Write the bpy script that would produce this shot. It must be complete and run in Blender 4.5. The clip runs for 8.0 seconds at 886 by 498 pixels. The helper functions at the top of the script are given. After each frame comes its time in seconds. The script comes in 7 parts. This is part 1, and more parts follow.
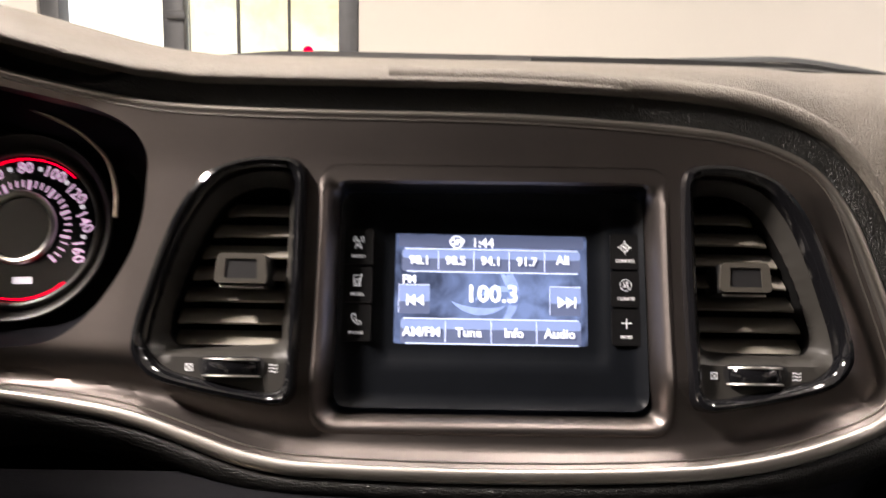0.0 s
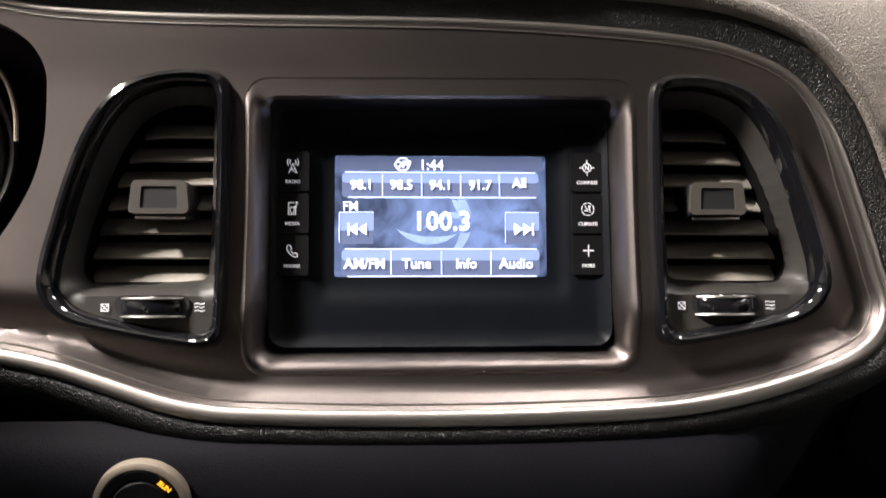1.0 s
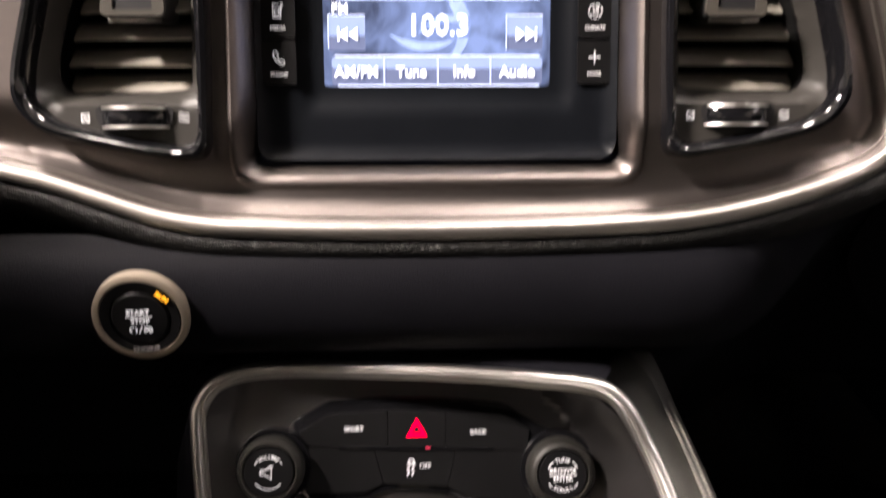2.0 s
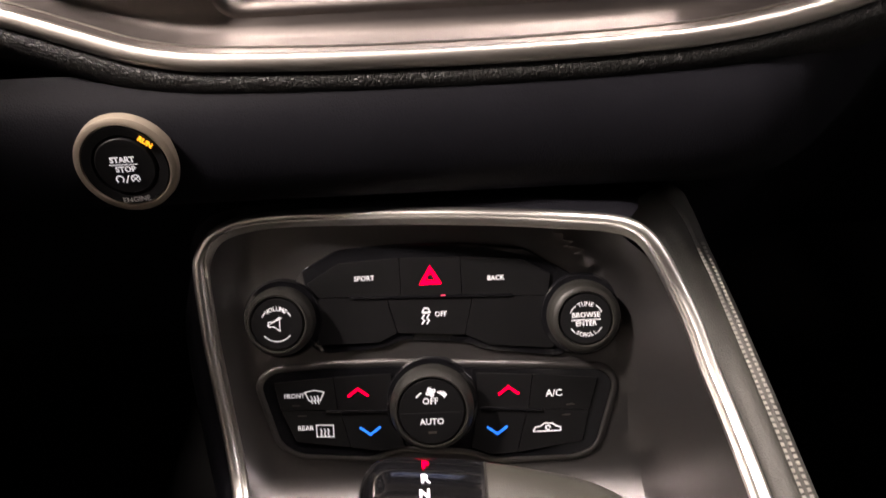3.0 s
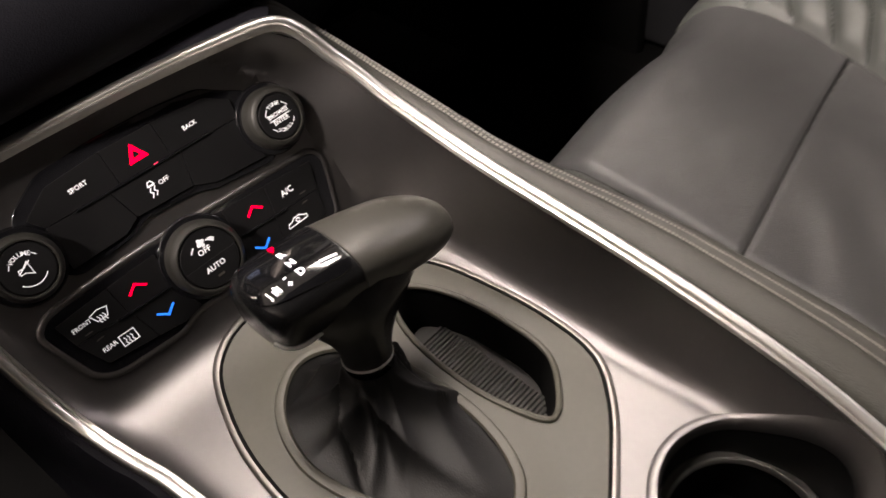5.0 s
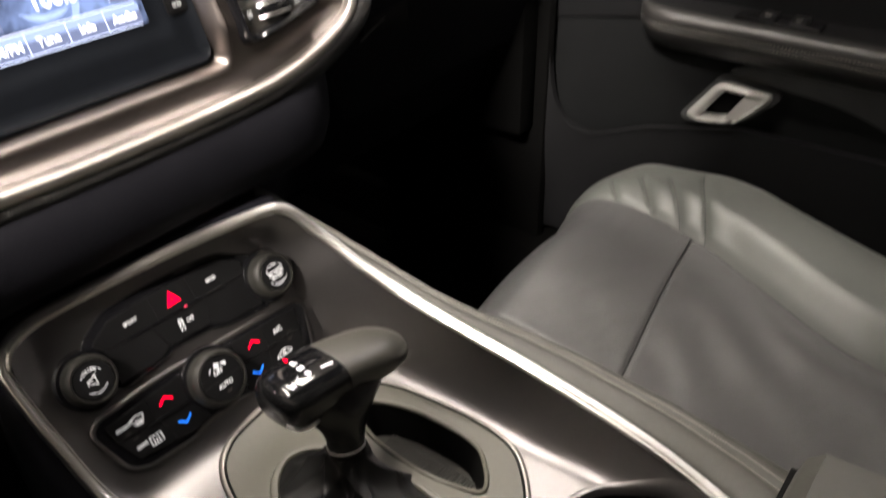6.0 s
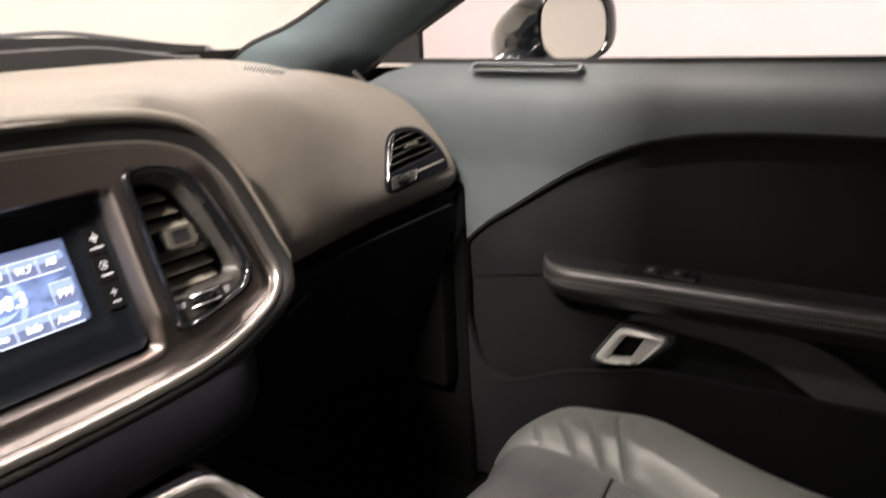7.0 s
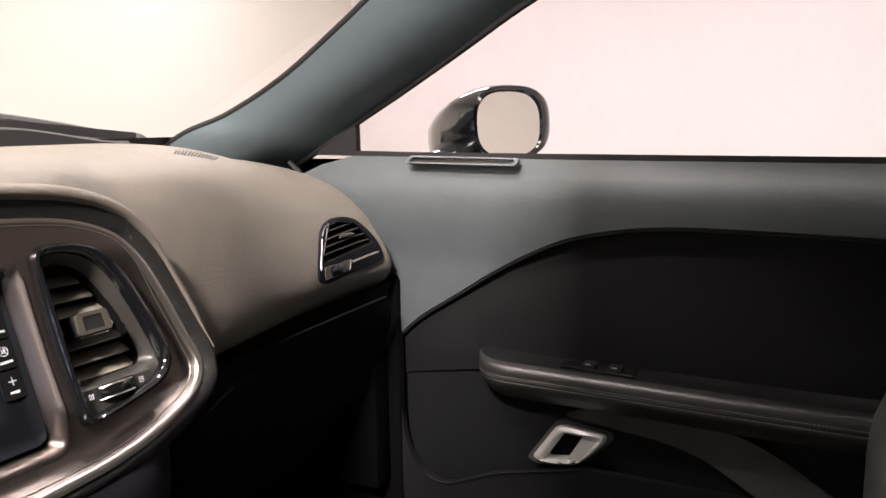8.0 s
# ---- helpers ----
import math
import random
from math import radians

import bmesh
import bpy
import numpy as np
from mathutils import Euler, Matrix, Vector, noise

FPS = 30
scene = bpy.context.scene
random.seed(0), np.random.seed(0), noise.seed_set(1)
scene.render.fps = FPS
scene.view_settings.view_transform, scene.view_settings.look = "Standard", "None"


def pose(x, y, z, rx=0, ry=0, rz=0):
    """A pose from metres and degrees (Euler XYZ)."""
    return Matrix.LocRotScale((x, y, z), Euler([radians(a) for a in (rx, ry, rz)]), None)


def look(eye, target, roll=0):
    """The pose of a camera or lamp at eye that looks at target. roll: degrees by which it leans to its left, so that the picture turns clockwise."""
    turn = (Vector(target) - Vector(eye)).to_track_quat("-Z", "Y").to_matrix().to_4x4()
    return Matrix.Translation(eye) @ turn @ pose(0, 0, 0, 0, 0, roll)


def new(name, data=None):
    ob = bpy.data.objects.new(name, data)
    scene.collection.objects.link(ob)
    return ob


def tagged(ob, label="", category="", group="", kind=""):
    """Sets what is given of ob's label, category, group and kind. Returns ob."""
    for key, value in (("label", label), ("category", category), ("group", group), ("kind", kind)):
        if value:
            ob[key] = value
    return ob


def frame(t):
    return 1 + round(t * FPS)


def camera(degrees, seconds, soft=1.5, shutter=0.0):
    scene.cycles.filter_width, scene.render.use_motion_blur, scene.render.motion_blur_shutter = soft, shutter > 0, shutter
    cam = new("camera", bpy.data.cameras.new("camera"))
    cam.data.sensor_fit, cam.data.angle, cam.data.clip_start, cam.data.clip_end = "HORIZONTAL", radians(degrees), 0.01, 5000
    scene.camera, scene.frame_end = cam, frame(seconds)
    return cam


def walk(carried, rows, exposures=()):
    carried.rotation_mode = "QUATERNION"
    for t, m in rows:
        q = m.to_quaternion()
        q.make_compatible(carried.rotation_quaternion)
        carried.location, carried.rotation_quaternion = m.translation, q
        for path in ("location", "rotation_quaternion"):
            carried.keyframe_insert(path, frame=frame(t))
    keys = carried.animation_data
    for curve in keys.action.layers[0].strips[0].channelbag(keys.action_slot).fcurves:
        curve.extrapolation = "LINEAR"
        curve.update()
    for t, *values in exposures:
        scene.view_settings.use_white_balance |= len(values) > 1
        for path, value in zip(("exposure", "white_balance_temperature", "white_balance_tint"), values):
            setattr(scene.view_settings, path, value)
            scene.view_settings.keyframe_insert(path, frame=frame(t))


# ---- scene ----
cam = camera(60.0, 8.0, shutter=0.5)
PATH = [
    (0, (-0.034, -0.431, 1.023), (-0.007, 1.543, 0.702), 1.2),
    (0.5, (-0.018, -0.394, 1.016), (0.053, 1.557, 0.586), 0.9),
    (1, (-0.018, -0.392, 1.015), (0.077, 1.54, 0.508), 0.7),
    (1.5, (-0.018, -0.393, 1.016), (0.091, 1.49, 0.351), 1.1),
    (2, (-0.011, -0.383, 1.0), (0.057, 1.397, 0.092), 0.4),
    (2.2, (-0.012, -0.378, 0.992), (0.046, 1.355, -0.004), 0.0),
    (3.3, (0.004, -0.36, 0.969), (-0.041, 1.208, -0.272), -4.2),
    (3.5, (0.0, -0.358, 0.97), (0.0, 1.183, -0.304), -4.6),
    (4, (-0.034, -0.368, 0.969), (0.299, 0.995, -0.456), -7.8),
    (4.2, (-0.027, -0.379, 0.962), (0.386, 0.867, -0.547), -13.3),
    (5.3, (-0.15, -0.422, 1.0), (0.894, 0.526, -0.418), -2.6),
    (5.5, (-0.171, -0.437, 1.023), (0.95, 0.515, -0.332), -1.5),
    (6, (-0.222, -0.482, 1.061), (1.06, 0.554, -0.071), -1.4),
    (6.4, (-0.251, -0.507, 1.088), (1.18, 0.565, 0.193), -2.1),
    (6.5, (-0.249, -0.52, 1.094), (1.199, 0.578, 0.258), -2.8),
    (7, (-0.247, -0.531, 1.103), (1.347, 0.531, 0.528), -2.7),
    (7.5, (-0.234, -0.525, 1.096), (1.462, 0.461, 0.708), -1.6),
    (8, (-0.231, -0.521, 1.088), (1.503, 0.42, 0.761), -0.9),
]
walk(cam, [(t, look(eye, target, roll)) for t, eye, target, roll in PATH], exposures=((0.0, -0.36, 6350, 16), (0.5, -0.32, 6100, 16), (1.0, -0.2, 6050, 14), (1.5, 0.05, 6100, 14), (2.0, 0.0, 6400, 18), (3.5, -0.16, 6450, 20), (4.0, -0.24, 6450, 20), (5.5, -0.05, 6400, 14), (6.0, 0.1, 6300, 12), (7.0, 0.1, 6300, 15), (8.0, 0.0, 6200, 18)))

# ---- world and light ----
world = bpy.data.worlds.new("world")
scene.world = world
world.use_nodes = True
sky = world.node_tree.nodes.new("ShaderNodeTexSky")
sky.sky_type, sky.sun_disc, sky.sun_elevation, sky.sun_rotation = "NISHITA", False, radians(40), radians(150)
world.node_tree.nodes["Background"].inputs["Strength"].default_value = 0.10
world.node_tree.links.new(sky.outputs["Color"], world.node_tree.nodes["Background"].inputs["Color"])


def area_lamp(name, at, target, sx, sy, watts, color):
    lamp = bpy.data.lights.new(name, "AREA")
    lamp.shape, lamp.size, lamp.size_y, lamp.energy, lamp.color = "RECTANGLE", sx, sy, watts, color
    ob = new(name, lamp)
    ob.matrix_basis = look(at, target)
    return ob


WARM = (1.0, 0.90, 0.78)
COOL = (1.0, 0.92, 0.90)
STRIPS = ((0.40, 0.55, 50, 0.45), (-0.65, 0.55, 50, 0.45), (1.45, 0.55, 46, 0.45), (3.8, -0.8, 45, 1.0), (-1.9, -0.56, 490, 0.25), (0.0, -3.6, 15, 1.0), (3.5, 2.2, 44, 0.6))
for lx, ly, watts, k in STRIPS:
    area_lamp("ceiling_light_lamp", (lx, ly, 3.02), (lx, ly, 0), 0.25, 2.2 * k, watts, WARM if lx < 2.5 else COOL)

# ---- helpers of this scene ----
from mathutils.geometry import delaunay_2d_cdt

IDENT = Matrix.Identity(4)


def lerp(a, b, t):
    return a + (b - a) * t


def sstep(a, b, x):
    t = min(1.0, max(0.0, (x - a) / (b - a)))
    return t * t * (3 - 2 * t)


def spline(pts, n=6, closed=True):
    """Smooth curve through the points, steady where they lie unevenly."""
    P = [Vector(p) for p in pts]
    m, out = len(P), []
    for i in range(m if closed else m - 1):
        if closed:
            a, b, c, d = P[i - 1], P[i], P[(i + 1) % m], P[(i + 2) % m]
        else:
            a, b, c, d = P[max(i - 1, 0)], P[i], P[i + 1], P[min(i + 2, m - 1)]
        u, v, w = max((b - a).length, 1e-9), max((c - b).length, 1e-9), max((d - c).length, 1e-9)
        p, q = (c - a) * (v / (u + v)), (d - b) * (v / (v + w))
        for k in range(n):
            t = k / n
            out.append(b * (2 * t**3 - 3 * t * t + 1) + p * (t**3 - 2 * t * t + t) + c * (3 * t * t - 2 * t**3) + q * (t**3 - t * t))
    if not closed:
        out.append(P[-1])
    return out


def rounded(pts, r=0.006, n=5):
    """Closed polygon with its corners rounded."""
    P, out = [Vector(p) for p in pts], []
    for i in range(len(P)):
        a, b, c = P[i - 1], P[i], P[(i + 1) % len(P)]
        ra, rc = min(r, 0.45 * (a - b).length), min(r, 0.45 * (c - b).length)
        p, q = b + (a - b).normalized() * ra, b + (c - b).normalized() * rc
        for k in range(n + 1):
            t = k / n
            out.append((1 - t) ** 2 * p + 2 * t * (1 - t) * b + t * t * q)
    return out


def resample(loop, step):
    out = []
    for i, p in enumerate(loop):
        q = loop[(i + 1) % len(loop)]
        k = max(1, int(math.ceil((q - p).length / step)))
        out += [p.lerp(q, j / k) for j in range(k)]
    return out


def inside(poly, pts):
    x, y, hit = pts[:, 0], pts[:, 1], np.zeros(len(pts), bool)
    q = np.array([(p[0], p[1]) for p in poly])
    for (x0, y0), (x1, y1) in zip(q, np.roll(q, -1, 0)):
        if y0 != y1:
            hit ^= ((y0 > y) != (y1 > y)) & (x < (x1 - x0) * (y - y0) / (y1 - y0) + x0)
    return hit


def sheet(outer, holes=(), step=0.01, place=None, depth=0.0, into=(0, 1, 0), walls=True):
    """A surface over a flat outline with holes, carried into space by place(u, v), with edges turned in by depth."""
    loops = [resample([Vector((p[0], p[1])) for p in lp], step) for lp in (outer, *holes)]
    pts, edges = [], []
    for lp in loops:
        n0 = len(pts)
        pts += lp
        edges += [(n0 + i, n0 + (i + 1) % len(lp)) for i in range(len(lp))]
    rim = np.array([(p.x, p.y) for p in pts])
    lo, hi = rim.min(0), rim.max(0)
    gx, gy = np.meshgrid(np.arange(lo[0] + step / 2, hi[0], step), np.arange(lo[1] + step / 2, hi[1], step))
    grid = np.stack([gx.ravel(), gy.ravel()], 1)
    if len(grid):
        ok = inside(loops[0], grid)
        for h in loops[1:]:
            ok &= ~inside(h, grid)
        grid = grid[ok]
    if len(grid):
        near = np.array([np.hypot(*(rim - g).T).min() for g in grid])
        grid = grid[near > 0.55 * step]
        pts = pts + [Vector((float(a), float(b))) for a, b in grid]
    vs, _, fs, *_ = delaunay_2d_cdt(pts, edges, [], 0, 1e-7)
    mid = np.array([[sum(vs[i].x for i in f) / len(f), sum(vs[i].y for i in f) / len(f)] for f in fs])
    keep = inside(loops[0], mid)
    for h in loops[1:]:
        keep &= ~inside(h, mid)
    bm = bmesh.new()
    put = [bm.verts.new(place(v.x, v.y)) for v in vs]
    for f, k in zip(fs, keep):
        if k:
            bm.faces.new([put[i] for i in f])
    bmesh.ops.delete(bm, geom=[v for v in bm.verts if not v.link_faces], context="VERTS")
    if depth:
        d = Vector(into).normalized() * depth
        border = [e for e in bm.edges if e.is_boundary]
        low = {}
        for e in border:
            for v in e.verts:
                if v not in low:
                    low[v] = bm.verts.new(v.co + d)
        for e in border:
            a, b = e.verts
            bm.faces.new((a, b, low[b], low[a]))
    bmesh.ops.recalc_face_normals(bm, faces=bm.faces[:])
    return bm


def grid(rows, close_v=False, close_u=False, cap=False):
    """Faces over rows of points."""
    bm = bmesh.new()
    vv = [[bm.verts.new(p) for p in r] for r in rows]
    n, m = len(vv), len(vv[0])
    for i in range(n if close_u else n - 1):
        for j in range(m if close_v else m - 1):
            bm.faces.new((vv[i][j], vv[(i + 1) % n][j], vv[(i + 1) % n][(j + 1) % m], vv[i][(j + 1) % m]))
    if cap and close_v:
        bm.faces.new(vv[0][::-1])
        bm.faces.new(vv[-1])
    bmesh.ops.recalc_face_normals(bm, faces=bm.faces[:])
    return bm


def sweep(path, prof, up=(0, 0, 1), closed=False, scale=None):
    """A profile of (side, up) pairs carried along a path; up: one direction, or one for each point."""
    P, rows = [Vector(p) for p in path], []
    for i, p in enumerate(P):
        a = P[i - 1] if (closed or i) else P[0]
        b = P[(i + 1) % len(P)] if (closed or i < len(P) - 1) else P[-1]
        t = (b - a).normalized()
        n = Vector(up[i] if isinstance(up, list) else up)
        n = (n - t * n.dot(t)).normalized()
        s = t.cross(n)
        k = scale[i] if scale else 1.0
        rows.append([p + s * (x * k) + n * (y * k) for x, y in prof])
    return grid(rows, close_v=True, close_u=closed, cap=not closed)


def spline_rows(rows, n):
    """More rows, smoothly between those given."""
    cols = [spline(c, n, closed=False) for c in zip(*rows)]
    return [list(r) for r in zip(*cols)]


def disc_prof(r, n=10, rx=None):
    return [((rx or r) * math.cos(2 * math.pi * i / n), r * math.sin(2 * math.pi * i / n)) for i in range(n)]


def lathe(at, axis, prof, n=40, bumps=0, amp=0.0):
    """A turned body: prof is (radius, height along axis)."""
    ax = Vector(axis).normalized()
    s = ax.orthogonal().normalized()
    c = ax.cross(s)
    rows = []
    for i in range(n):
        a = 2 * math.pi * i / n
        k = 1 + (amp * (i % 2) if bumps else 0)
        rows.append([Vector(at) + (s * math.cos(a) + c * math.sin(a)) * (r * k) + ax * h for r, h in prof])
    bm = grid(rows, close_u=True)
    bmesh.ops.remove_doubles(bm, verts=bm.verts[:], dist=1e-6)
    return bm


def block(a, b, bevel=0.0, m=None, seg=2):
    """A box between two corners, its edges rounded."""
    bm = bmesh.new()
    bmesh.ops.create_cube(bm, size=1)
    a, b = Vector(a), Vector(b)
    for v in bm.verts:
        v.co = Vector([(a[i] + b[i]) / 2 + v.co[i] * (b[i] - a[i]) for i in range(3)])
    if bevel:
        bmesh.ops.bevel(bm, geom=bm.edges[:], offset=bevel, segments=seg, affect="EDGES", profile=0.5)
    if m:
        bm.transform(m)
    return bm


FRAMES = {}


def thing(name, at, label, category, group="", kind=""):
    ob = new(name)
    ob.empty_display_size = 0.02
    ob.location = at
    FRAMES[ob.name] = Matrix.Translation(at)
    return tagged(ob, label, category, group, kind)


def mesh_object(name, bm, material, smooth=True):
    me = bpy.data.meshes.new(name)
    bm.to_mesh(me)
    bm.free()
    me.materials.append(material)
    for p in me.polygons:
        p.use_smooth = smooth
    if smooth:
        me.set_sharp_from_angle(angle=radians(40))
    ob = new(name, me)
    FRAMES[ob.name] = IDENT
    return ob


def part(name, bm, material, parent, label="", smooth=True):
    ob = mesh_object(name, bm, material, smooth)
    ob.parent = parent
    ob.matrix_parent_inverse = FRAMES[parent.name].inverted()
    return tagged(ob, label)


def solid(name, bm, material, label, category, group="", kind="", smooth=True):
    return tagged(mesh_object(name, bm, material, smooth), label, category, group, kind)


LETTERS = {}


def lettering(words, size, m, material, parent, name="lettering", bold=0.0, align="CENTER"):
    """Words in the built-in font, lying in the plane of m (x along the line, y up, z out)."""
    key = (words, size, bold, align)
    if key not in LETTERS:
        cu = bpy.data.curves.new("words", "FONT")
        cu.body, cu.size, cu.align_x, cu.align_y = words, size, align, "CENTER"
        cu.offset, cu.resolution_u, cu.extrude = bold, 2, 0.00012
        tmp = bpy.data.objects.new("words", cu)
        scene.collection.objects.link(tmp)
        LETTERS[key] = bpy.data.meshes.new_from_object(tmp)
        bpy.data.objects.remove(tmp)
    bm = bmesh.new()
    bm.from_mesh(LETTERS[key])
    bm.transform(m)
    if parent is None:
        return bm
    return part(name, bm, material, parent, smooth=False)


def curved_lettering(words, size, u, v, w, r, mid, step, material, parent, bold=0.0, under=False):
    """Words bent round a knob's face: mid and step in degrees, under: along the lower half."""
    data = bpy.data.meshes.new("words")
    joined = bmesh.new()
    for i, c in enumerate(words):
        k = (i - (len(words) - 1) / 2) * step
        a = mid + k if under else mid - k
        m = face_matrix(F, u + r * math.cos(radians(a)), v + r * math.sin(radians(a)), w, a + 90 if under else a - 90)
        bm = lettering(c, size, m, material, None, bold=bold)
        bm.to_mesh(data)
        bm.free()
        joined.from_mesh(data)
    bpy.data.meshes.remove(data)
    return part("lettering", joined, material, parent, smooth=False)


def strokes(lines, width, place, h=0.0003):
    """Flat line drawings: each line a list of (u, v)."""
    bm = bmesh.new()
    for ln in lines:
        for (a, b), (c, d) in zip(ln, ln[1:]):
            t = Vector((c - a, d - b))
            if t.length < 1e-7:
                continue
            t.normalize()
            n, e = Vector((-t.y, t.x)) * width / 2, t * width / 2
            q = [(a - e.x + n.x, b - e.y + n.y), (c + e.x + n.x, d + e.y + n.y), (c + e.x - n.x, d + e.y - n.y), (a - e.x - n.x, b - e.y - n.y)]
            top = [bm.verts.new(place(u, v, h)) for u, v in q]
            bm.faces.new(top)
    bmesh.ops.recalc_face_normals(bm, faces=bm.faces[:])
    return bm


def arc(cx, cy, r, a0, a1, n=12):
    return [(cx + r * math.cos(radians(lerp(a0, a1, i / n))), cy + r * math.sin(radians(lerp(a0, a1, i / n)))) for i in range(n + 1)]


# ---- materials ----
def mat(name, color, rough=0.5, metal=0.0, vary=0.15, vscale=30.0, grain=0.0, gscale=500.0, brushed=None, coat=0.0, emit=0.0, rvary=0.08, spec=0.5):
    m = bpy.data.materials.new(name)
    m.use_nodes = True
    nt = m.node_tree
    b = nt.nodes["Principled BSDF"]
    b.inputs["Metallic"].default_value = metal
    b.inputs["Specular IOR Level"].default_value = spec
    b.inputs["Coat Weight"].default_value = coat
    b.inputs["Coat Roughness"].default_value = 0.06
    co = nt.nodes.new("ShaderNodeTexCoord").outputs["Object"]

    def noise_node(scale, detail=3.0, vec=None):
        n = nt.nodes.new("ShaderNodeTexNoise")
        n.inputs["Scale"].default_value, n.inputs["Detail"].default_value = scale, detail
        nt.links.new(vec or co, n.inputs["Vector"])
        return n.outputs["Fac"]

    def math_node(op, a, c):
        n = nt.nodes.new("ShaderNodeMath")
        n.operation = op
        for s, v in zip(n.inputs, (a, c)):
            if isinstance(v, (int, float)):
                s.default_value = v
            else:
                nt.links.new(v, s)
        return n.outputs[0]

    big, fine = noise_node(vscale), noise_node(vscale * 11, 2.0)
    mixed = math_node("ADD", math_node("MULTIPLY", big, 0.65), math_node("MULTIPLY", fine, 0.35))
    ramp = nt.nodes.new("ShaderNodeValToRGB")
    ramp.color_ramp.elements[0].position, ramp.color_ramp.elements[1].position = 0.3, 0.7
    ramp.color_ramp.elements[0].color = (*[c * (1 - vary) for c in color], 1)
    ramp.color_ramp.elements[1].color = (*[min(1, c * (1 + vary)) for c in color], 1)
    nt.links.new(mixed, ramp.inputs["Fac"])
    nt.links.new(ramp.outputs["Color"], b.inputs["Base Color"])
    rr = math_node("ADD", math_node("MULTIPLY", math_node("SUBTRACT", mixed, 0.5), 2 * rvary), rough)
    nt.links.new(rr, b.inputs["Roughness"])
    if grain:
        warp = nt.nodes.new("ShaderNodeVectorMath")
        warp.operation = "ADD"
        jit = nt.nodes.new("ShaderNodeTexNoise")
        jit.inputs["Scale"].default_value = gscale * 0.7
        nt.links.new(co, jit.inputs["Vector"])
        sc = nt.nodes.new("ShaderNodeVectorMath")
        sc.operation = "SCALE"
        sc.inputs["Scale"].default_value = 1.1 / gscale
        nt.links.new(jit.outputs["Color"], sc.inputs[0])
        nt.links.new(co, warp.inputs[0])
        nt.links.new(sc.outputs[0], warp.inputs[1])
        vor = nt.nodes.new("ShaderNodeTexVoronoi")
        vor.feature = "DISTANCE_TO_EDGE"
        vor.inputs["Scale"].default_value = gscale
        nt.links.new(warp.outputs[0], vor.inputs["Vector"])
        cell = math_node("MINIMUM", vor.outputs["Distance"], 0.25)
        height = math_node("ADD", cell, math_node("MULTIPLY", noise_node(gscale * 0.35), 0.5))
        bump = nt.nodes.new("ShaderNodeBump")
        bump.inputs["Strength"].default_value, bump.inputs["Distance"].default_value = grain, 0.9 / gscale
        nt.links.new(height, bump.inputs["Height"])
        nt.links.new(bump.outputs["Normal"], b.inputs["Normal"])
    if brushed:
        mp = nt.nodes.new("ShaderNodeMapping")
        mp.inputs["Scale"].default_value = brushed
        nt.links.new(co, mp.inputs["Vector"])
        streak = noise_node(1.0, 4.0, mp.outputs["Vector"])
        nt.links.new(math_node("ADD", rr, math_node("MULTIPLY", math_node("SUBTRACT", streak, 0.5), 0.05)), b.inputs["Roughness"])
        bump = nt.nodes.new("ShaderNodeBump")
        bump.inputs["Strength"].default_value, bump.inputs["Distance"].default_value = 0.045, 0.0003
        nt.links.new(streak, bump.inputs["Height"])
        nt.links.new(bump.outputs["Normal"], b.inputs["Normal"])
    if emit:
        b.inputs["Emission Color"].default_value = (*color, 1)
        b.inputs["Emission Strength"].default_value = emit
    return m


def glass(name, tint, rough=0.0):
    m = bpy.data.materials.new(name)
    m.use_nodes = True
    nt = m.node_tree
    clear, gloss, mix = [nt.nodes.new(k) for k in ("ShaderNodeBsdfTransparent", "ShaderNodeBsdfGlossy", "ShaderNodeMixShader")]
    clear.inputs["Color"].default_value = (*tint, 1)
    gloss.inputs["Roughness"].default_value = rough
    mix.inputs[0].default_value = 0.03
    nt.links.new(clear.outputs[0], mix.inputs[1])
    nt.links.new(gloss.outputs[0], mix.inputs[2])
    nt.links.new(mix.outputs[0], nt.nodes["Material Output"].inputs["Surface"])
    return m


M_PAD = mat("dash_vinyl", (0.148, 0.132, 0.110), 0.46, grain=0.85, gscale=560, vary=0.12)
M_RIM = mat("rim_leather", (0.0085, 0.0085, 0.0078), 0.46, grain=0.8, gscale=560, vary=0.15, spec=0.45)
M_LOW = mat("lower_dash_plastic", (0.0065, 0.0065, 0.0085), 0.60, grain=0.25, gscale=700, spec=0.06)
M_TITAN = mat("brushed_titanium", (0.205, 0.181, 0.170), 0.37, 1.0, vary=0.04, rvary=0.015, brushed=(12, 500, 500))
M_DECK = mat("satin_dark_metal", (0.185, 0.177, 0.176), 0.40, 1.0, vary=0.05, rvary=0.03, brushed=(14, 420, 420))
M_CHROME = mat("satin_chrome", (0.85, 0.83, 0.80), 0.33, 1.0, vary=0.04, rvary=0.03)
M_TRIM = mat("satin_bezel_edge", (0.56, 0.53, 0.49), 0.35, 1.0, vary=0.04, rvary=0.03)
M_RING = mat("champagne_metal", (0.42, 0.36, 0.285), 0.38, 0.6, vary=0.05)
M_GLOSS = mat("piano_black", (0.006, 0.006, 0.007), 0.08, coat=0.6, rvary=0.03)
M_BLACK = mat("black_plastic", (0.012, 0.012, 0.013), 0.42, grain=0.15, gscale=1500)
M_RADIO = mat("radio_black", (0.0055, 0.0065, 0.0085), 0.36, rvary=0.06, spec=0.14)
M_BUTTON = mat("button_black", (0.0065, 0.0065, 0.007), 0.42, grain=0.12, gscale=2000, spec=0.22)
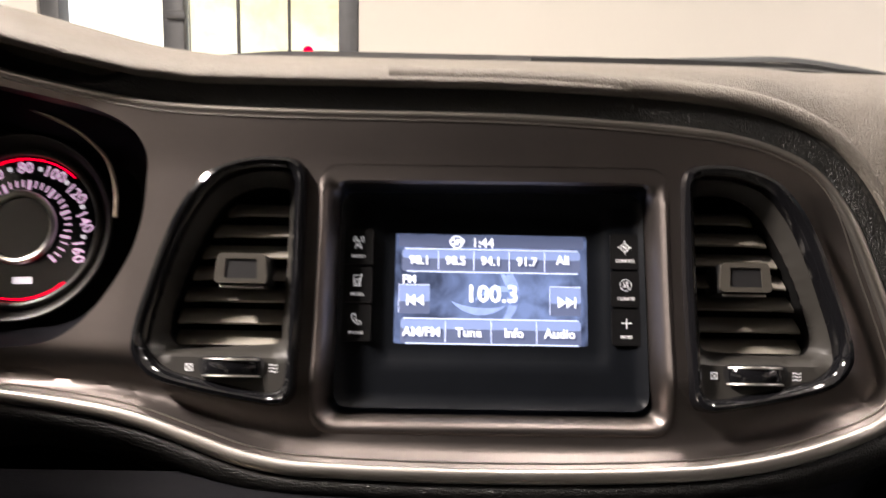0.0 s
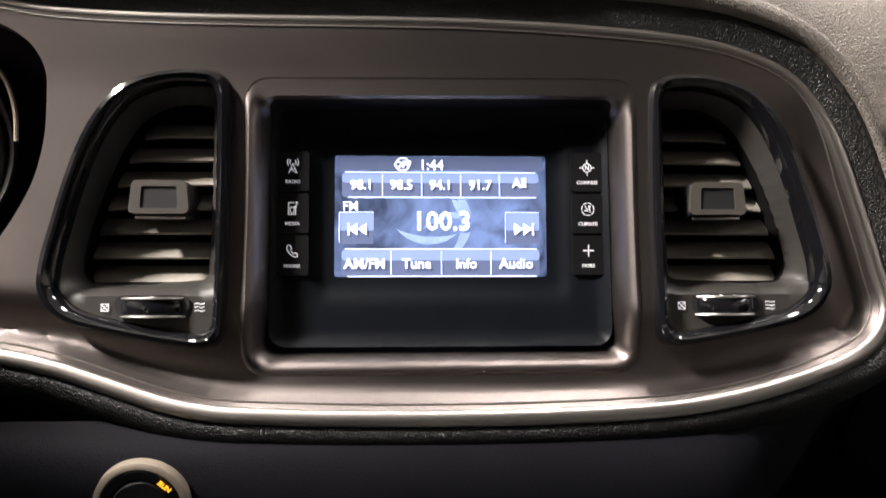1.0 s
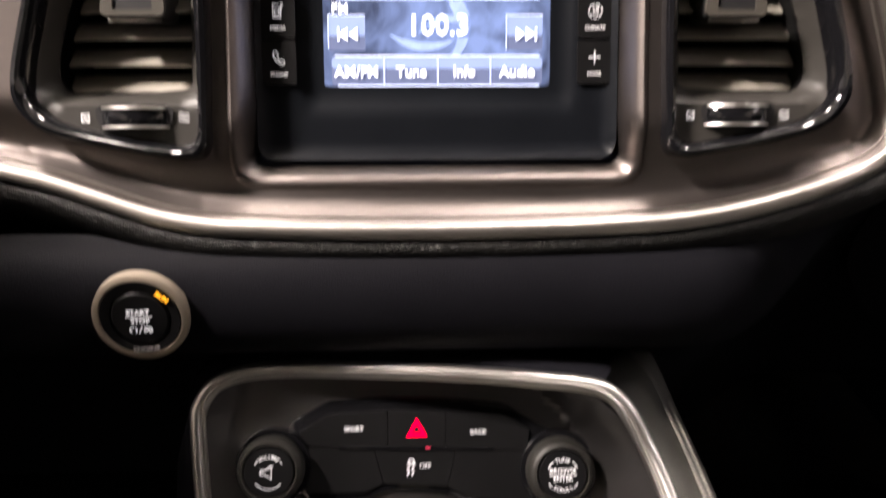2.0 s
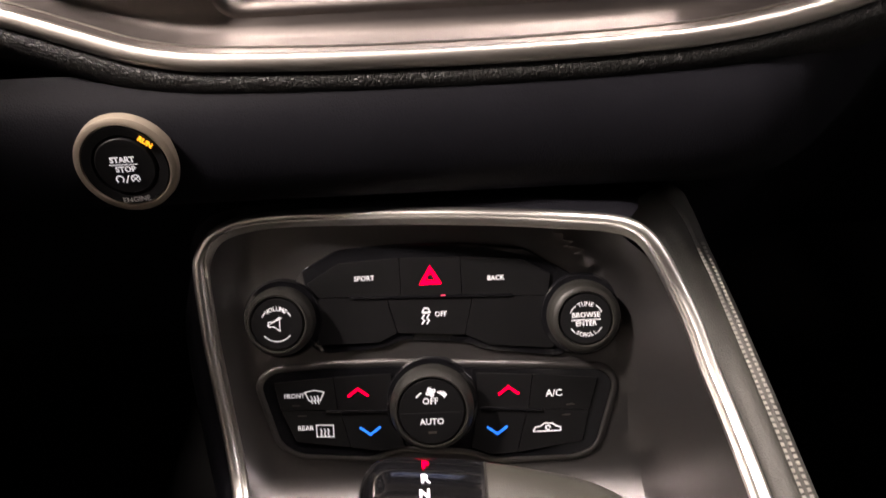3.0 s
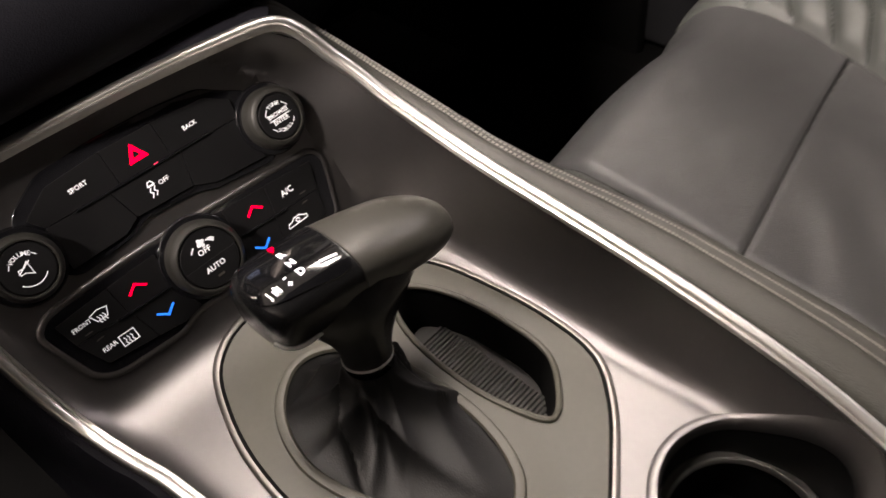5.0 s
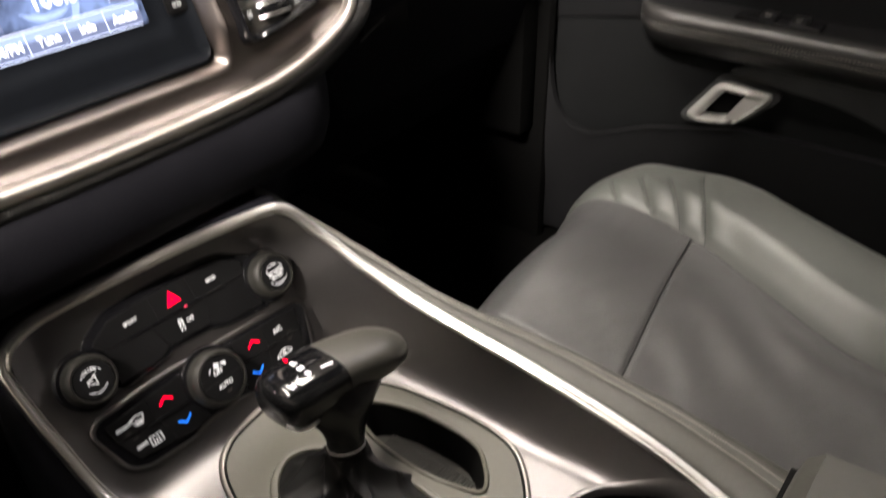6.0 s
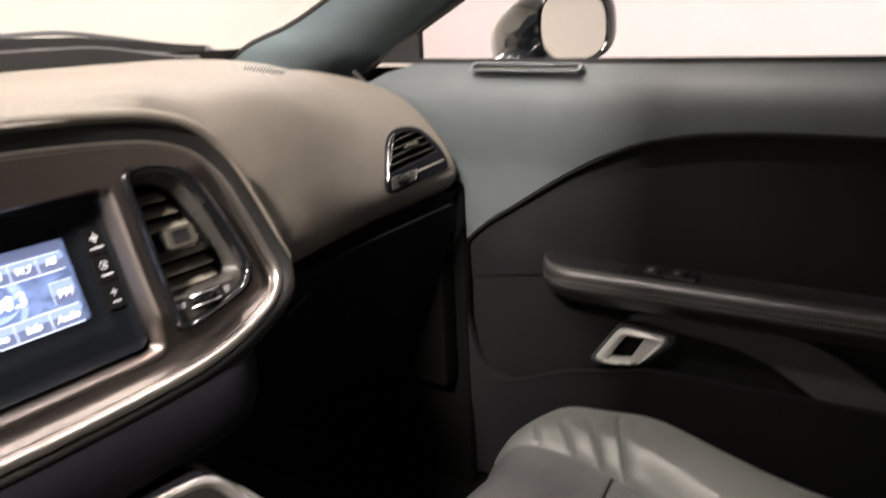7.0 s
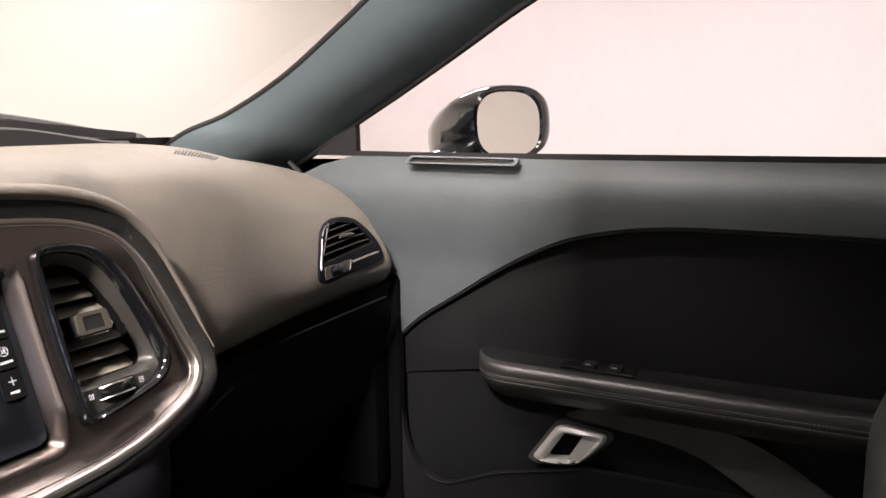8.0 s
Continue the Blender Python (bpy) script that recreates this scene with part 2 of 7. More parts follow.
M_GRIP = mat("grip_rubber", (0.019, 0.0185, 0.0165), 0.46, grain=0.1, gscale=2000, spec=0.4)
M_VENT = mat("vent_grey_plastic", (0.030, 0.028, 0.025), 0.42, vary=0.10)
M_CAP = mat("knob_cap_plastic", (0.055, 0.050, 0.042), 0.38, vary=0.10)
M_SLAT = mat("slat_plastic", (0.27, 0.25, 0.215), 0.44, vary=0.10)
M_PLATE = mat("shifter_plate_plastic", (0.076, 0.073, 0.057), 0.48, grain=0.10, gscale=1500, vary=0.08)
M_RUBBER = mat("ribbed_rubber", (0.028, 0.027, 0.024), 0.60)
M_NECK = mat("satin_black_plastic", (0.009, 0.009, 0.0095), 0.24, rvary=0.05)
M_DARK = mat("cavity_black", (0.005, 0.005, 0.005), 0.7, spec=0.08)
M_SEAT = mat("seat_leather", (0.090, 0.095, 0.088), 0.40, grain=0.26, gscale=620, vary=0.06, vscale=14)
M_SEATIN = mat("seat_insert_leather", (0.070, 0.0695, 0.0705), 0.38, grain=0.28, gscale=620, vary=0.06, vscale=14)
M_SEAM = mat("seam_shadow_thread", (0.010, 0.010, 0.010), 0.7)
M_BOOT = mat("boot_leather", (0.0055, 0.0055, 0.0055), 0.40, grain=0.18, gscale=700, spec=0.24)
M_KNOB = mat("knob_leather", (0.056, 0.054, 0.046), 0.33, spec=0.8, grain=0.12, gscale=900)
M_DOORUP = mat("door_vinyl", (0.066, 0.077, 0.081), 0.50, grain=0.35, gscale=520, vary=0.08)
M_DOORIN = mat("door_insert_vinyl", (0.007, 0.0072, 0.008), 0.58, grain=0.3, gscale=700, spec=0.22)
M_DOORMID = mat("door_lower_vinyl", (0.006, 0.0065, 0.007), 0.58, grain=0.3, gscale=800, spec=0.2)
M_DOORARM = mat("armrest_leather", (0.028, 0.027, 0.026), 0.34, grain=0.2, gscale=700, spec=0.6)
M_DOORLOW = mat("door_lower_plastic", (0.052, 0.054, 0.055), 0.52, grain=0.3, gscale=900)
M_LIP = mat("satin_metal_lip", (0.24, 0.225, 0.21), 0.38, 1.0, vary=0.05, rvary=0.03)
M_THREAD = mat("grey_thread", (0.24, 0.23, 0.205), 0.7, vary=0.10)
M_SATIN = mat("satin_silver", (0.58, 0.57, 0.55), 0.42, 0.35, vary=0.05)
M_PILLAR = mat("pillar_fabric", (0.072, 0.096, 0.106), 0.75, grain=0.25, gscale=1600, vary=0.08)
M_HEAD = mat("headliner_fabric", (0.012, 0.012, 0.012), 0.9, grain=0.2, gscale=1500)
# carpet black; on the kick and end panels it paints the dash's shadow
M_CARPETSHADE = mat("carpet_and_shade_black", (0.003, 0.003, 0.003), 0.95, grain=0.8, gscale=900, spec=0.03)
M_PAINT = mat("black_car_paint", (0.008, 0.009, 0.011), 0.12, coat=1.0, rvary=0.03)
M_RUBBERSEAL = mat("seal_rubber", (0.010, 0.010, 0.010), 0.55)
M_WALL = mat("painted_wall", (0.80, 0.765, 0.69), 0.85, vary=0.03, vscale=1.2)
M_WALLB = mat("painted_wall_white", (0.80, 0.745, 0.745), 0.85, vary=0.03, vscale=1.2)
M_WALLD = mat("grey_painted_wall", (0.46, 0.46, 0.47), 0.85, vary=0.05, vscale=1.2)
M_CEIL = mat("ceiling_paint", (0.75, 0.73, 0.70), 0.9, vary=0.03, vscale=2)
M_FLOOR = mat("concrete_floor", (0.32, 0.31, 0.30), 0.35, vary=0.15, vscale=1.5)
# dark frame, its colour lifted to grey-blue for the glare haze
M_FRAME = mat("haze_lifted_frame", (0.07, 0.072, 0.078), 0.45)
M_WHITE = mat("white_print", (0.75, 0.75, 0.75), 0.5, vary=0.0, emit=0.48)
M_FLANK = mat("flank_leather", (0.062, 0.061, 0.053), 0.46, grain=0.3, gscale=700, spec=0.45)
M_PRINT = mat("grey_print", (0.45, 0.45, 0.45), 0.5, vary=0.0)
M_LIT = mat("lit_white_print", (0.95, 0.90, 0.95), 0.5, vary=0.0, emit=0.95)
M_NUMERAL = mat("lit_pinkish_print", (0.95, 0.62, 0.85), 0.5, vary=0.0, emit=1.0)
M_RED = mat("lit_red", (0.85, 0.0, 0.018), 0.6, vary=0.0, emit=3.5, spec=0.0)
M_REDGLOW = mat("lit_red_dim", (0.9, 0.05, 0.12), 0.5, vary=0.0, emit=0.7)
M_BLUE = mat("lit_blue", (0.02, 0.22, 1.0), 0.5, vary=0.0, emit=1.2)
M_AMBER = mat("lit_amber", (1.0, 0.45, 0.02), 0.5, vary=0.0, emit=1.4)
M_GLASS = glass("window_glass", (0.97, 0.985, 0.98))
M_MIRROR = mat("mirror_glass", (0.85, 0.85, 0.86), 0.02, 1.0, vary=0.0, rvary=0.0)

# ---- frames of the sloping faces ----
T_S = radians(19)


def S(u, v, w=0.0):
    """A place on the centre stack: u to the passenger, v up the slope, w out of it."""
    return Vector((u, v * math.sin(T_S) - w * math.cos(T_S), 0.93 + v * math.cos(T_S) + w * math.sin(T_S)))


def F(u, v, w=0.0):
    """A place on the sloping control face of the console."""
    return Vector((-0.013 + u, -0.088 + v * 0.5186 - w * 0.855, 0.696 + v * 0.855 + w * 0.5186))


SN, FN = Vector((0, -math.cos(T_S), math.sin(T_S))), Vector((0, -0.855, 0.5186))


def face_matrix(f, u, v, w=0.0, turn=0.0):
    """For lettering: the matrix of a spot on a face."""
    o, x, y = f(u, v, w), (f(u + 1, v, w) - f(u, v, w)), (f(u, v + 1, w) - f(u, v, w))
    z = x.cross(y)
    return Matrix(((x.x, y.x, z.x, o.x), (x.y, y.y, z.y, o.y), (x.z, y.z, z.z, o.z), (0, 0, 0, 1))) @ pose(0, 0, 0, 0, 0, turn)


# ---- the room ----
def wall_with_opening():
    """Front wall with the bright glazed entrance."""
    bm = bmesh.new()
    for a, b in (((-5, 3.6, 0), (-2.05, 3.8, 3.2)), ((-0.43, 3.6, 0), (5.7, 3.8, 3.2)), ((-2.05, 3.6, 2.4), (-0.43, 3.8, 3.2))):
        k = block(a, b)
        me = bpy.data.meshes.new("tmp")
        k.to_mesh(me)
        bm.from_mesh(me)
        bpy.data.meshes.remove(me)
        k.free()
    return bm


solid("wall_north", wall_with_opening(), M_WALL, "cream painted showroom wall with an entrance", "wall", kind="structure", smooth=False)
solid("wall_east", block((5.7, -5, 0), (5.9, 3.8, 3.2)), M_WALLB, "plain off-white painted showroom wall", "wall", kind="structure", smooth=False)
solid("wall_west", block((-5.2, -5, 0), (-5.0, 3.8, 3.2)), M_WALLD, "plain grey painted showroom wall", "wall", kind="structure", smooth=False)
solid("wall_south", block((-5.2, -5.2, 0), (5.9, -5, 3.2)), M_WALL, "plain cream painted showroom wall", "wall", kind="structure", smooth=False)
solid("floor", block((-5.2, -5.2, -0.1), (5.9, 3.8, 0.0)), M_FLOOR, "polished grey concrete showroom floor", "floor", kind="structure", smooth=False)
solid("ceiling", block((-5.2, -5.2, 3.2), (5.9, 3.8, 3.3)), M_CEIL, "white painted showroom ceiling", "ceiling", kind="structure", smooth=False)

entrance = thing("door_1", (-1.2, 3.65, 0), "dark-framed glazed entrance doors with bright daylight outside", "door", kind="structure")
for fx, w in ((-2.00, 0.10), (-1.375, 0.11), (-0.485, 0.10)):
    part("post", block((fx - w / 2, 3.62, 0), (fx + w / 2, 3.74, 2.4), 0.008), M_FRAME, entrance)
part("top_rail", block((-1.95, 3.63, 2.30), (-0.53, 3.73, 2.4), 0.008), M_FRAME, entrance)
for fz in (0.06, 1.06):
    part("rail", block((-1.325, 3.64, fz), (-0.53, 3.72, fz + 0.06), 0.006), M_FRAME, entrance)
# overbright greenery outside is painted into the glass as yellowish mottling
pane_m = mat("daylight_tinted_pane", (0.86, 0.80, 0.62), 0.12, vary=0.22, vscale=5.0)
pane_m.node_tree.nodes["Principled BSDF"].inputs["Transmission Weight"].default_value = 0.92
for fx in (-1.32, -1.058, -0.796):
    part("pane", block((fx + 0.006, 3.675, 0.12), (fx + 0.256, 3.683, 2.30)), pane_m, entrance, "pane tinted for the overbright greenery outside", smooth=False)
for fx in (-1.064, -0.802):
    part("glazing_bar", block((fx, 3.66, 0.12), (fx + 0.012, 3.70, 2.30), 0.003), M_VENT, entrance)
part("handle", block((-1.40, 3.58, 1.52), (-1.30, 3.62, 1.56), 0.008), M_FRAME, entrance)

m_out = bpy.data.materials.new("daylight_outside")
m_out.use_nodes = True
nt = m_out.node_tree
b = nt.nodes["Principled BSDF"]
nz = nt.nodes.new("ShaderNodeTexNoise")
nz.inputs["Scale"].default_value, nz.inputs["Detail"].default_value = 1.6, 4
rp = nt.nodes.new("ShaderNodeValToRGB")
rp.color_ramp.elements[0].position, rp.color_ramp.elements[1].position = 0.35, 0.62
rp.color_ramp.elements[0].color, rp.color_ramp.elements[1].color = (0.72, 0.66, 0.46, 1), (0.95, 0.97, 1.0, 1)
nt.links.new(nt.nodes.new("ShaderNodeTexCoord").outputs["Object"], nz.inputs["Vector"])
nt.links.new(nz.outputs["Fac"], rp.inputs["Fac"])
nt.links.new(rp.outputs["Color"], b.inputs["Emission Color"])
b.inputs["Emission Strength"].default_value = 3.0
b.inputs["Base Color"].default_value = (0.3, 0.3, 0.3, 1)
solid("backdrop", block((-7, 7.5, -0.5), (4, 7.6, 6)), m_out, "bright hazy daylight beyond the entrance", "backdrop", kind="structure", smooth=False)

lampm = mat("lamp_tube", (1.0, 0.9, 0.78), 0.5, vary=0.0, emit=4.0)
for lx, ly, _w, k in STRIPS:
    cl = thing("ceiling_light", (lx, ly, 3.2), "long slim white strip light under the ceiling", "lamp", "ceiling strip lights")
    part("housing", block((lx - 0.16, ly - 1.15 * k, 3.10), (lx + 0.16, ly + 1.15 * k, 3.20), 0.01), M_CEIL, cl)
    part("diffuser", block((lx - 0.12, ly - 1.1 * k, 3.085), (lx + 0.12, ly + 1.1 * k, 3.10)), lampm, cl)

# ---- dashboard ----
def pad_profile(x):
    """(y, z) from the windscreen down over the front of the dashboard."""
    mid = [(0.56, 1.048), (0.36, 1.060), (0.24, 1.0635), (0.13, 1.0635), (0.060, 1.0625), (0.030, 1.0600), (0.014, 1.0560), (0.004, 1.0510), (0.000, 1.0465), (0.004, 1.0428), (0.060, 1.0400), (0.10, 0.85)]
    side = [(0.54, 1.050), (0.40, 1.0655), (0.26, 1.068), (0.155, 1.064), (0.095, 1.052), (0.058, 1.024), (0.040, 0.980), (0.029, 0.935), (0.026, 0.903), (0.033, 0.880), (0.045, 0.865), (0.060, 0.855)]
    near = [(0.54, 1.050), (0.40, 1.0655), (0.26, 1.068), (0.155, 1.066), (0.088, 1.060), (0.052, 1.046), (0.034, 1.020), (0.022, 0.985), (0.013, 0.945), (0.006, 0.905), (0.010, 0.880), (0.028, 0.862)]
    end = [(0.52, 1.030), (0.34, 1.036), (0.26, 1.028), (0.19, 1.014), (0.135, 0.993), (0.098, 0.966), (0.073, 0.938), (0.056, 0.912), (0.050, 0.891), (0.056, 0.876), (0.066, 0.866), (0.080, 0.857)]
    a, b, c = sstep(0.150, 0.235, x), sstep(0.30, 0.66, x), sstep(0.245, 0.46, x)
    side = [(lerp(p[0], q[0], c), lerp(p[1], q[1], c)) for p, q in zip(near, side)]
    drop = float(np.interp(x, (0.0, 0.06, 0.10, 0.13, 0.159, 0.176, 0.193, 0.213, 0.225), (0.0, 0.002, 0.005, 0.009, 0.014, 0.021, 0.032, 0.058, 0.075)))
    back = 0.032 * sstep(0.05, 0.20, x)
    mid = mid[:5] + [(y - 0.33 * drop * k + back * k, z - 0.945 * drop * k) for (y, z), k in zip(mid[5:], (0.35, 0.7, 0.95, 1.0, 1.0, 1.0, 1.0))]
    out = []
    top = sstep(0.40, 0.68, x)
    for p, q, r, k in zip(mid, side, end, (1, 1, 1, 0.7, 0.25, 0, 0, 0, 0, 0, 0, 0)):
        e = lerp(b, top, k)
        y, z = lerp(p[0], lerp(q[0], r[0], b), a), lerp(p[1], lerp(q[1], r[1], e), a)
        hood = sstep(-0.16, -0.36, x)
        z += hood * 0.034 * sstep(0.45, 0.10, y)
        y -= hood * 0.015 * sstep(0.2, 0.03, y)
        out.append((y, z))
    return out


dash = thing("dashboard", (0, 0.1, 0.85), "dark grey grained soft-touch car dashboard", "dashboard")
rows = []
xs = [lerp(-0.70, 0.10, i / 24) for i in range(24)] + [lerp(0.10, 0.47, i / 36) for i in range(36)] + [lerp(0.47, 0.665, i / 65) for i in range(66)]
for x in xs:
    prof = spline([Vector((x, y, z)) for y, z in pad_profile(x)], 9, closed=False)
    rows.append(prof)
edge = rows[-1]
for k in (0.35, 0.8, 1.0):
    rows.append([Vector((p.x + 0.020 * k, p.y + 0.020 * k * k, p.z - 0.008 * k * k)) for p in edge])
# opening for the side vent
SVO = spline([(0.522, 0.951), (0.546, 0.961), (0.585, 0.9645), (0.630, 0.9580), (0.6465, 0.939), (0.651, 0.916), (0.646, 0.903), (0.620, 0.8995), (0.558, 0.8975), (0.503, 0.8955), (0.4885, 0.902), (0.4905, 0.916), (0.5065, 0.937)], 4)
SVI = rounded([(0.5265, 0.949), (0.548, 0.9575), (0.585, 0.9600), (0.626, 0.9530), (0.637, 0.934), (0.640, 0.925), (0.575, 0.9215), (0.503, 0.9195), (0.5125, 0.935)], 0.006)
pad = grid(rows)
hole = [p.lerp(q, 0.5) for p, q in ((p, min(SVI, key=lambda c: (c - p).length)) for p in SVO)]
mids = [(f, f.calc_center_median()) for f in pad.faces]
cut = inside(hole, np.array([(c.x, c.z) for _, c in mids]))
bmesh.ops.delete(pad, geom=[f for (f, c), k in zip(mids, cut) if k and c.y < 0.12], context="FACES")
part("upper_pad", pad, M_PAD, dash, "grained dash pad rolled over the front edge")

# lower panels under the pad
def low_profile(x):
    c = [(-0.046, 0.838), (-0.060, 0.828), (-0.067, 0.812), (-0.068, 0.792), (-0.060, 0.778), (-0.036, 0.766), (0.0, 0.74), (0.05, 0.60)]
    g = [(0.058, 0.864), (0.066, 0.852), (0.068, 0.835), (0.066, 0.805), (0.085, 0.77), (0.10, 0.73), (0.12, 0.69), (0.16, 0.60)]
    a = sstep(0.13, 0.30, x)
    return [(lerp(p[0], q[0], a), lerp(p[1], q[1], a)) for p, q in zip(c, g)]


rows = [spline([Vector((x, y, z)) for y, z in low_profile(x)], 3, closed=False) for x in [lerp(-0.70, 0.685, i / 60) for i in range(61)]]
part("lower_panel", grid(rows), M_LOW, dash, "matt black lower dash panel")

glove = thing("glove_box", (0.45, 0.06, 0.78), "matt black glove box lid under the dashboard", "glove box")
gl = rounded([(0.285, 0.842), (0.655, 0.852), (0.655, 0.70), (0.33, 0.69), (0.285, 0.75)], 0.02)
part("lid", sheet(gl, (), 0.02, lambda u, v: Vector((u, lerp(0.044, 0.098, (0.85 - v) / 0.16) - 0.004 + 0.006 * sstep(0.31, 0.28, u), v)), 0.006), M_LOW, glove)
part("latch", block((0.315, 0.046, 0.800), (0.385, 0.062, 0.822), 0.004, Matrix.Translation((0, 0, 0))), M_DARK, glove)
# highlight along the lid's edge, modelled as a thin paler strip
part("edge_highlight", sweep([(0.300, 0.037, 0.805), (0.318, 0.038, 0.812), (0.338, 0.038, 0.819)], disc_prof(0.0006, 6)), M_VENT, glove, "thin paler line for the highlight on the lid edge")

# windscreen demister slots
def pad_top(x, y):
    pr = [(p.x, p.y) for p in spline([Vector((a, c)) for a, c in pad_profile(x)], 6, closed=False)]
    for (y0, z0), (y1, z1) in zip(pr, pr[1:]):
        if y1 <= y <= y0:
            return lerp(z0, z1, (y0 - y) / (y0 - y1))
    return 1.06


for i in range(13):
    a, c = Vector((lerp(0.386, 0.443, i / 12), lerp(0.150, 0.144, i / 12))), Vector((lerp(0.352, 0.409, i / 12), lerp(0.116, 0.118, i / 12)))
    pts = [Vector((p.x, p.y, pad_top(p.x, p.y) + 0.0004)) for p in (a.lerp(c, k / 8) for k in range(9))]
    part("demister_slot", sweep(pts, [(-0.0008, -0.001), (-0.0007, 0.0004), (0.0007, 0.0004), (0.0008, -0.001)]), M_RUBBERSEAL, dash)

# ---- centre bezel ----
OUT_TOP = [(-0.330, 0.129), (-0.285, 0.118), (-0.250, 0.109), (-0.217, 0.1015), (-0.185, 0.0968), (-0.12, 0.0947), (0.0, 0.0943), (0.06, 0.0922), (0.12, 0.0875), (0.153, 0.0808), (0.180, 0.0680), (0.197, 0.0460), (0.212, 0.010), (0.224, -0.028), (0.2285, -0.050), (0.218, -0.068)]
OUT_BOT = [(0.190, -0.0800), (0.145, -0.0925), (0.099, -0.0985), (0.0, -0.1010), (-0.10, -0.0985), (-0.130, -0.0940), (-0.158, -0.0850), (-0.185, -0.0760), (-0.215, -0.0695), (-0.262, -0.0640), (-0.330, -0.0600)]
OUTLINE = spline(OUT_TOP + OUT_BOT, 4)
VENT_OUT = [(0.1042, 0.055), (0.1062, 0.0645), (0.1135, 0.0692), (0.138, 0.0685), (0.160, 0.0595), (0.176, 0.036), (0.189, -0.006), (0.1945, -0.036), (0.187, -0.050), (0.172, -0.0570), (0.125, -0.0660), (0.1105, -0.0660), (0.1055, -0.057)]
RADIO_OUT = rounded([(-0.0865, 0.054), (0.0865, 0.056), (0.0875, -0.0675), (-0.0875, -0.0675)], 0.010)


def vent_loop(s, pts, n=4):
    lp = spline([(s * u, v) for u, v in pts], n)
    return lp if s > 0 else lp[::-1]


FRAME_OUT = rounded([(-0.0975, 0.0660), (0.0975, 0.0672), (0.0990, -0.0812), (-0.0990, -0.0812)], 0.013, 8)
FRAME_IN = rounded([(-0.0868, 0.0560), (0.0868, 0.0575), (0.0878, -0.0678), (-0.0878, -0.0678)], 0.006, 8)


def frame_mesh():
    """The band from the bezel down to the radio; its section is (share of the way in, drop)."""
    n, rows = len(FRAME_OUT), []
    for i in range(n):
        steps = max(1, int((FRAME_OUT[(i + 1) % n] - FRAME_OUT[i]).length / 0.003))
        for k in range(steps):
            o = FRAME_OUT[i].lerp(FRAME_OUT[(i + 1) % n], k / steps)
            q = FRAME_IN[i].lerp(FRAME_IN[(i + 1) % n], k / steps)
            w0, top = bezel_w(o.x, o.y), sstep(0.046, 0.0640, o.y)
            row = []
            for f, d in ((0.0, 0.0), (0.10, 0.0010), (0.22, 0.0014), (0.36, 0.0006), (0.52, -0.0016), (0.70, -0.0052), (0.86, -0.0092), (0.97, -0.0122), (1.0, -0.0142), (1.0, -0.022)):
                flat = -0.0002 if f < 0.95 else (-0.0025 if f < 1.0 or d > -0.02 else -0.022)
                e = o.lerp(q, f)
                row.append(S(e.x, e.y, lerp(w0 + d, bezel_w(e.x, e.y) + flat, top)))
            rows.append(row)
    return grid(rows, close_u=True)


EDGE = np.array([(p.x, p.y) for p in resample(OUTLINE, 0.0015)])


def bezel_w(u, v):
    """Height of the bezel: swelling towards its lower lip and round the radio."""
    w = 0.0195 + 0.65 * v * v
    d = float(np.hypot(EDGE[:, 0] - u, EDGE[:, 1] - v).min())
    low = max(sstep(-0.035, -0.062, v), 0.9 * sstep(0.12, 0.17, u) * sstep(0.065, 0.02, v))
    w -= low * 0.0112 * min(1.0, d / 0.0125) * sstep(0.052, 0.016, d)
    w += 0.0025 * sstep(0.058, 0.098, v)
    w -= 0.006 * sstep(0.195, 0.232, u + 0.25 * max(0.0, -v - 0.02))
    w -= 0.012 * sstep(-0.20, -0.33, u)
    return w


body_out = [p for p in OUTLINE]
cl_open = spline([(-0.326, 0.120), (-0.290, 0.1105), (-0.250, 0.1010), (-0.221, 0.0930), (-0.203, 0.0835), (-0.1945, 0.071), (-0.1935, 0.056), (-0.1950, 0.033), (-0.2015, 0.010), (-0.2185, -0.018), (-0.238, -0.0335), (-0.265, -0.038), (-0.326, -0.038)], 4)
bezel = part("centre_bezel", sheet(body_out, [FRAME_OUT, vent_loop(1, VENT_OUT), vent_loop(-1, VENT_OUT), cl_open], 0.0030, lambda u, v: S(u, v, bezel_w(u, v)), 0.012, -SN), M_TITAN, dash, "brushed titanium-look bezel round radio and vents")
trim_path = [S(p.x, p.y, bezel_w(p.x, p.y) - 0.001) for p in OUTLINE]
part("chrome_trim", sweep(trim_path, disc_prof(0.0028, 10, 0.0040), tuple(SN), closed=True, scale=[lerp(1.0, 0.5, sstep(0.03, 0.08, p.y)) for p in OUTLINE]), M_TRIM, bezel, "bright satin chrome edge line")
inner = []
for i, p in enumerate(OUTLINE):
    a, c = OUTLINE[i - 1], OUTLINE[(i + 1) % len(OUTLINE)]
    t = (c - a).normalized()
    q = p + Vector((t.y, -t.x)) * lerp(0.0062, 0.0036, sstep(0.0, 0.06, p.y))
    inner.append(S(q.x, q.y, bezel_w(q.x, q.y) + 0.0002))
part("groove_line", sweep(inner, disc_prof(0.0006, 6), tuple(SN), closed=True, scale=[lerp(1.0, 0.6, sstep(0.03, 0.08, p.y)) for p in OUTLINE]), M_TRIM, bezel, "fine groove beside the chrome edge")

# sloping frame round the radio: broad at sides and foot, gone at the top
part("radio_frame", frame_mesh(), M_TITAN, bezel, "broad sloping metal frame round the radio")

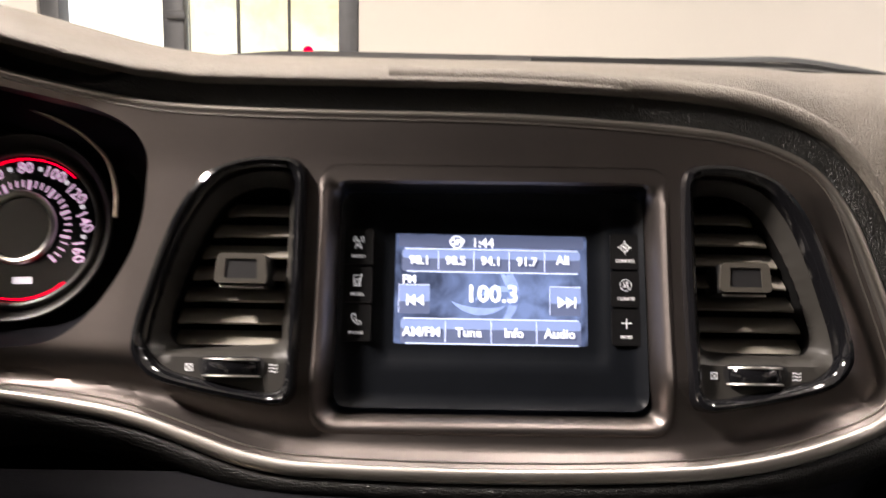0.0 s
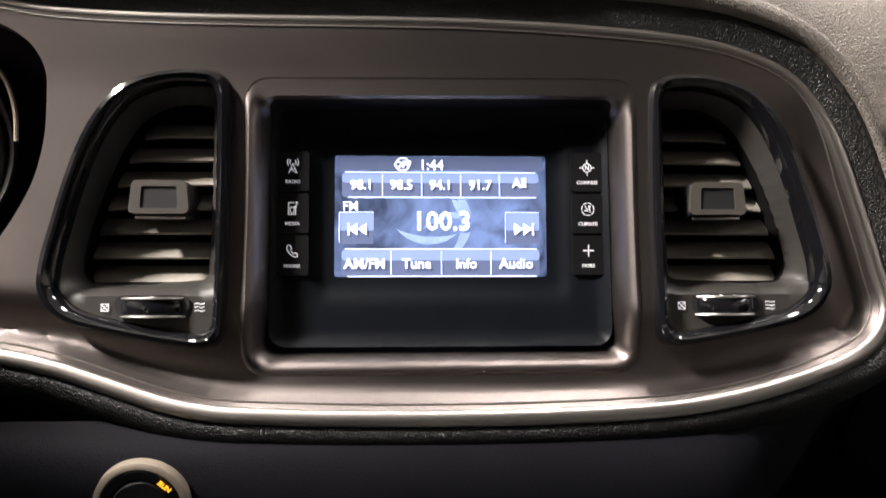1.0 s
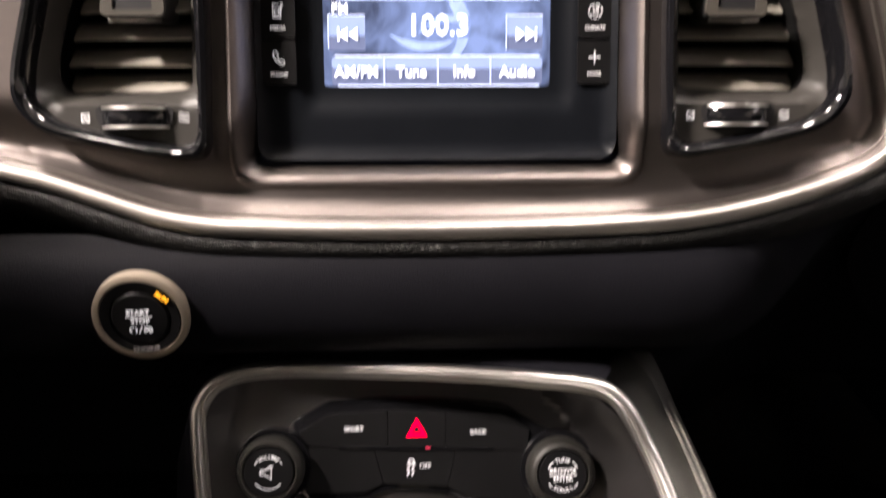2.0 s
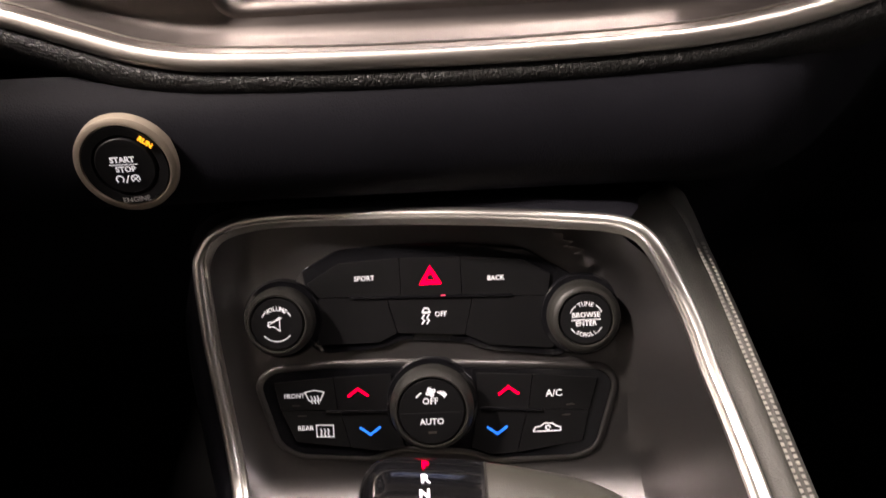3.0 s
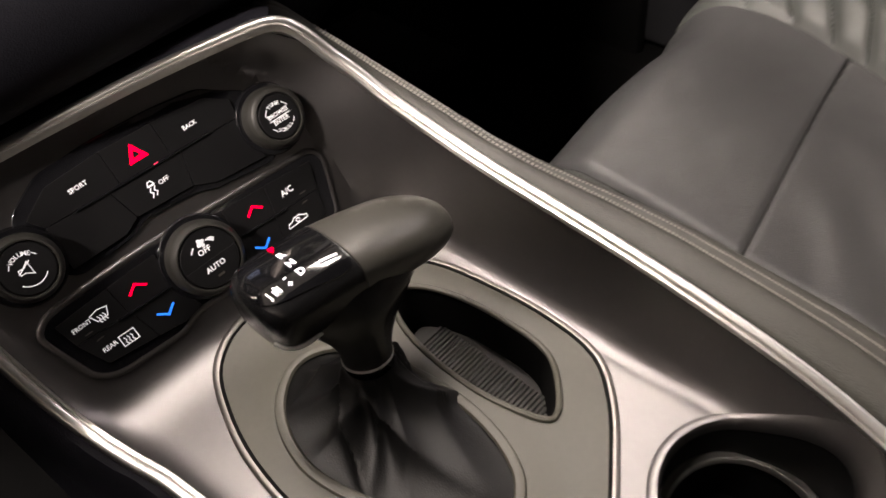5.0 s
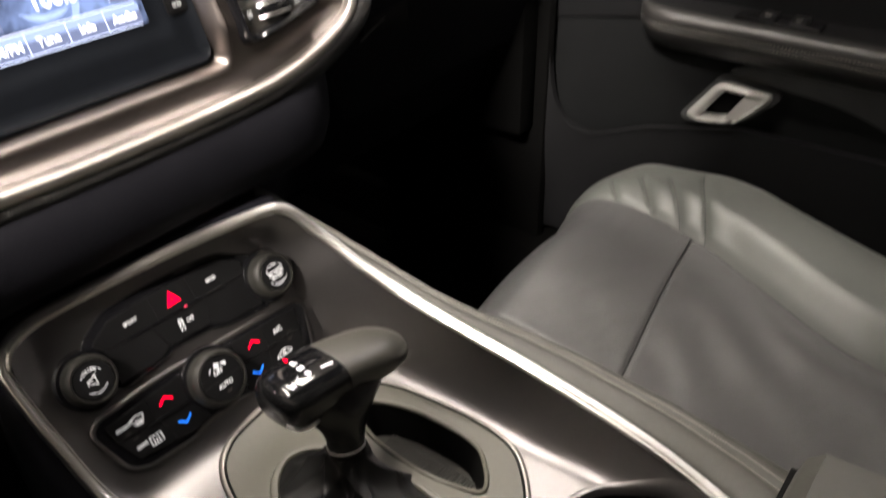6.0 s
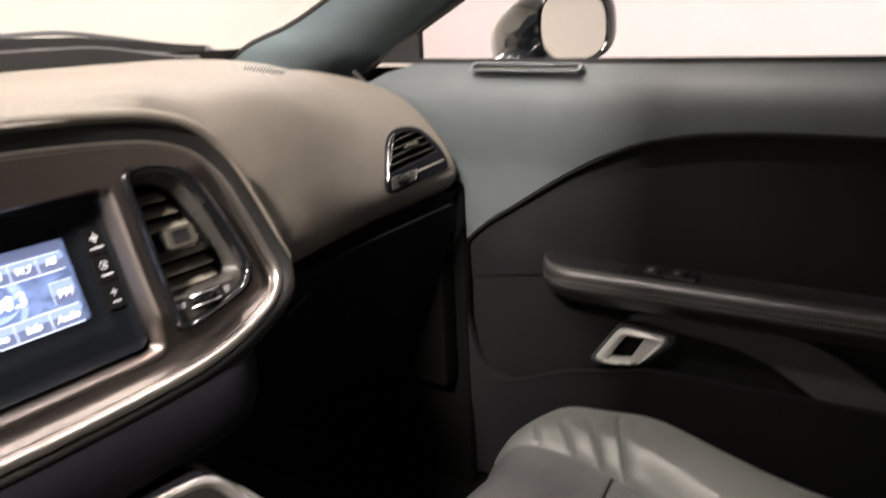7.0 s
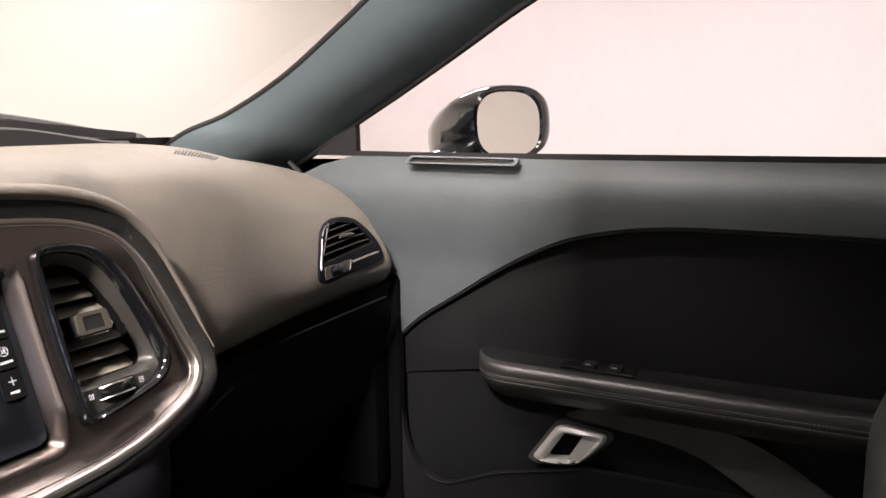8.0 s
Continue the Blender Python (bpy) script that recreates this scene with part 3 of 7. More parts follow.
# leather rim outside the bezel, with its seam
def offset(lp, d):
    out = []
    for i, p in enumerate(lp):
        a, c = lp[i - 1], lp[(i + 1) % len(lp)]
        t = (c - a).normalized()
        out.append(p + Vector((-t.y, t.x)) * d)
    return out


RIM_D = (0.0005, 0.002, 0.0037, 0.0064, 0.010, 0.0147, 0.020, 0.025, 0.0285, 0.030)
RIM_ROLL = (-0.004, 0.0, 0.0020, 0.0030, 0.0022, -0.002, -0.011, -0.022, -0.040, -0.075)
BAND_D = (0.0005, 0.0016, 0.0040, 0.0070, 0.0105, 0.0140, 0.0165, 0.0188, 0.0215, 0.0240)


def rim_at(p, n, j):
    """A place on the leather rim: p on the bezel's edge, n its outward direction, j the row.
    Below the bezel it rolls under; above it and at its end it is a band that runs up to the pad."""
    band = max(sstep(0.13, 0.17, p.x) * sstep(-0.085, -0.06, p.y), sstep(0.03, 0.06, p.y)) * sstep(-0.25, -0.20, p.x)
    rise, d = lerp(0.0050, 0.0035, sstep(0.092, 0.02, p.y)), BAND_D[j]
    up = -0.0020 + rise * min(1.0, d / 0.0165) + 0.0014 * math.sin(math.pi * min(1.0, d / 0.0185)) - (0.0, 0.0, 0.0, 0.0, 0.0, 0.0, 0.0, 0.001, 0.006, 0.020)[j]
    low = -0.004 + RIM_ROLL[j] - 0.95 * RIM_D[j] * sstep(0.05, 0.085, p.y)
    q = p + n * lerp(RIM_D[j], d, band)
    return S(q.x, q.y, bezel_w(p.x, p.y) + lerp(low, up, band))


OUTWARD = [q - p for p, q in zip(OUTLINE, offset(OUTLINE, 1.0))]
rim_rows = [[rim_at(p, n, j) for p, n in zip(OUTLINE, OUTWARD)] for j in range(len(RIM_D))]
rim = part("bezel_rim", grid(rim_rows, close_v=True), M_RIM, dash, "black grained leather rim with a stitched seam")
# rolled edge of the pad round the corner of the bezel
bead, radii = [], []
for p, q in zip(OUTLINE, offset(OUTLINE, 0.0205)):
    if p.x > -0.08 and p.y > -0.048:
        turn = sstep(0.092, 0.02, p.y)
        bead.append(S(q.x, q.y, bezel_w(p.x, p.y) + lerp(0.0040, 0.0005, turn)))
        radii.append(lerp(0.0060, 0.0026, turn) * sstep(-0.055, -0.01, p.y))
part("pad_edge", sweep(bead, disc_prof(1.0, 16), tuple(SN), scale=radii), M_PAD, dash, "rolled grained edge of the dash pad")
bm = bmesh.new()
n = len(OUTLINE)
for i in range(n):
    if not (OUTLINE[i].x > 0.16 and -0.055 < OUTLINE[i].y < 0.075):
        continue
    a, c = rim_rows[5][i], rim_rows[5][(i + 1) % n]
    steps = max(1, int((c - a).length / 0.005))
    side = (rim_rows[6][i] - rim_rows[5][i]).normalized() * 0.0007
    for k in range(steps):
        p, q = a.lerp(c, (k + 0.15) / steps) + SN * 0.0004, a.lerp(c, (k + 0.8) / steps) + SN * 0.0004
        bm.faces.new([bm.verts.new(z) for z in (p - side, q - side, q + side, p + side)])
part("stitching", bm, M_VENT, dash, "row of dark stitches")

# ---- air vents ----
VENT_IN = [(0.1115, 0.052), (0.1128, 0.0585), (0.1175, 0.0620), (0.137, 0.0615), (0.1545, 0.0535), (0.169, 0.031), (0.181, -0.008), (0.186, -0.035), (0.180, -0.0445), (0.168, -0.0505), (0.126, -0.0590), (0.1155, -0.0590), (0.1120, -0.052)]
VENT_HOLE = [(0.1165, 0.053), (0.119, 0.0555), (0.136, 0.0555), (0.1515, 0.0475), (0.1645, 0.026), (0.1755, -0.005), (0.1795, -0.028), (0.174, -0.0350), (0.122, -0.0335), (0.1175, -0.030)]


def air_vent(s):
    vt = thing("air_vent", S(s * 0.15, -0.06, 0.02), "gloss-black framed dash air vent with grey slats", "air vent", "centre air vents")
    o, n_, h = vent_loop(s, VENT_OUT), vent_loop(s, VENT_IN), vent_loop(s, VENT_HOLE)
    k = len(o)
    ring = [[S(p.x, p.y, 0.002) for p in o], [S(p.x, p.y, 0.0235) for p in o]]
    for f, w in ((0.18, 0.0270), (0.45, 0.0278), (0.75, 0.0262), (0.95, 0.0225), (1.0, 0.017)):
        ring.append([S(*o[i].lerp(n_[i], f), w) for i in range(k)])
    part("frame", grid(ring, close_v=True), M_GLOSS, vt, "piano-black frame")

    ho, hi_ = np.array([(p.x, p.y) for p in resample(n_, 0.002)]), np.array([(p.x, p.y) for p in resample(h, 0.002)])

    def dish(u, v):
        d0, d1 = np.hypot(*(ho - (u, v)).T).min(), np.hypot(*(hi_ - (u, v)).T).min()
        t = d0 / (d0 + d1 + 1e-9)
        low = sstep(-0.0350, -0.0400, v)
        funnel_w = 0.0170 - 0.0115 * t**1.2
        return S(u, v, lerp(funnel_w, 0.0200, low * sstep(0.0, 0.15, d1 / (d0 + d1 + 1e-9))))

    part("dish", sheet(n_, [h], 0.004, dish, 0.0), M_VENT, vt, "grey plastic vent surround")
    hk = [[S(p.x, p.y, 0.0056) for p in h], [S(p.x, p.y, 0.000) for p in h], [S(p.x * 0.995, p.y * 0.99, -0.03) for p in h]]
    duct = grid(hk, close_v=True)
    part("duct", duct, M_DARK, vt, "dark air duct")
    part("duct_back", sheet(h, (), 0.02, lambda u, v: S(u, v, -0.03)), M_DARK, vt, "dark inside of the duct")
    hp = np.array([(p.x, p.y) for p in h])
    for j in range(7):
        v = 0.0445 - 0.0124 * j
        cross = []
        for (x0, y0), (x1, y1) in zip(hp, np.roll(hp, -1, 0)):
            if (y0 > v) != (y1 > v):
                cross.append(x0 + (x1 - x0) * (v - y0) / (y1 - y0))
        if len(cross) < 2:
            continue
        u0, u1 = min(cross) + 0.0006, max(cross) - 0.0006
        pr = [(0.0090, -0.0012), (0.0102, -0.0004), (0.0095, 0.0008), (-0.0030, 0.0085), (-0.0042, 0.0080), (-0.0042, 0.0062)]
        n = 14
        rr = []
        for i in range(n + 1):
            u = lerp(u0, u1, i / n)
            far = (u1 - u) if s > 0 else (u - u0)
            cut = 1.0 - 0.55 * sstep(0.012, 0.0, far)
            rr.append([S(u, v + b_ - 0.004, a_ * (cut if a_ > 0 else 1) - 0.0055) for a_, b_ in pr])
        part("slat", grid(rr, close_v=True, cap=True), M_SLAT, vt)
    # the knob in the middle of the slats
    cu, cv = s * 0.138, 0.006
    m = face_matrix(S, cu, cv, 0.0)
    kn = part("knob", block((-0.0135, -0.0085, -0.004), (0.0135, 0.0085, 0.0215), 0.0022, m), M_BLACK, vt, "black slider knob")
    cap_o = rounded([(cu - 0.0145, cv - 0.0078), (cu + 0.0145, cv - 0.0078), (cu + 0.0130, cv + 0.0085), (cu - 0.0130, cv + 0.0085)], 0.003)
    cap_i = rounded([(cu - 0.0090, cv - 0.0052), (cu + 0.0090, cv - 0.0052), (cu + 0.0084, cv + 0.0056), (cu - 0.0084, cv + 0.0056)], 0.0012)
    part("cap", sheet(cap_o, [cap_i], 0.003, lambda u, v: S(u, v, 0.0236), 0.003, -SN), M_CAP, kn, "grey knob cap")
    part("grip", sheet(cap_i, (), 0.003, lambda u, v: S(u, v, 0.0226)), M_BLACK, kn, "fine meshed grip")
    part("bright_edge", block((-0.012, -0.0100, 0.019), (0.012, -0.0088, 0.0206), 0.0004, m), M_CHROME, kn, "bright lower edge")
    # thumb wheel
    wu, wv = s * (0.1415 if s > 0 else 0.1405), -0.0472
    wm = face_matrix(S, wu, wv, 0.0145)
    wheel = lathe((0, 0, 0), (0, 1, 0), [(0.004, -0.0052), (0.0145, -0.0052), (0.0158, -0.0040), (0.0162, 0.0), (0.0158, 0.0040), (0.0145, 0.0052), (0.004, 0.0052)], 56, 1, 0.018)
    wheel.transform(wm @ Matrix.Diagonal((1.05, 1, 0.82, 1)))
    wh = part("thumb_wheel", wheel, M_GLOSS, vt, "ribbed black thumb wheel")
    for dv in (-0.0044, 0.0044):
        part("wheel_ring", sweep([S(wu + 0.0165 * math.cos(a), wv + dv, 0.0145 + 0.0137 * math.sin(a)) for a in [radians(20 + 140 * i / 14) for i in range(15)]], disc_prof(0.0006, 6)), M_CHROME, wh, "thin bright ring")
    # black sheet painted in for the curved shadow the wheel throws
    part("wheel_shade", sheet(rounded([(wu - 0.0180, wv - 0.0010), (wu - 0.0120, wv - 0.0072), (wu + 0.0120, wv - 0.0072), (wu + 0.0180, wv - 0.0010), (wu + 0.0172, wv + 0.0060), (wu - 0.0172, wv + 0.0060)], 0.005), (), 0.01, lambda u, v: S(u, v, 0.0212)), M_BLACK, vt, "dark sheet for the curved shadow round the wheel")
    iu = wu - 0.0225
    pl = lambda u, v, h_: S(u, v, 0.0206 + h_)
    q = 0.0017
    part("closed_mark", strokes([[(iu - q, wv - q), (iu + q, wv - q), (iu + q, wv + q), (iu - q, wv + q), (iu - q, wv - q)], [(iu - q, wv - q), (iu + q, wv + q)], [(iu - q, wv + q), (iu + q, wv - q)]], 0.0004, pl), M_WHITE, vt, "small printed box with a cross")
    ju = wu + 0.0225
    part("open_mark", strokes([[(ju - 0.0023, wv + d), (ju - 0.0008, wv + d + 0.0004), (ju + 0.0008, wv + d - 0.0003), (ju + 0.0023, wv + d + 0.0003)] for d in (-0.0017, 0.0, 0.0017)], 0.0004, pl), M_WHITE, vt, "small printed wave lines")
    return vt


air_vent(1)
air_vent(-1)

# ---- radio ----
radio = thing("radio", S(0, -0.068, 0), "black car radio with lit colour touch screen", "radio")
scr = rounded([(-0.0553, 0.0316), (0.0553, 0.0316), (0.0553, -0.0318), (-0.0553, -0.0318)], 0.0016)


def radio_w(u, v):
    edge = min(0.087 - abs(u), 0.056 - v, v + 0.0675)
    return 0.0034 - 0.0032 * sstep(0.069, 0.060, abs(u)) * sstep(-0.046, -0.036, v) * sstep(0.050, 0.042, v) + 0.004 * sstep(0.006, 0.0, edge)


part("fascia", sheet(RADIO_OUT, [scr], 0.0035, lambda u, v: S(u, v, radio_w(u, v)), 0.004, -SN), M_RADIO, radio, "satin black radio fascia")

m_scr = bpy.data.materials.new("screen_picture")
m_scr.use_nodes = True
nt = m_scr.node_tree
b = nt.nodes["Principled BSDF"]
co = nt.nodes.new("ShaderNodeTexCoord")
mp = nt.nodes.new("ShaderNodeMapping")
mp.inputs["Location"].default_value = (-0.012, 0, -0.928)
nt.links.new(co.outputs["Object"], mp.inputs["Vector"])
gr = nt.nodes.new("ShaderNodeVectorMath")
gr.operation = "LENGTH"
nt.links.new(mp.outputs["Vector"], gr.inputs[0])
glow = nt.nodes.new("ShaderNodeMapRange")
glow.inputs["From Min"].default_value, glow.inputs["From Max"].default_value = 0.052, 0.004
nt.links.new(gr.outputs["Value"], glow.inputs["Value"])
sw_ = nt.nodes.new("ShaderNodeTexNoise")
sw_.inputs["Scale"].default_value, sw_.inputs["Detail"].default_value, sw_.inputs["Distortion"].default_value = 26.0, 5.0, 2.6
nt.links.new(mp.outputs["Vector"], sw_.inputs["Vector"])
ad = nt.nodes.new("ShaderNodeMath")
ad.operation = "MULTIPLY_ADD"
ad.inputs[1].default_value = 1.15
nt.links.new(sw_.outputs["Fac"], ad.inputs[0])
hf = nt.nodes.new("ShaderNodeMath")
hf.operation = "MULTIPLY"
hf.inputs[1].default_value = 0.42
nt.links.new(glow.outputs["Result"], hf.inputs[0])
nt.links.new(hf.outputs[0], ad.inputs[2])
rp = nt.nodes.new("ShaderNodeValToRGB")
rp.color_ramp.elements[0].color, rp.color_ramp.elements[1].color = (0.050, 0.066, 0.120, 1), (0.36, 0.49, 0.88, 1)
rp.color_ramp.elements[0].position, rp.color_ramp.elements[1].position = 0.45, 1.05
nt.links.new(ad.outputs[0], rp.inputs["Fac"])
nt.links.new(rp.outputs["Color"], b.inputs["Emission Color"])
b.inputs["Emission Strength"].default_value = 1.0
b.inputs["Base Color"].default_value = (0.01, 0.01, 0.012, 1)
b.inputs["Roughness"].default_value = 0.25
M_SB = mat("screen_bar", (0.21, 0.28, 0.50), 0.4, vary=0.0, emit=0.9)
M_SD = mat("screen_dark", (0.10, 0.125, 0.22), 0.4, vary=0.0, emit=0.8)
M_SL = mat("screen_line", (0.62, 0.72, 1.0), 0.4, vary=0.0, emit=1.0)
M_ST = mat("screen_text", (0.92, 0.95, 1.0), 0.4, vary=0.0, emit=1.25)

screen = part("screen", sheet(scr, (), 0.01, lambda u, v: S(u, v, 0.0)), m_scr, radio, "lit blue radio display")
K = 0.1106 / 368.0


def scr_uv(px, py):
    return (px - 778.5) * K, (383 - py) * K


def bar(x0, y0, x1, y1, material, h, name="bar", r=0.0008):
    (u0, v0), (u1, v1) = scr_uv(x0, y0), scr_uv(x1, y1)
    bm = sheet(rounded([(u0, v0), (u1, v0), (u1, v1), (u0, v1)], r, 3), (), 0.02, lambda u, v: S(u, v, h))
    return part(name, bm, material, screen)


bar(600, 279, 957, 303, M_SD, 0.0002, "status_bar")
for y0, y1, split in ((307, 351, (677, 745, 813, 881)), (441, 488, (692, 779, 865))):
    bar(607, y0, 950, y1, M_SD, 0.0002, "key_strip", 0.002)
    bar(607, y0 + 1, 950, y0 + (y1 - y0) * 0.42, M_SB, 0.0004, "key_gloss", 0.002)
    for y in (y0, y1):
        bar(612 if y == y0 else 617, y - 1.2, 945, y + 1.2, M_SL, 0.0006, "line", 0.0002)
    for x in split:
        bar(x - 1, y0 + 4, x + 1, y1 - 3, M_SL, 0.0006, "divider", 0.0001)
for x0, x1 in ((602, 662), (890, 950)):
    bar(x0, 376, x1, 432, M_SD, 0.0002, "skip_key", 0.0012)
    bar(x0, 377, x1, 409, M_SB, 0.0004, "key_gloss", 0.0012)
    bar(x0, 376, x1, 377.6, M_SL, 0.0006, "line", 0.0002)
    bar(x0, 376, x0 + 1.4, 430, M_SL, 0.0007, "line", 0.0002)


# swirl of light behind the station
SWIRL = mat("screen_swirl", (0.26, 0.36, 0.66), 0.4, vary=0.35, vscale=120.0, emit=0.75)
for cx, cy, r, a0, a1, wd in ((745, 392, 78, -62, 58, 9), (760, 330, 96, 232, 300, 7), (800, 452, 70, 60, 140, 6), (700, 420, 120, 5, 42, 5)):
    run = arc(cx, cy, r, a0, a1, 22)
    ring = [[S(*scr_uv(cx + (x - cx) * (1 + s_ * wd * math.sin(math.pi * i / 22) / r), 2 * cy - (cy + (y - cy) * (1 + s_ * wd * math.sin(math.pi * i / 22) / r))), 0.00015) for s_ in (-1, 1)] for i, (x, y) in enumerate(run)]
    part("swirl", grid(ring), SWIRL, screen, smooth=False)


def scr_text(words, px, py, size, bold=0.0):
    u, v = scr_uv(px, py)
    return lettering(words, size * K, face_matrix(S, u, v, 0.0009), M_ST, screen, "lettering", bold)


scr_text("1:44", 762, 295, 25, 0.00012)
scr_text("OFF", 712, 294, 17, 0.00015)
u, v = scr_uv(712, 293)
part("status_mark", strokes([arc(u, v, 0.0034, 200, 340, 8), arc(u, v, 0.0034, 30, 150, 8)], 0.0007, lambda a, c, h: S(a, c, 0.0008)), M_ST, screen)
for w_, x in (("98.1", 641), ("98.5", 710), ("94.1", 778), ("91.7", 847)):
    scr_text(w_, x, 330, 23, 0.00012)
scr_text("All", 916, 326, 23, 0.00012)
scr_text("FM", 622, 367, 22, 0.0001)
scr_text("100.3", 780, 394, 46, 0.00025)
for w_, x in (("AM/FM", 647), ("Tune", 736), ("Info", 822), ("Audio", 909)):
    scr_text(w_, x, 467, 24, 0.00012)
for cx, d in ((636, -1), (922, 1)):
    bm = bmesh.new()
    for o in (-9, 7):
        tri = [(cx + o - 7 * d, 396), (cx + o - 7 * d, 417), (cx + o + 8 * d, 406.5)]
        bm.faces.new([bm.verts.new(S(*scr_uv(*p), 0.0009)) for p in tri])
    x = cx + 17 * d
    bm.faces.new([bm.verts.new(S(*scr_uv(*p), 0.0009)) for p in ((x - 1.5, 396), (x + 1.5, 396), (x + 1.5, 417), (x - 1.5, 417))])
    bmesh.ops.recalc_face_normals(bm, faces=bm.faces[:])
    part("skip_mark", bm, M_ST, screen, smooth=False)


def radio_key(s, j, words, drawing):
    v0 = 0.0225 - 0.0217 * j
    cu = s * 0.0762
    o = rounded([(cu - 0.0082, v0 - 0.0102), (cu + 0.0082, v0 - 0.0102), (cu + 0.0082, v0 + 0.0102), (cu - 0.0082, v0 + 0.0102)], 0.0016)
    key = part("key", sheet(o, (), 0.004, lambda u, v: S(u, v, 0.0052), 0.003, -SN), M_BUTTON, radio)
    lettering(words, 0.0025, face_matrix(S, cu, v0 - 0.0056, 0.0055), M_WHITE, key, "lettering", 0.00003)
    lines = [[(cu + a * 0.001, v0 + 0.0022 + c * 0.001) for a, c in ln] for ln in drawing]
    part("symbol", strokes(lines, 0.0005, lambda u, v, h: S(u, v, 0.0054 + h)), M_WHITE, key)


ant = [[(0, 1.5), (-2, -3.2)], [(0, 1.5), (2, -3.2)], [(-1.2, -1.2), (1.2, -1.2)], [(-1.2, -1.2), (1.6, -3)], arc(0, 2.2, 1.6, -40, 40, 4), arc(0, 2.2, 1.6, 140, 220, 4), arc(0, 2.2, 2.8, -35, 35, 4), arc(0, 2.2, 2.8, 145, 215, 4)]
media = [[(-2, -3), (1.6, -3), (1.6, 1), (1.6, -3)], [(-2, -3), (-2, 3), (0.6, 3)], [(-1.2, -2), (0.8, -2), (0.8, 0.6), (-1.2, 0.6), (-1.2, -2)], [(1.9, 0.8), (1.9, 3.6), (2.8, 2.6)], arc(1.3, 0.8, 0.5, 0, 360, 6)]
phone = [[(-2.4, 2.6), (-2.7, 1), (-1.2, -1.6), (1.2, -3.2), (2.6, -2.8), (2.7, -1.6), (1.4, -0.9), (0.6, -1.6), (-0.7, 0.4), (-0.2, 1.5), (-1.2, 2.9), (-2.4, 2.6)]]
compass = [arc(0, 0, 2.2, 0, 360, 14), [(0, 2.4), (0, 3.8)], [(0, -2.4), (0, -3.8)], [(2.4, 0), (3.8, 0)], [(-2.4, 0), (-3.8, 0)], [(-0.8, -1), (-0.8, 1), (0.8, -1), (0.8, 1)]]
climate = [arc(0, 0, 3.2, a, a + 34, 4) for a in range(0, 360, 51)] + [[(-1.2, 1.4), (-0.6, 0), (1.2, 0), (1.2, -1.6)], [(-1.6, -0.8), (0.2, -1.0)], arc(0.9, 1.3, 0.5, 0, 360, 6)]
plus = [[(-2.7, 0), (2.7, 0)], [(0, -2.7), (0, 2.7)], [(-2.7, 0.15), (2.7, 0.15)], [(0.15, -2.7), (0.15, 2.7)]]
for j, (w_, d) in enumerate((("RADIO", ant), ("MEDIA", media), ("PHONE", phone))):
    radio_key(-1, j, w_, d)
for j, (w_, d) in enumerate((("COMPASS", compass), ("CLIMATE", climate), ("MORE", plus))):
    radio_key(1, j, w_, d)

# ---- instrument cluster ----
cluster = thing("instrument_cluster", S(-0.28, -0.02, -0.03), "round lit speedometer in a dark binnacle", "instrument cluster")
funnel = [[S(p.x, p.y, 0.012 - 0.0) for p in cl_open], [S(lerp(p.x, -0.300, 0.06), lerp(p.y, 0.034, 0.06), 0.002) for p in cl_open], [S(lerp(p.x, -0.300, 0.22), lerp(p.y, 0.034, 0.22), -0.034) for p in cl_open]]
part("binnacle", grid(funnel, close_v=True), M_LOW, cluster, "dark sloping binnacle walls")
part("backing", sheet([p.lerp(Vector((-0.300, 0.034)), 0.2) for p in cl_open], (), 0.02, lambda u, v: S(u, v, -0.0335)), M_DARK, cluster)
GC = (-0.287, 0.0360)
G = lambda r, a, w=-0.03: S(GC[0] + r * math.cos(radians(a)), GC[1] + r * math.sin(radians(a)), w)
part("dial", lathe(S(*GC, -0.033), SN, [(0.0, 0.003), (0.0475, 0.003), (0.049, 0.0)], 60), M_GLOSS, cluster, "black dial")
part("dial_ring", sweep([G(0.0480, 6 * i, -0.028) for i in range(60)], disc_prof(0.0022, 8), tuple(SN), closed=True), M_VENT, cluster, "grey outer ring")
part("inner_ring", sweep([G(0.0212, 6 * i, -0.026) for i in range(60)], disc_prof(0.0020, 8), tuple(SN), closed=True), M_CHROME, cluster, "metal inner ring")
part("inner_screen", lathe(S(*GC, -0.030), SN, [(0.0, 0.002), (0.020, 0.002), (0.021, 0.0)], 48), M_GLOSS, cluster, "dark inner display")
for a0, a1 in ((48, 128), (-128, -48)):
    part("red_arc", sweep([G(0.0440, lerp(a0, a1, i / 24), -0.0292) for i in range(25)], disc_prof(0.0005, 6), tuple(SN)), M_RED, cluster, "lit red arc")
for i in range(25):
    a = 150 - 8.0 * i
    r0, hw = (0.0245, 0.0009) if i % 4 == 0 else (0.0262, 0.0005)
    part("tick_mark", sweep([G(r0, a, -0.0294), G(0.0305, a, -0.0294)], [(-hw, 0), (hw, 0), (hw, 0.0003), (-hw, 0.0003)], tuple(SN)), M_NUMERAL, cluster)
for i, n in enumerate((60, 80, 100, 120, 140, 160)):
    a = 121 - 28.4 * i
    p = (GC[0] + 0.0382 * math.cos(radians(a)), GC[1] + 0.0382 * math.sin(radians(a)))
    lettering(str(n), 0.0098, face_matrix(S, *p, -0.0294, (a - 90) * 0.75), M_NUMERAL, cluster, "lettering", 0.0001)
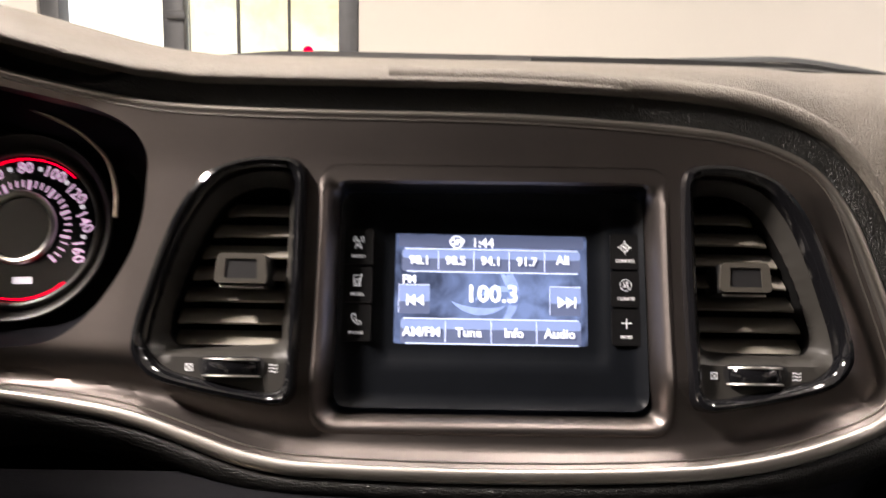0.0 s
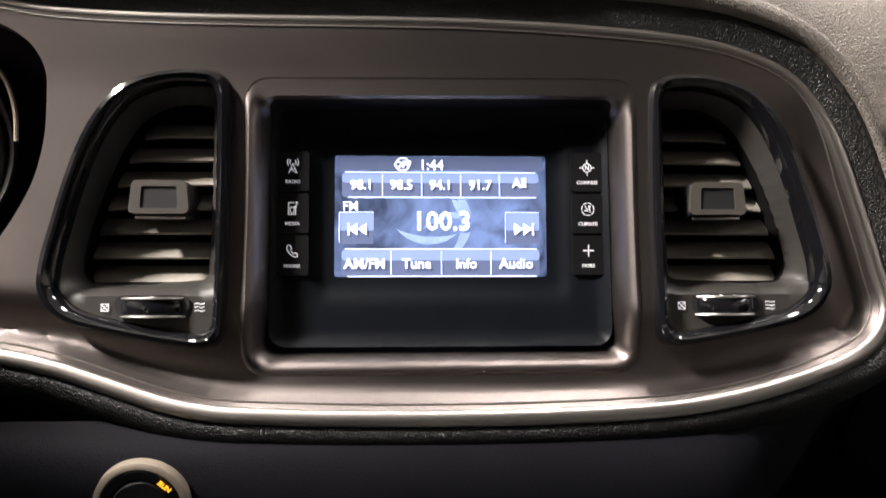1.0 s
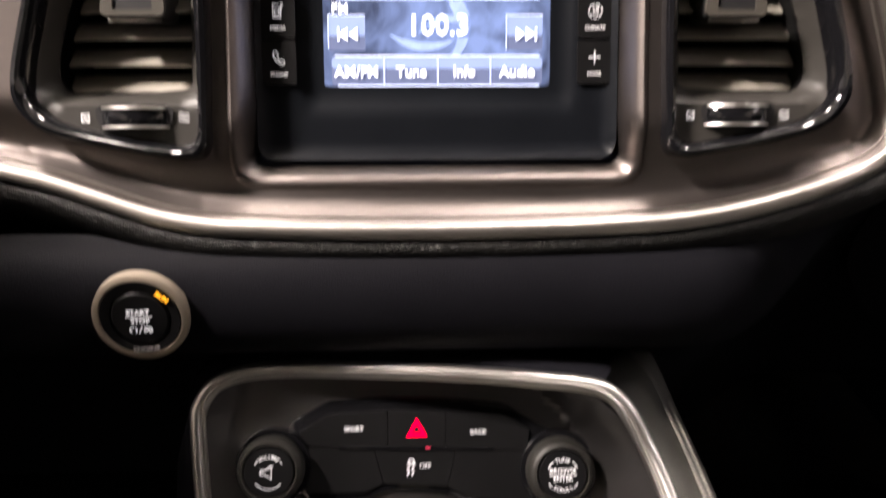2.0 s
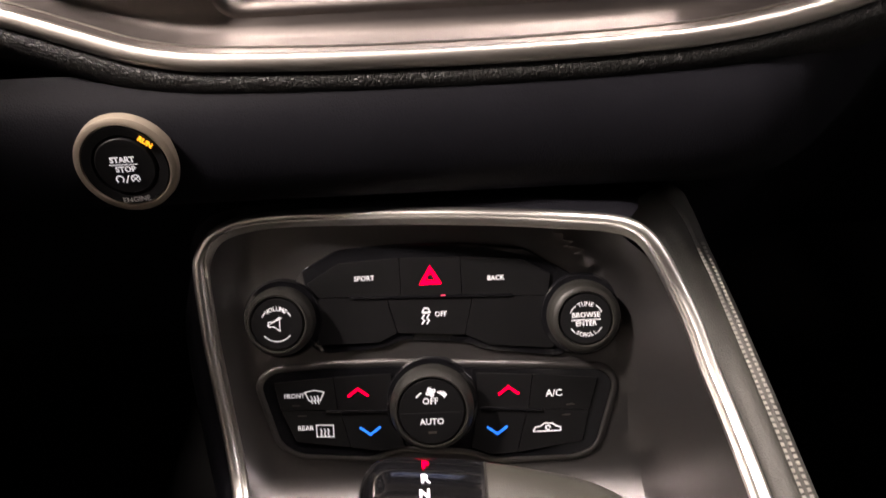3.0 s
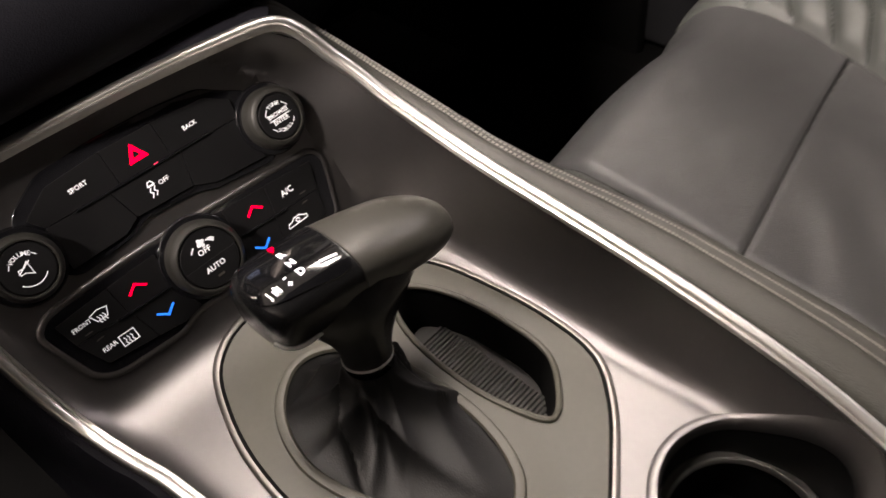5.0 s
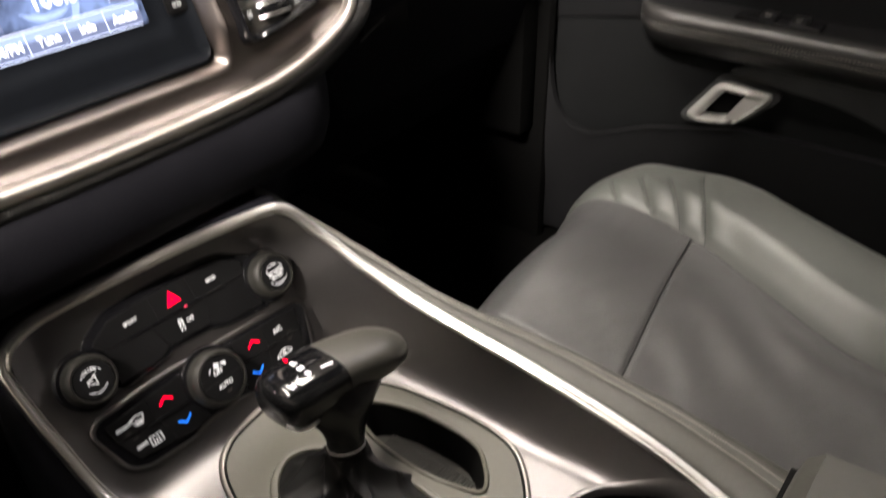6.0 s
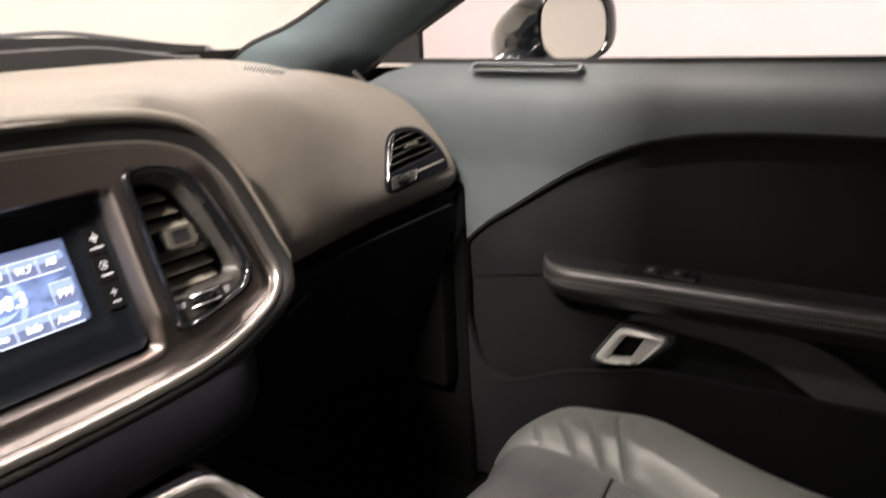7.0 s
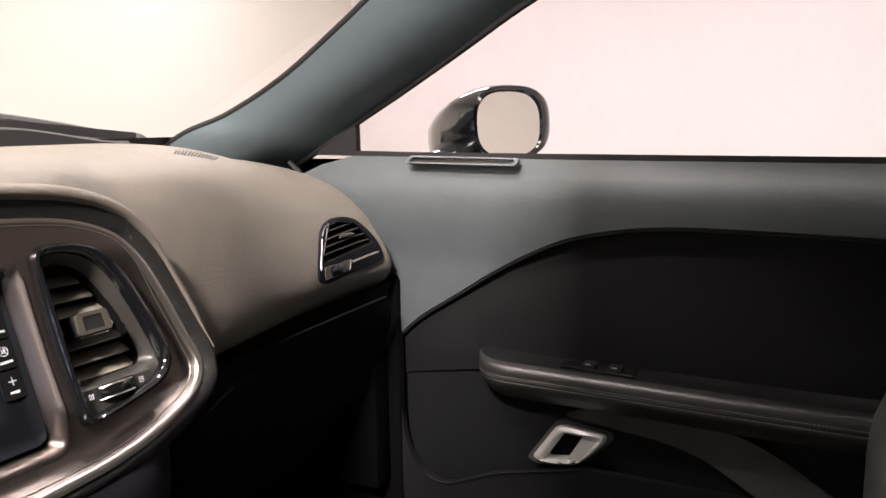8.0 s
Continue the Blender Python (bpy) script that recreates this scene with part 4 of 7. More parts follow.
for i in range(1, 11):
    a = 121 - 14.2 * i
    if i % 2:
        p = Matrix.Identity(4)
        part("mid_mark", sweep([G(0.0372, a, -0.0294), G(0.0398, a, -0.0294)], [(-0.0011, 0), (0.0011, 0), (0.0011, 0.0003), (-0.0011, 0.0003)], tuple(SN)), M_LIT, cluster)
part("odometer_bar", sheet([(GC[0] - 0.002, GC[1] - 0.0345), (GC[0] + 0.0095, GC[1] - 0.0340), (GC[0] + 0.0095, GC[1] - 0.0300), (GC[0] - 0.002, GC[1] - 0.0305)], (), 0.02, lambda u, v: S(u, v, -0.0294)), M_LIT, cluster, "lit white odometer bar")
part("dial_surround", lathe(S(*GC, -0.031), SN, [(0.0488, 0.0), (0.0520, 0.0035), (0.0560, 0.0095), (0.0575, 0.0100), (0.0582, 0.0080)], 72), M_VENT, cluster, "grey sloping ring round the dial")
brow = spline([Vector(p) for p in ((-0.330, 0.1120), (-0.2922, 0.1081), (-0.2716, 0.1018), (-0.2472, 0.0909), (-0.2294, 0.0767), (-0.2233, 0.0676), (-0.2190, 0.0530), (-0.2180, 0.0380))], 6, closed=False)
part("brow", sweep([S(p.x, p.y, 0.0) for p in brow], disc_prof(0.0013, 8)), M_RING, cluster, "thin champagne trim line")

# ---- start button ----
start = thing("start_button", (-0.141, -0.066, 0.806), "round black engine start button with champagne ring", "start button")
SB = Vector((-0.1415, -0.0685, 0.8060))
SA = Vector((0.0, -1.0, 0.06)).normalized()
BX, BZ = Vector((1, 0, 0)), Vector((0, 0.06, 1.0)).normalized()
B = lambda u, v, w=0.0: SB + BX * u + BZ * v + SA * w
part("ring", lathe(SB, SA, [(0.0188, -0.002), (0.0188, 0.0026), (0.0195, 0.0034), (0.0212, 0.0034), (0.0224, 0.0026), (0.0229, -0.002)], 64), M_RING, start, "satin champagne metal ring")
part("cap", lathe(SB, SA, [(0.0, 0.0035), (0.0128, 0.0035), (0.0136, 0.0022), (0.0140, 0.0012), (0.0146, 0.0030), (0.0186, 0.0034), (0.0190, 0.002)], 64), M_BUTTON, start, "black button with a dished centre")
bmx = lambda u, v, a=0: face_matrix(B, u, v, 0.0040, a)
lettering("START", 0.0037, bmx(-0.0003, 0.0034), M_WHITE, start, "lettering", 0.0001)
part("rule", strokes([[(-0.0062, 0.0012), (0.0058, 0.0012)]], 0.0005, lambda u, v, h: B(u, v, 0.0038 + h)), M_WHITE, start)
lettering("STOP", 0.0037, bmx(0.0002, -0.0012), M_WHITE, start, "lettering", 0.0001)
part("symbol", strokes([arc(-0.0035, -0.0058, 0.0016, -45, 225, 9), [(-0.0009, -0.0074), (0.0007, -0.0040)], arc(0.0034, -0.0058, 0.0018, -20, 200, 8), [(0.0019, -0.0070), (0.0050, -0.0044)], [(0.0025, -0.0047), (0.0045, -0.0072)]], 0.0006, lambda u, v, h: B(u, v, 0.0038 + h)), M_WHITE, start)
lettering("ENGINE", 0.0036, bmx(0.0012, -0.0162, 4), M_PRINT, start, "lettering")
lettering("RUN", 0.0032, bmx(0.0118, 0.0112, -42), M_AMBER, start, "lettering", 0.00015)

# ---- centre console ----
# stations from the top of the control face to the rear of the deck: s, left edge, right edge, middle height
ROWS_C = [
    (0.000, (-0.116, -0.057, 0.757), (0.073, -0.079, 0.766), (-0.052, 0.757)),
    (0.040, (-0.1233, -0.0754, 0.7283), (0.1005, -0.095, 0.7443), (-0.067, 0.730)),
    (0.080, (-0.1205, -0.0930, 0.6990), (0.1100, -0.124, 0.7235), (-0.088, 0.696)),
    (0.120, (-0.1160, -0.1115, 0.6680), (0.1165, -0.157, 0.7090), (-0.109, 0.662)),
    (0.140, (-0.1120, -0.1265, 0.6550), (0.1190, -0.179, 0.7022), (-0.120, 0.646)),
    (0.157, (-0.108, -0.146, 0.650), (0.1205, -0.199, 0.6978), (-0.136, 0.640)),
    (0.180, (-0.101, -0.170, 0.648), (0.1220, -0.221, 0.6940), (-0.159, 0.638)),
    (0.271, (-0.089, -0.255, 0.644), (0.124, -0.292, 0.685), (-0.250, 0.638)),
    (0.371, (-0.081, -0.352, 0.642), (0.123, -0.372, 0.673), (-0.350, 0.637)),
    (0.431, (-0.079, -0.411, 0.641), (0.116, -0.424, 0.664), (-0.410, 0.636)),
    (0.491, (-0.078, -0.470, 0.640), (0.100, -0.470, 0.660), (-0.470, 0.635)),
]


def station(s):
    """Left edge, right edge and middle of the console at s, gliding from row to row."""
    n = len(ROWS_C)
    k = next((i for i in range(n - 1) if s <= ROWS_C[i + 1][0]), n - 2)
    s0, s1 = ROWS_C[k][0], ROWS_C[k + 1][0]
    t, out = (s - s0) / (s1 - s0), []
    for c in (1, 2, 3):
        p = [Vector(r[c]) for r in ROWS_C]
        slope = lambda i: (p[min(i + 1, n - 1)] - p[max(i - 1, 0)]) / (ROWS_C[min(i + 1, n - 1)][0] - ROWS_C[max(i - 1, 0)][0])
        a, d = slope(k) * (s1 - s0), slope(k + 1) * (s1 - s0)
        out.append(p[k] * (2 * t**3 - 3 * t * t + 1) + a * (t**3 - 2 * t * t + t) + p[k + 1] * (3 * t * t - 2 * t**3) + d * (t**3 - t * t))
    return out


def deck(x, s, up=0.0):
    L, R, C = station(min(max(s, 0.0), 0.491))
    cy, cz = C.x, C.y
    wall = 0.030 - 0.004 * sstep(0.14, 0.19, s) - 0.006 * sstep(0.30, 0.37, s)
    if x > R.x - wall:
        t = (x - (R.x - wall)) / wall
        y, z = lerp(cy, R.y, t), lerp(cz, R.z, t * t * 0.65 + t * 0.35)
    elif x < L.x + 0.016:
        t = (L.x + 0.016 - x) / 0.016
        y, z = lerp(cy, L.y, t), lerp(cz, L.z, t * t)
    else:
        y, z = cy, cz
    return Vector((x, y, z + up))


def flat_deck(x, y, up=0.0):
    return deck(x, 0.180 + (-0.159 - y), up)


def to_s(pts):
    return [(p[0], 0.180 + (-0.159 - p[1])) for p in pts]


PLATE = spline([(-0.020, -0.128), (0.028, -0.127), (0.064, -0.148), (0.083, -0.178), (0.0905, -0.215), (0.0930, -0.255), (0.0885, -0.287), (0.072, -0.308), (0.048, -0.326), (0.020, -0.343), (-0.010, -0.350), (-0.040, -0.335), (-0.060, -0.290), (-0.066, -0.240), (-0.064, -0.197), (-0.055, -0.163), (-0.042, -0.139)], 4)
POCKET = spline([(0.060, -0.178), (0.072, -0.200), (0.077, -0.235), (0.075, -0.268), (0.060, -0.287), (0.047, -0.294), (0.041, -0.285), (0.034, -0.252), (0.036, -0.210), (0.046, -0.182)], 4)
BOOT = spline([(-0.016, -0.170), (-0.039, -0.186), (-0.050, -0.218), (-0.045, -0.250), (-0.028, -0.290), (-0.005, -0.310), (0.014, -0.298), (0.024, -0.262), (0.020, -0.215), (0.005, -0.178)], 4)
CUP = [(0.071 + 0.0415 * math.cos(radians(9 * i)), -0.387 + 0.0425 * math.sin(radians(9 * i))) for i in range(40)]

console = thing("centre_console", (0.02, -0.25, 0.30), "dark satin metal centre console with bright chrome edge", "centre console")
left = [(station(s)[0].x, s) for s in [0.491 * i / 40 for i in range(41)]]
right = [(station(s)[1].x, s) for s in [0.491 * i / 40 for i in range(41)]]
outer = left + right[::-1]
part("panel", sheet(outer, [to_s(p.lerp(Vector((0.01, -0.24)), 0.06) for p in PLATE), to_s(CUP)], 0.005, deck, 0.004, (0, 0.4, -1)), M_DECK, console)

# chrome edge: up the left, over the top, down the right
Ls = [station(0.491 * i / 24)[0] for i in range(24, 0, -1)]
Rs = [station(0.491 * i / 24)[1] for i in range(25)]
top = [Vector(p) for p in ((-0.1249, -0.0655, 0.7449), (-0.1222, -0.0614, 0.7518), (-0.1162, -0.0577, 0.7579), (-0.1053, -0.0553, 0.7618), (-0.087, -0.0553, 0.7648), (-0.046, -0.0598, 0.7674), (0.0067, -0.0667, 0.7694), (0.0573, -0.0747, 0.7696), (0.077, -0.0786, 0.7686), (0.0866, -0.0825, 0.7648), (0.0938, -0.0874, 0.7567))]
edge_path = spline(Ls[:-2] + top + Rs[2:], 4, closed=False)
ups = []
for p in edge_path:
    ups.append((-0.25 * sstep(0.06, 0.11, p.x), -0.10 * sstep(-0.20, -0.07, p.y) - 0.03, 0.85))
band = [(0.0046, -0.003), (0.0046, 0.0004), (0.0041, 0.0011), (0.0034, 0.0011), (0.0031, 0.0002), (0.0023, 0.0002), (0.0019, 0.0014), (0.0008, 0.0021), (-0.0010, 0.0023), (-0.0026, 0.0018), (-0.0035, 0.0006), (-0.0037, -0.003)]
part("chrome_edge", sweep(edge_path, band, ups), M_CHROME, console, "broad satin chrome band with a fine inner line")

# padded flank on the passenger side with double stitching
FLANK = [(0.00, (0.134, 0.020, 0.732)), (0.02, (0.137, -0.004, 0.7265)), (0.04, (0.1395, -0.030, 0.7195)), (0.08, (0.143, -0.075, 0.712)), (0.12, (0.145, -0.125, 0.704)), (0.157, (0.1465, -0.172, 0.6965)), (0.18, (0.151, -0.203, 0.691)), (0.225, (0.1615, -0.248, 0.6845)), (0.271, (0.167, -0.293, 0.680)), (0.371, (0.170, -0.372, 0.672)), (0.431, (0.169, -0.418, 0.667)), (0.491, (0.167, -0.452, 0.663))]


def flank_edge(s):
    k = next((i for i in range(len(FLANK) - 1) if s <= FLANK[i + 1][0]), len(FLANK) - 2)
    return Vector(FLANK[k][1]).lerp(Vector(FLANK[k + 1][1]), (s - FLANK[k][0]) / (FLANK[k + 1][0] - FLANK[k][0]))


flank_prof = [(0.05, -0.006), (0.09, -0.0046), (0.16, -0.0034), (0.185, -0.0034), (0.20, -0.0046), (0.215, -0.0030), (0.26, -0.0012), (0.38, 0.0014), (0.52, 0.0026), (0.62, 0.0016), (0.665, 0.0003), (0.69, -0.0009), (0.715, 0.0003), (0.76, 0.0014), (0.86, 0.0014), (0.95, -0.0006), (1.0, -0.0030)]
pad_rows = []
for i in range(70):
    si = 0.491 * i / 69
    R, E = station(si)[1], flank_edge(si)
    if si < 0.04:
        R = edge_path[min(range(len(edge_path)), key=lambda j: (edge_path[j] - Vector((0.066, -0.078, 0.7695)).lerp(station(0.04)[1], si / 0.04)).length)]
    row = [R.lerp(E, t) + Vector((0.1 * b, 0, b - 0.002)) for t, b in flank_prof]
    pad_rows.append(row + [E + Vector((dx, 0, dz)) for dx, dz in ((0.0020, -0.010), (0.0030, -0.025), (0.0035, -0.10), (0.0035, -0.33))])
part("flank_pad", grid(pad_rows), M_FLANK, console, "grained black leather flank with double stitching")
bm = bmesh.new()
for col in (9, 13):
    for r0, r1 in zip(pad_rows[5:], pad_rows[6:]):
        for k in range(3):
            q = [r0[col].lerp(r1[col], t) + Vector((0, 0, 0.0006)) for t in ((k + 0.2) / 3, (k + 0.8) / 3)]
            bm.faces.new([bm.verts.new(p) for p in (q[0], q[1], q[1] + Vector((0.0016, 0, 0)), q[0] + Vector((0.0016, 0, 0)))])
bmesh.ops.recalc_face_normals(bm, faces=bm.faces[:])
part("stitching", bm, M_THREAD, console, "double row of grey stitches")
lf = []
for i in range(40):
    L = station(0.491 * i / 39)[0]
    lf.append([Vector((L.x - a, L.y + 0.003, L.z + c)) for a, c in ((0.003, -0.002), (0.008, -0.003), (0.014, -0.012), (0.018, -0.04), (0.020, -0.32))])
part("driver_flank", grid(lf), M_LOW, console, "matt black flank")
# shroud that joins the top of the console to the dash
sh = []
for i, p in enumerate(edge_path):
    if p.y > -0.10 and p.x < 0.080:
        sh.append([p + Vector((0, 0.001, 0.001)), p + Vector((0.006 * (1 if p.x > 0 else -1), 0.008, 0.003)), p + Vector((0.012 * (1 if p.x > 0 else -1), 0.03, -0.006)), p + Vector((0.012 * (1 if p.x > 0 else -1), 0.09, -0.03))])
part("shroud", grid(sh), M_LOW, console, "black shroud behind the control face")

# ---- control face ----
def face_block(outline, w0, w1, material, parent, name, label="", bevel=0.0006, inset=0.0005):
    o = outline
    c = sum(o, Vector((0, 0))) / len(o)
    rings = [[F(p.x, p.y, w0) for p in o], [F(p.x, p.y, w1 - bevel) for p in o], [F(p.x + (c - p).normalized().x * inset, p.y + (c - p).normalized().y * inset, w1) for p in o]]
    bm = grid(rings, close_v=True)
    bm.verts.ensure_lookup_table()
    n = len(o)
    bm.faces.new([bm.verts[2 * n + i] for i in range(n)])
    bmesh.ops.recalc_face_normals(bm, faces=bm.faces[:])
    return part(name, bm, material, parent, label)


upper = thing("audio_control_panel", F(0, 0.01), "black push-button panel with hazard switch", "button panel")
UP = rounded([(-0.0640, 0.0480), (-0.0448, 0.0582), (-0.0148, 0.0596), (0.0187, 0.0585), (0.0474, 0.0552), (0.0570, 0.0490), (0.0720, 0.0405), (0.0780, 0.0200), (0.0660, -0.0006), (0.0271, 0.0041), (0.0165, 0.0088), (-0.0147, 0.0116), (-0.0230, 0.0076), (-0.0553, 0.0057), (-0.0760, 0.0240)], 0.005)
face_block(UP, -0.002, 0.0018, M_GLOSS, upper, "surround", "piano-black surround", inset=0.0009)


def key(pts, parent, r=0.0008, w=0.0032):
    return face_block(rounded(pts, r, 3), 0.001, w, M_BUTTON, parent, "key", "", 0.0002, 0.00015)


k_sport = key([(-0.0604, 0.0418), (-0.0445, 0.0512), (-0.0142, 0.0527), (-0.0142, 0.0336), (-0.0551, 0.0347)], upper)
k_haz = key([(-0.0140, 0.0336), (-0.0140, 0.0527), (0.0160, 0.0519), (0.0160, 0.0322)], upper)
k_back = key([(0.0162, 0.0322), (0.0162, 0.0519), (0.0470, 0.0491), (0.0600, 0.0415), (0.0585, 0.0310)], upper)
key([(-0.0551, 0.0344), (-0.0214, 0.0332), (-0.0168, 0.0152), (-0.0260, 0.0108), (-0.0564, 0.0108)], upper)
k_esc = key([(-0.0211, 0.0332), (0.0212, 0.0317), (0.0167, 0.0131), (-0.0165, 0.0152)], upper)
key([(0.0214, 0.0317), (0.0581, 0.0307), (0.0605, 0.0045), (0.0285, 0.0074), (0.0169, 0.0130)], upper)
WF = 0.0034
lettering("SPORT", 0.0034, face_matrix(F, -0.0318, 0.0432, WF), M_WHITE, k_sport, "lettering", 0.00006)
lettering("BACK", 0.0033, face_matrix(F, 0.0331, 0.0407, WF), M_WHITE, k_back, "lettering", 0.00006)
lettering("OFF", 0.0035, face_matrix(F, 0.0052, 0.0238, WF), M_WHITE, k_esc, "lettering", 0.00006)
pf = lambda u, v, h: F(u, v, WF + h)
part("symbol", strokes([[(-0.0035, 0.0262), (-0.0035, 0.0248), (-0.0005, 0.0248), (-0.0005, 0.0262), (-0.0012, 0.0272), (-0.0028, 0.0272), (-0.0035, 0.0262)], [(-0.0040, 0.0252), (0.0000, 0.0252)], [(-0.0030, 0.0238), (-0.0042, 0.0222), (-0.0030, 0.0210), (-0.0042, 0.0194)], [(-0.0006, 0.0238), (-0.0018, 0.0222), (-0.0006, 0.0210), (-0.0018, 0.0194)]], 0.0007, pf), M_WHITE, k_esc)
tri = lambda s_: [(0.0009 + s_ * a, 0.0425 + s_ * c) for a, c in ((0, 1.0), (-0.95, -0.60), (0.95, -0.60))]
part("hazard_triangle", sheet(rounded(tri(0.0061), 0.0006, 2), [rounded(tri(0.0024), 0.0002, 2)], 0.01, lambda u, v: F(u, v, WF)), M_RED, k_haz, "lit red warning triangle", smooth=False)
part("marker", block((-0.0012, -0.0003, 0), (0.0012, 0.0003, 0.0004), 0, face_matrix(F, 0.0068, 0.0333, 0.0040)), M_REDGLOW, upper)
part("ledge", block((-0.0402, -0.0008, 0), (0.0402, 0.0008, 0.0016), 0.0004, face_matrix(F, 0.0007, 0.0330, 0.0026, -1.5)), M_GLOSS, upper, "gloss finger ledge")


def dial(name, u, v, r, rf, label):
    kn = thing(name, F(u, v), label, "control knob", "console knobs")
    at = F(u, v, 0)
    part("base_ring", lathe(at, FN, [(r + 0.0034, -0.002), (r + 0.0034, 0.0026), (r + 0.0024, 0.0040), (r - 0.0003, 0.0043)], 48), M_GLOSS, kn)
    part("grip", lathe(at, FN, [(r, 0.002), (r, 0.0115), (r - 0.0007, 0.0138), (r - 0.0018, 0.0154)], 144, 1, 0.014), M_GRIP, kn, "finely ribbed black grip")
    part("grip_top", lathe(at, FN, [(r - 0.0016, 0.0153), (rf + 0.0014, 0.0166), (rf + 0.0006, 0.0166), (rf + 0.0002, 0.0150)], 60), M_GRIP, kn)
    fc = part("face", lathe(at, FN, [(0, 0.0160), (rf - 0.0008, 0.0160), (rf, 0.0152)], 60), M_BUTTON, kn)
    return kn, fc


cu, cv, WK = -0.0734, 0.0248, 0.0162
fv = dial("volume_knob", cu, cv, 0.0166, 0.0130, "round black ribbed volume knob on the console")[1]
pk = lambda u, v, h: F(u, v, WK + h - 0.0001)
curved_lettering("VOLUME", 0.0030, cu, cv, WK, 0.0074, 90, 14.5, M_WHITE, fv, 0.00004)
part("symbol", strokes([[(cu - 0.0040, cv - 0.0012), (cu - 0.0040, cv + 0.0012), (cu - 0.0016, cv + 0.0012), (cu + 0.0014, cv + 0.0033), (cu + 0.0014, cv - 0.0033), (cu - 0.0016, cv - 0.0012), (cu - 0.0040, cv - 0.0012)], [(cu - 0.0044, cv - 0.0004), (cu + 0.0024, cv + 0.0030)], arc(cu, cv, 0.0084, 222, 316, 12), arc(cu, cv, 0.0078, 136, 150, 3), arc(cu, cv, 0.0078, 30, 44, 3)], 0.0005, pk), M_WHITE, fv)
cu, cv = 0.0748, 0.0206
ft = dial("tune_knob", cu, cv, 0.0174, 0.0128, "round black ribbed tuning knob on the console")[1]
curved_lettering("TUNE", 0.0029, cu, cv, WK, 0.0074, 90, 16.0, M_WHITE, ft, 0.00004)
lettering("BROWSE", 0.0034, face_matrix(F, cu, cv + 0.0019, WK), M_WHITE, ft, "lettering", 0.00005)
lettering("ENTER", 0.0034, face_matrix(F, cu, cv - 0.0022, WK), M_WHITE, ft, "lettering", 0.00005)
curved_lettering("SCROLL", 0.0027, cu, cv, WK, 0.0077, 270, 13.0, M_WHITE, ft, 0.00004, True)
part("symbol", strokes([[(cu - 0.0068, cv - 0.0003), (cu + 0.0068, cv - 0.0003)], arc(cu, cv, 0.0081, 128, 155, 4), arc(cu, cv, 0.0081, 25, 52, 4), arc(cu, cv, 0.0084, 211, 228, 4), arc(cu, cv, 0.0084, 312, 329, 4)], 0.0005, pk), M_WHITE, ft)

climate_panel = thing("climate_control_panel", F(0, -0.03), "black climate button panel with red and blue arrows", "button panel")
LO = rounded([(-0.0872, -0.0085), (-0.0803, -0.0028), (-0.0534, -0.0015), (-0.0239, -0.0015), (0.0224, -0.0042), (0.0850, -0.0080), (0.0897, -0.0146), (0.0800, -0.0463), (0.0706, -0.0508), (0.0305, -0.0512), (0.0165, -0.0460), (-0.0204, -0.0430), (-0.0323, -0.0480), (-0.0692, -0.0450), (-0.0785, -0.0391)], 0.005)
part("recess_lip", sweep([F(p.x, p.y, 0.0004) for p in offset(LO, 0.0014)], disc_prof(0.0017, 10, 0.0022), tuple(FN), closed=True), M_DECK, console, "raised metal lip round the climate buttons")
face_block(LO, -0.002, 0.0022, M_GLOSS, climate_panel, "surround", "piano-black surround")
k1 = key([(-0.0802, -0.0076), (-0.0503, -0.0060), (-0.0489, -0.0228), (-0.0776, -0.0214)], climate_panel)
k2 = key([(-0.0500, -0.0060), (-0.0210, -0.0052), (-0.0230, -0.0238), (-0.0486, -0.0228)], climate_panel)
k3 = key([(-0.0775, -0.0217), (-0.0478, -0.0234), (-0.0434, -0.0423), (-0.0706, -0.0384)], climate_panel)
k4 = key([(-0.0475, -0.0234), (-0.0230, -0.0242), (-0.0158, -0.0430), (-0.0276, -0.0449), (-0.0431, -0.0425)], climate_panel)
k5 = key([(0.0215, -0.0068), (0.0495, -0.0087), (0.0466, -0.0261), (0.0215, -0.0246)], climate_panel)
k6 = key([(0.0498, -0.0087), (0.0815, -0.0117), (0.0770, -0.0278), (0.0469, -0.0261)], climate_panel)
k7 = key([(0.0215, -0.0249), (0.0461, -0.0264), (0.0404, -0.0483), (0.0270, -0.0488), (0.0175, -0.0450)], climate_panel)
k8 = key([(0.0464, -0.0264), (0.0769, -0.0281), (0.0732, -0.0436), (0.0407, -0.0483)], climate_panel)
for u, v, a in ((-0.0394, -0.0237, -2.4), (0.0384, -0.0258, -4.2)):
    part("ledge", block((-0.0155, -0.0008, 0), (0.0155, 0.0008, 0.0016), 0.0004, face_matrix(F, u, v, 0.0026, a)), M_GLOSS, climate_panel, "gloss finger ledge")
lettering("FRONT", 0.0032, face_matrix(F, -0.0702, -0.0146, WF), M_WHITE, k1, "lettering", 0.00005)
lettering("REAR", 0.0034, face_matrix(F, -0.0655, -0.0314, WF), M_WHITE, k3, "lettering", 0.00005)
lettering("A/C", 0.0050, face_matrix(F, 0.0598, -0.0187, WF), M_WHITE, k6, "lettering", 0.00006)
wav = lambda x, y: [(x, y), (x + 0.0006, y - 0.0012), (x, y - 0.0024), (x + 0.0006, y - 0.0036)]
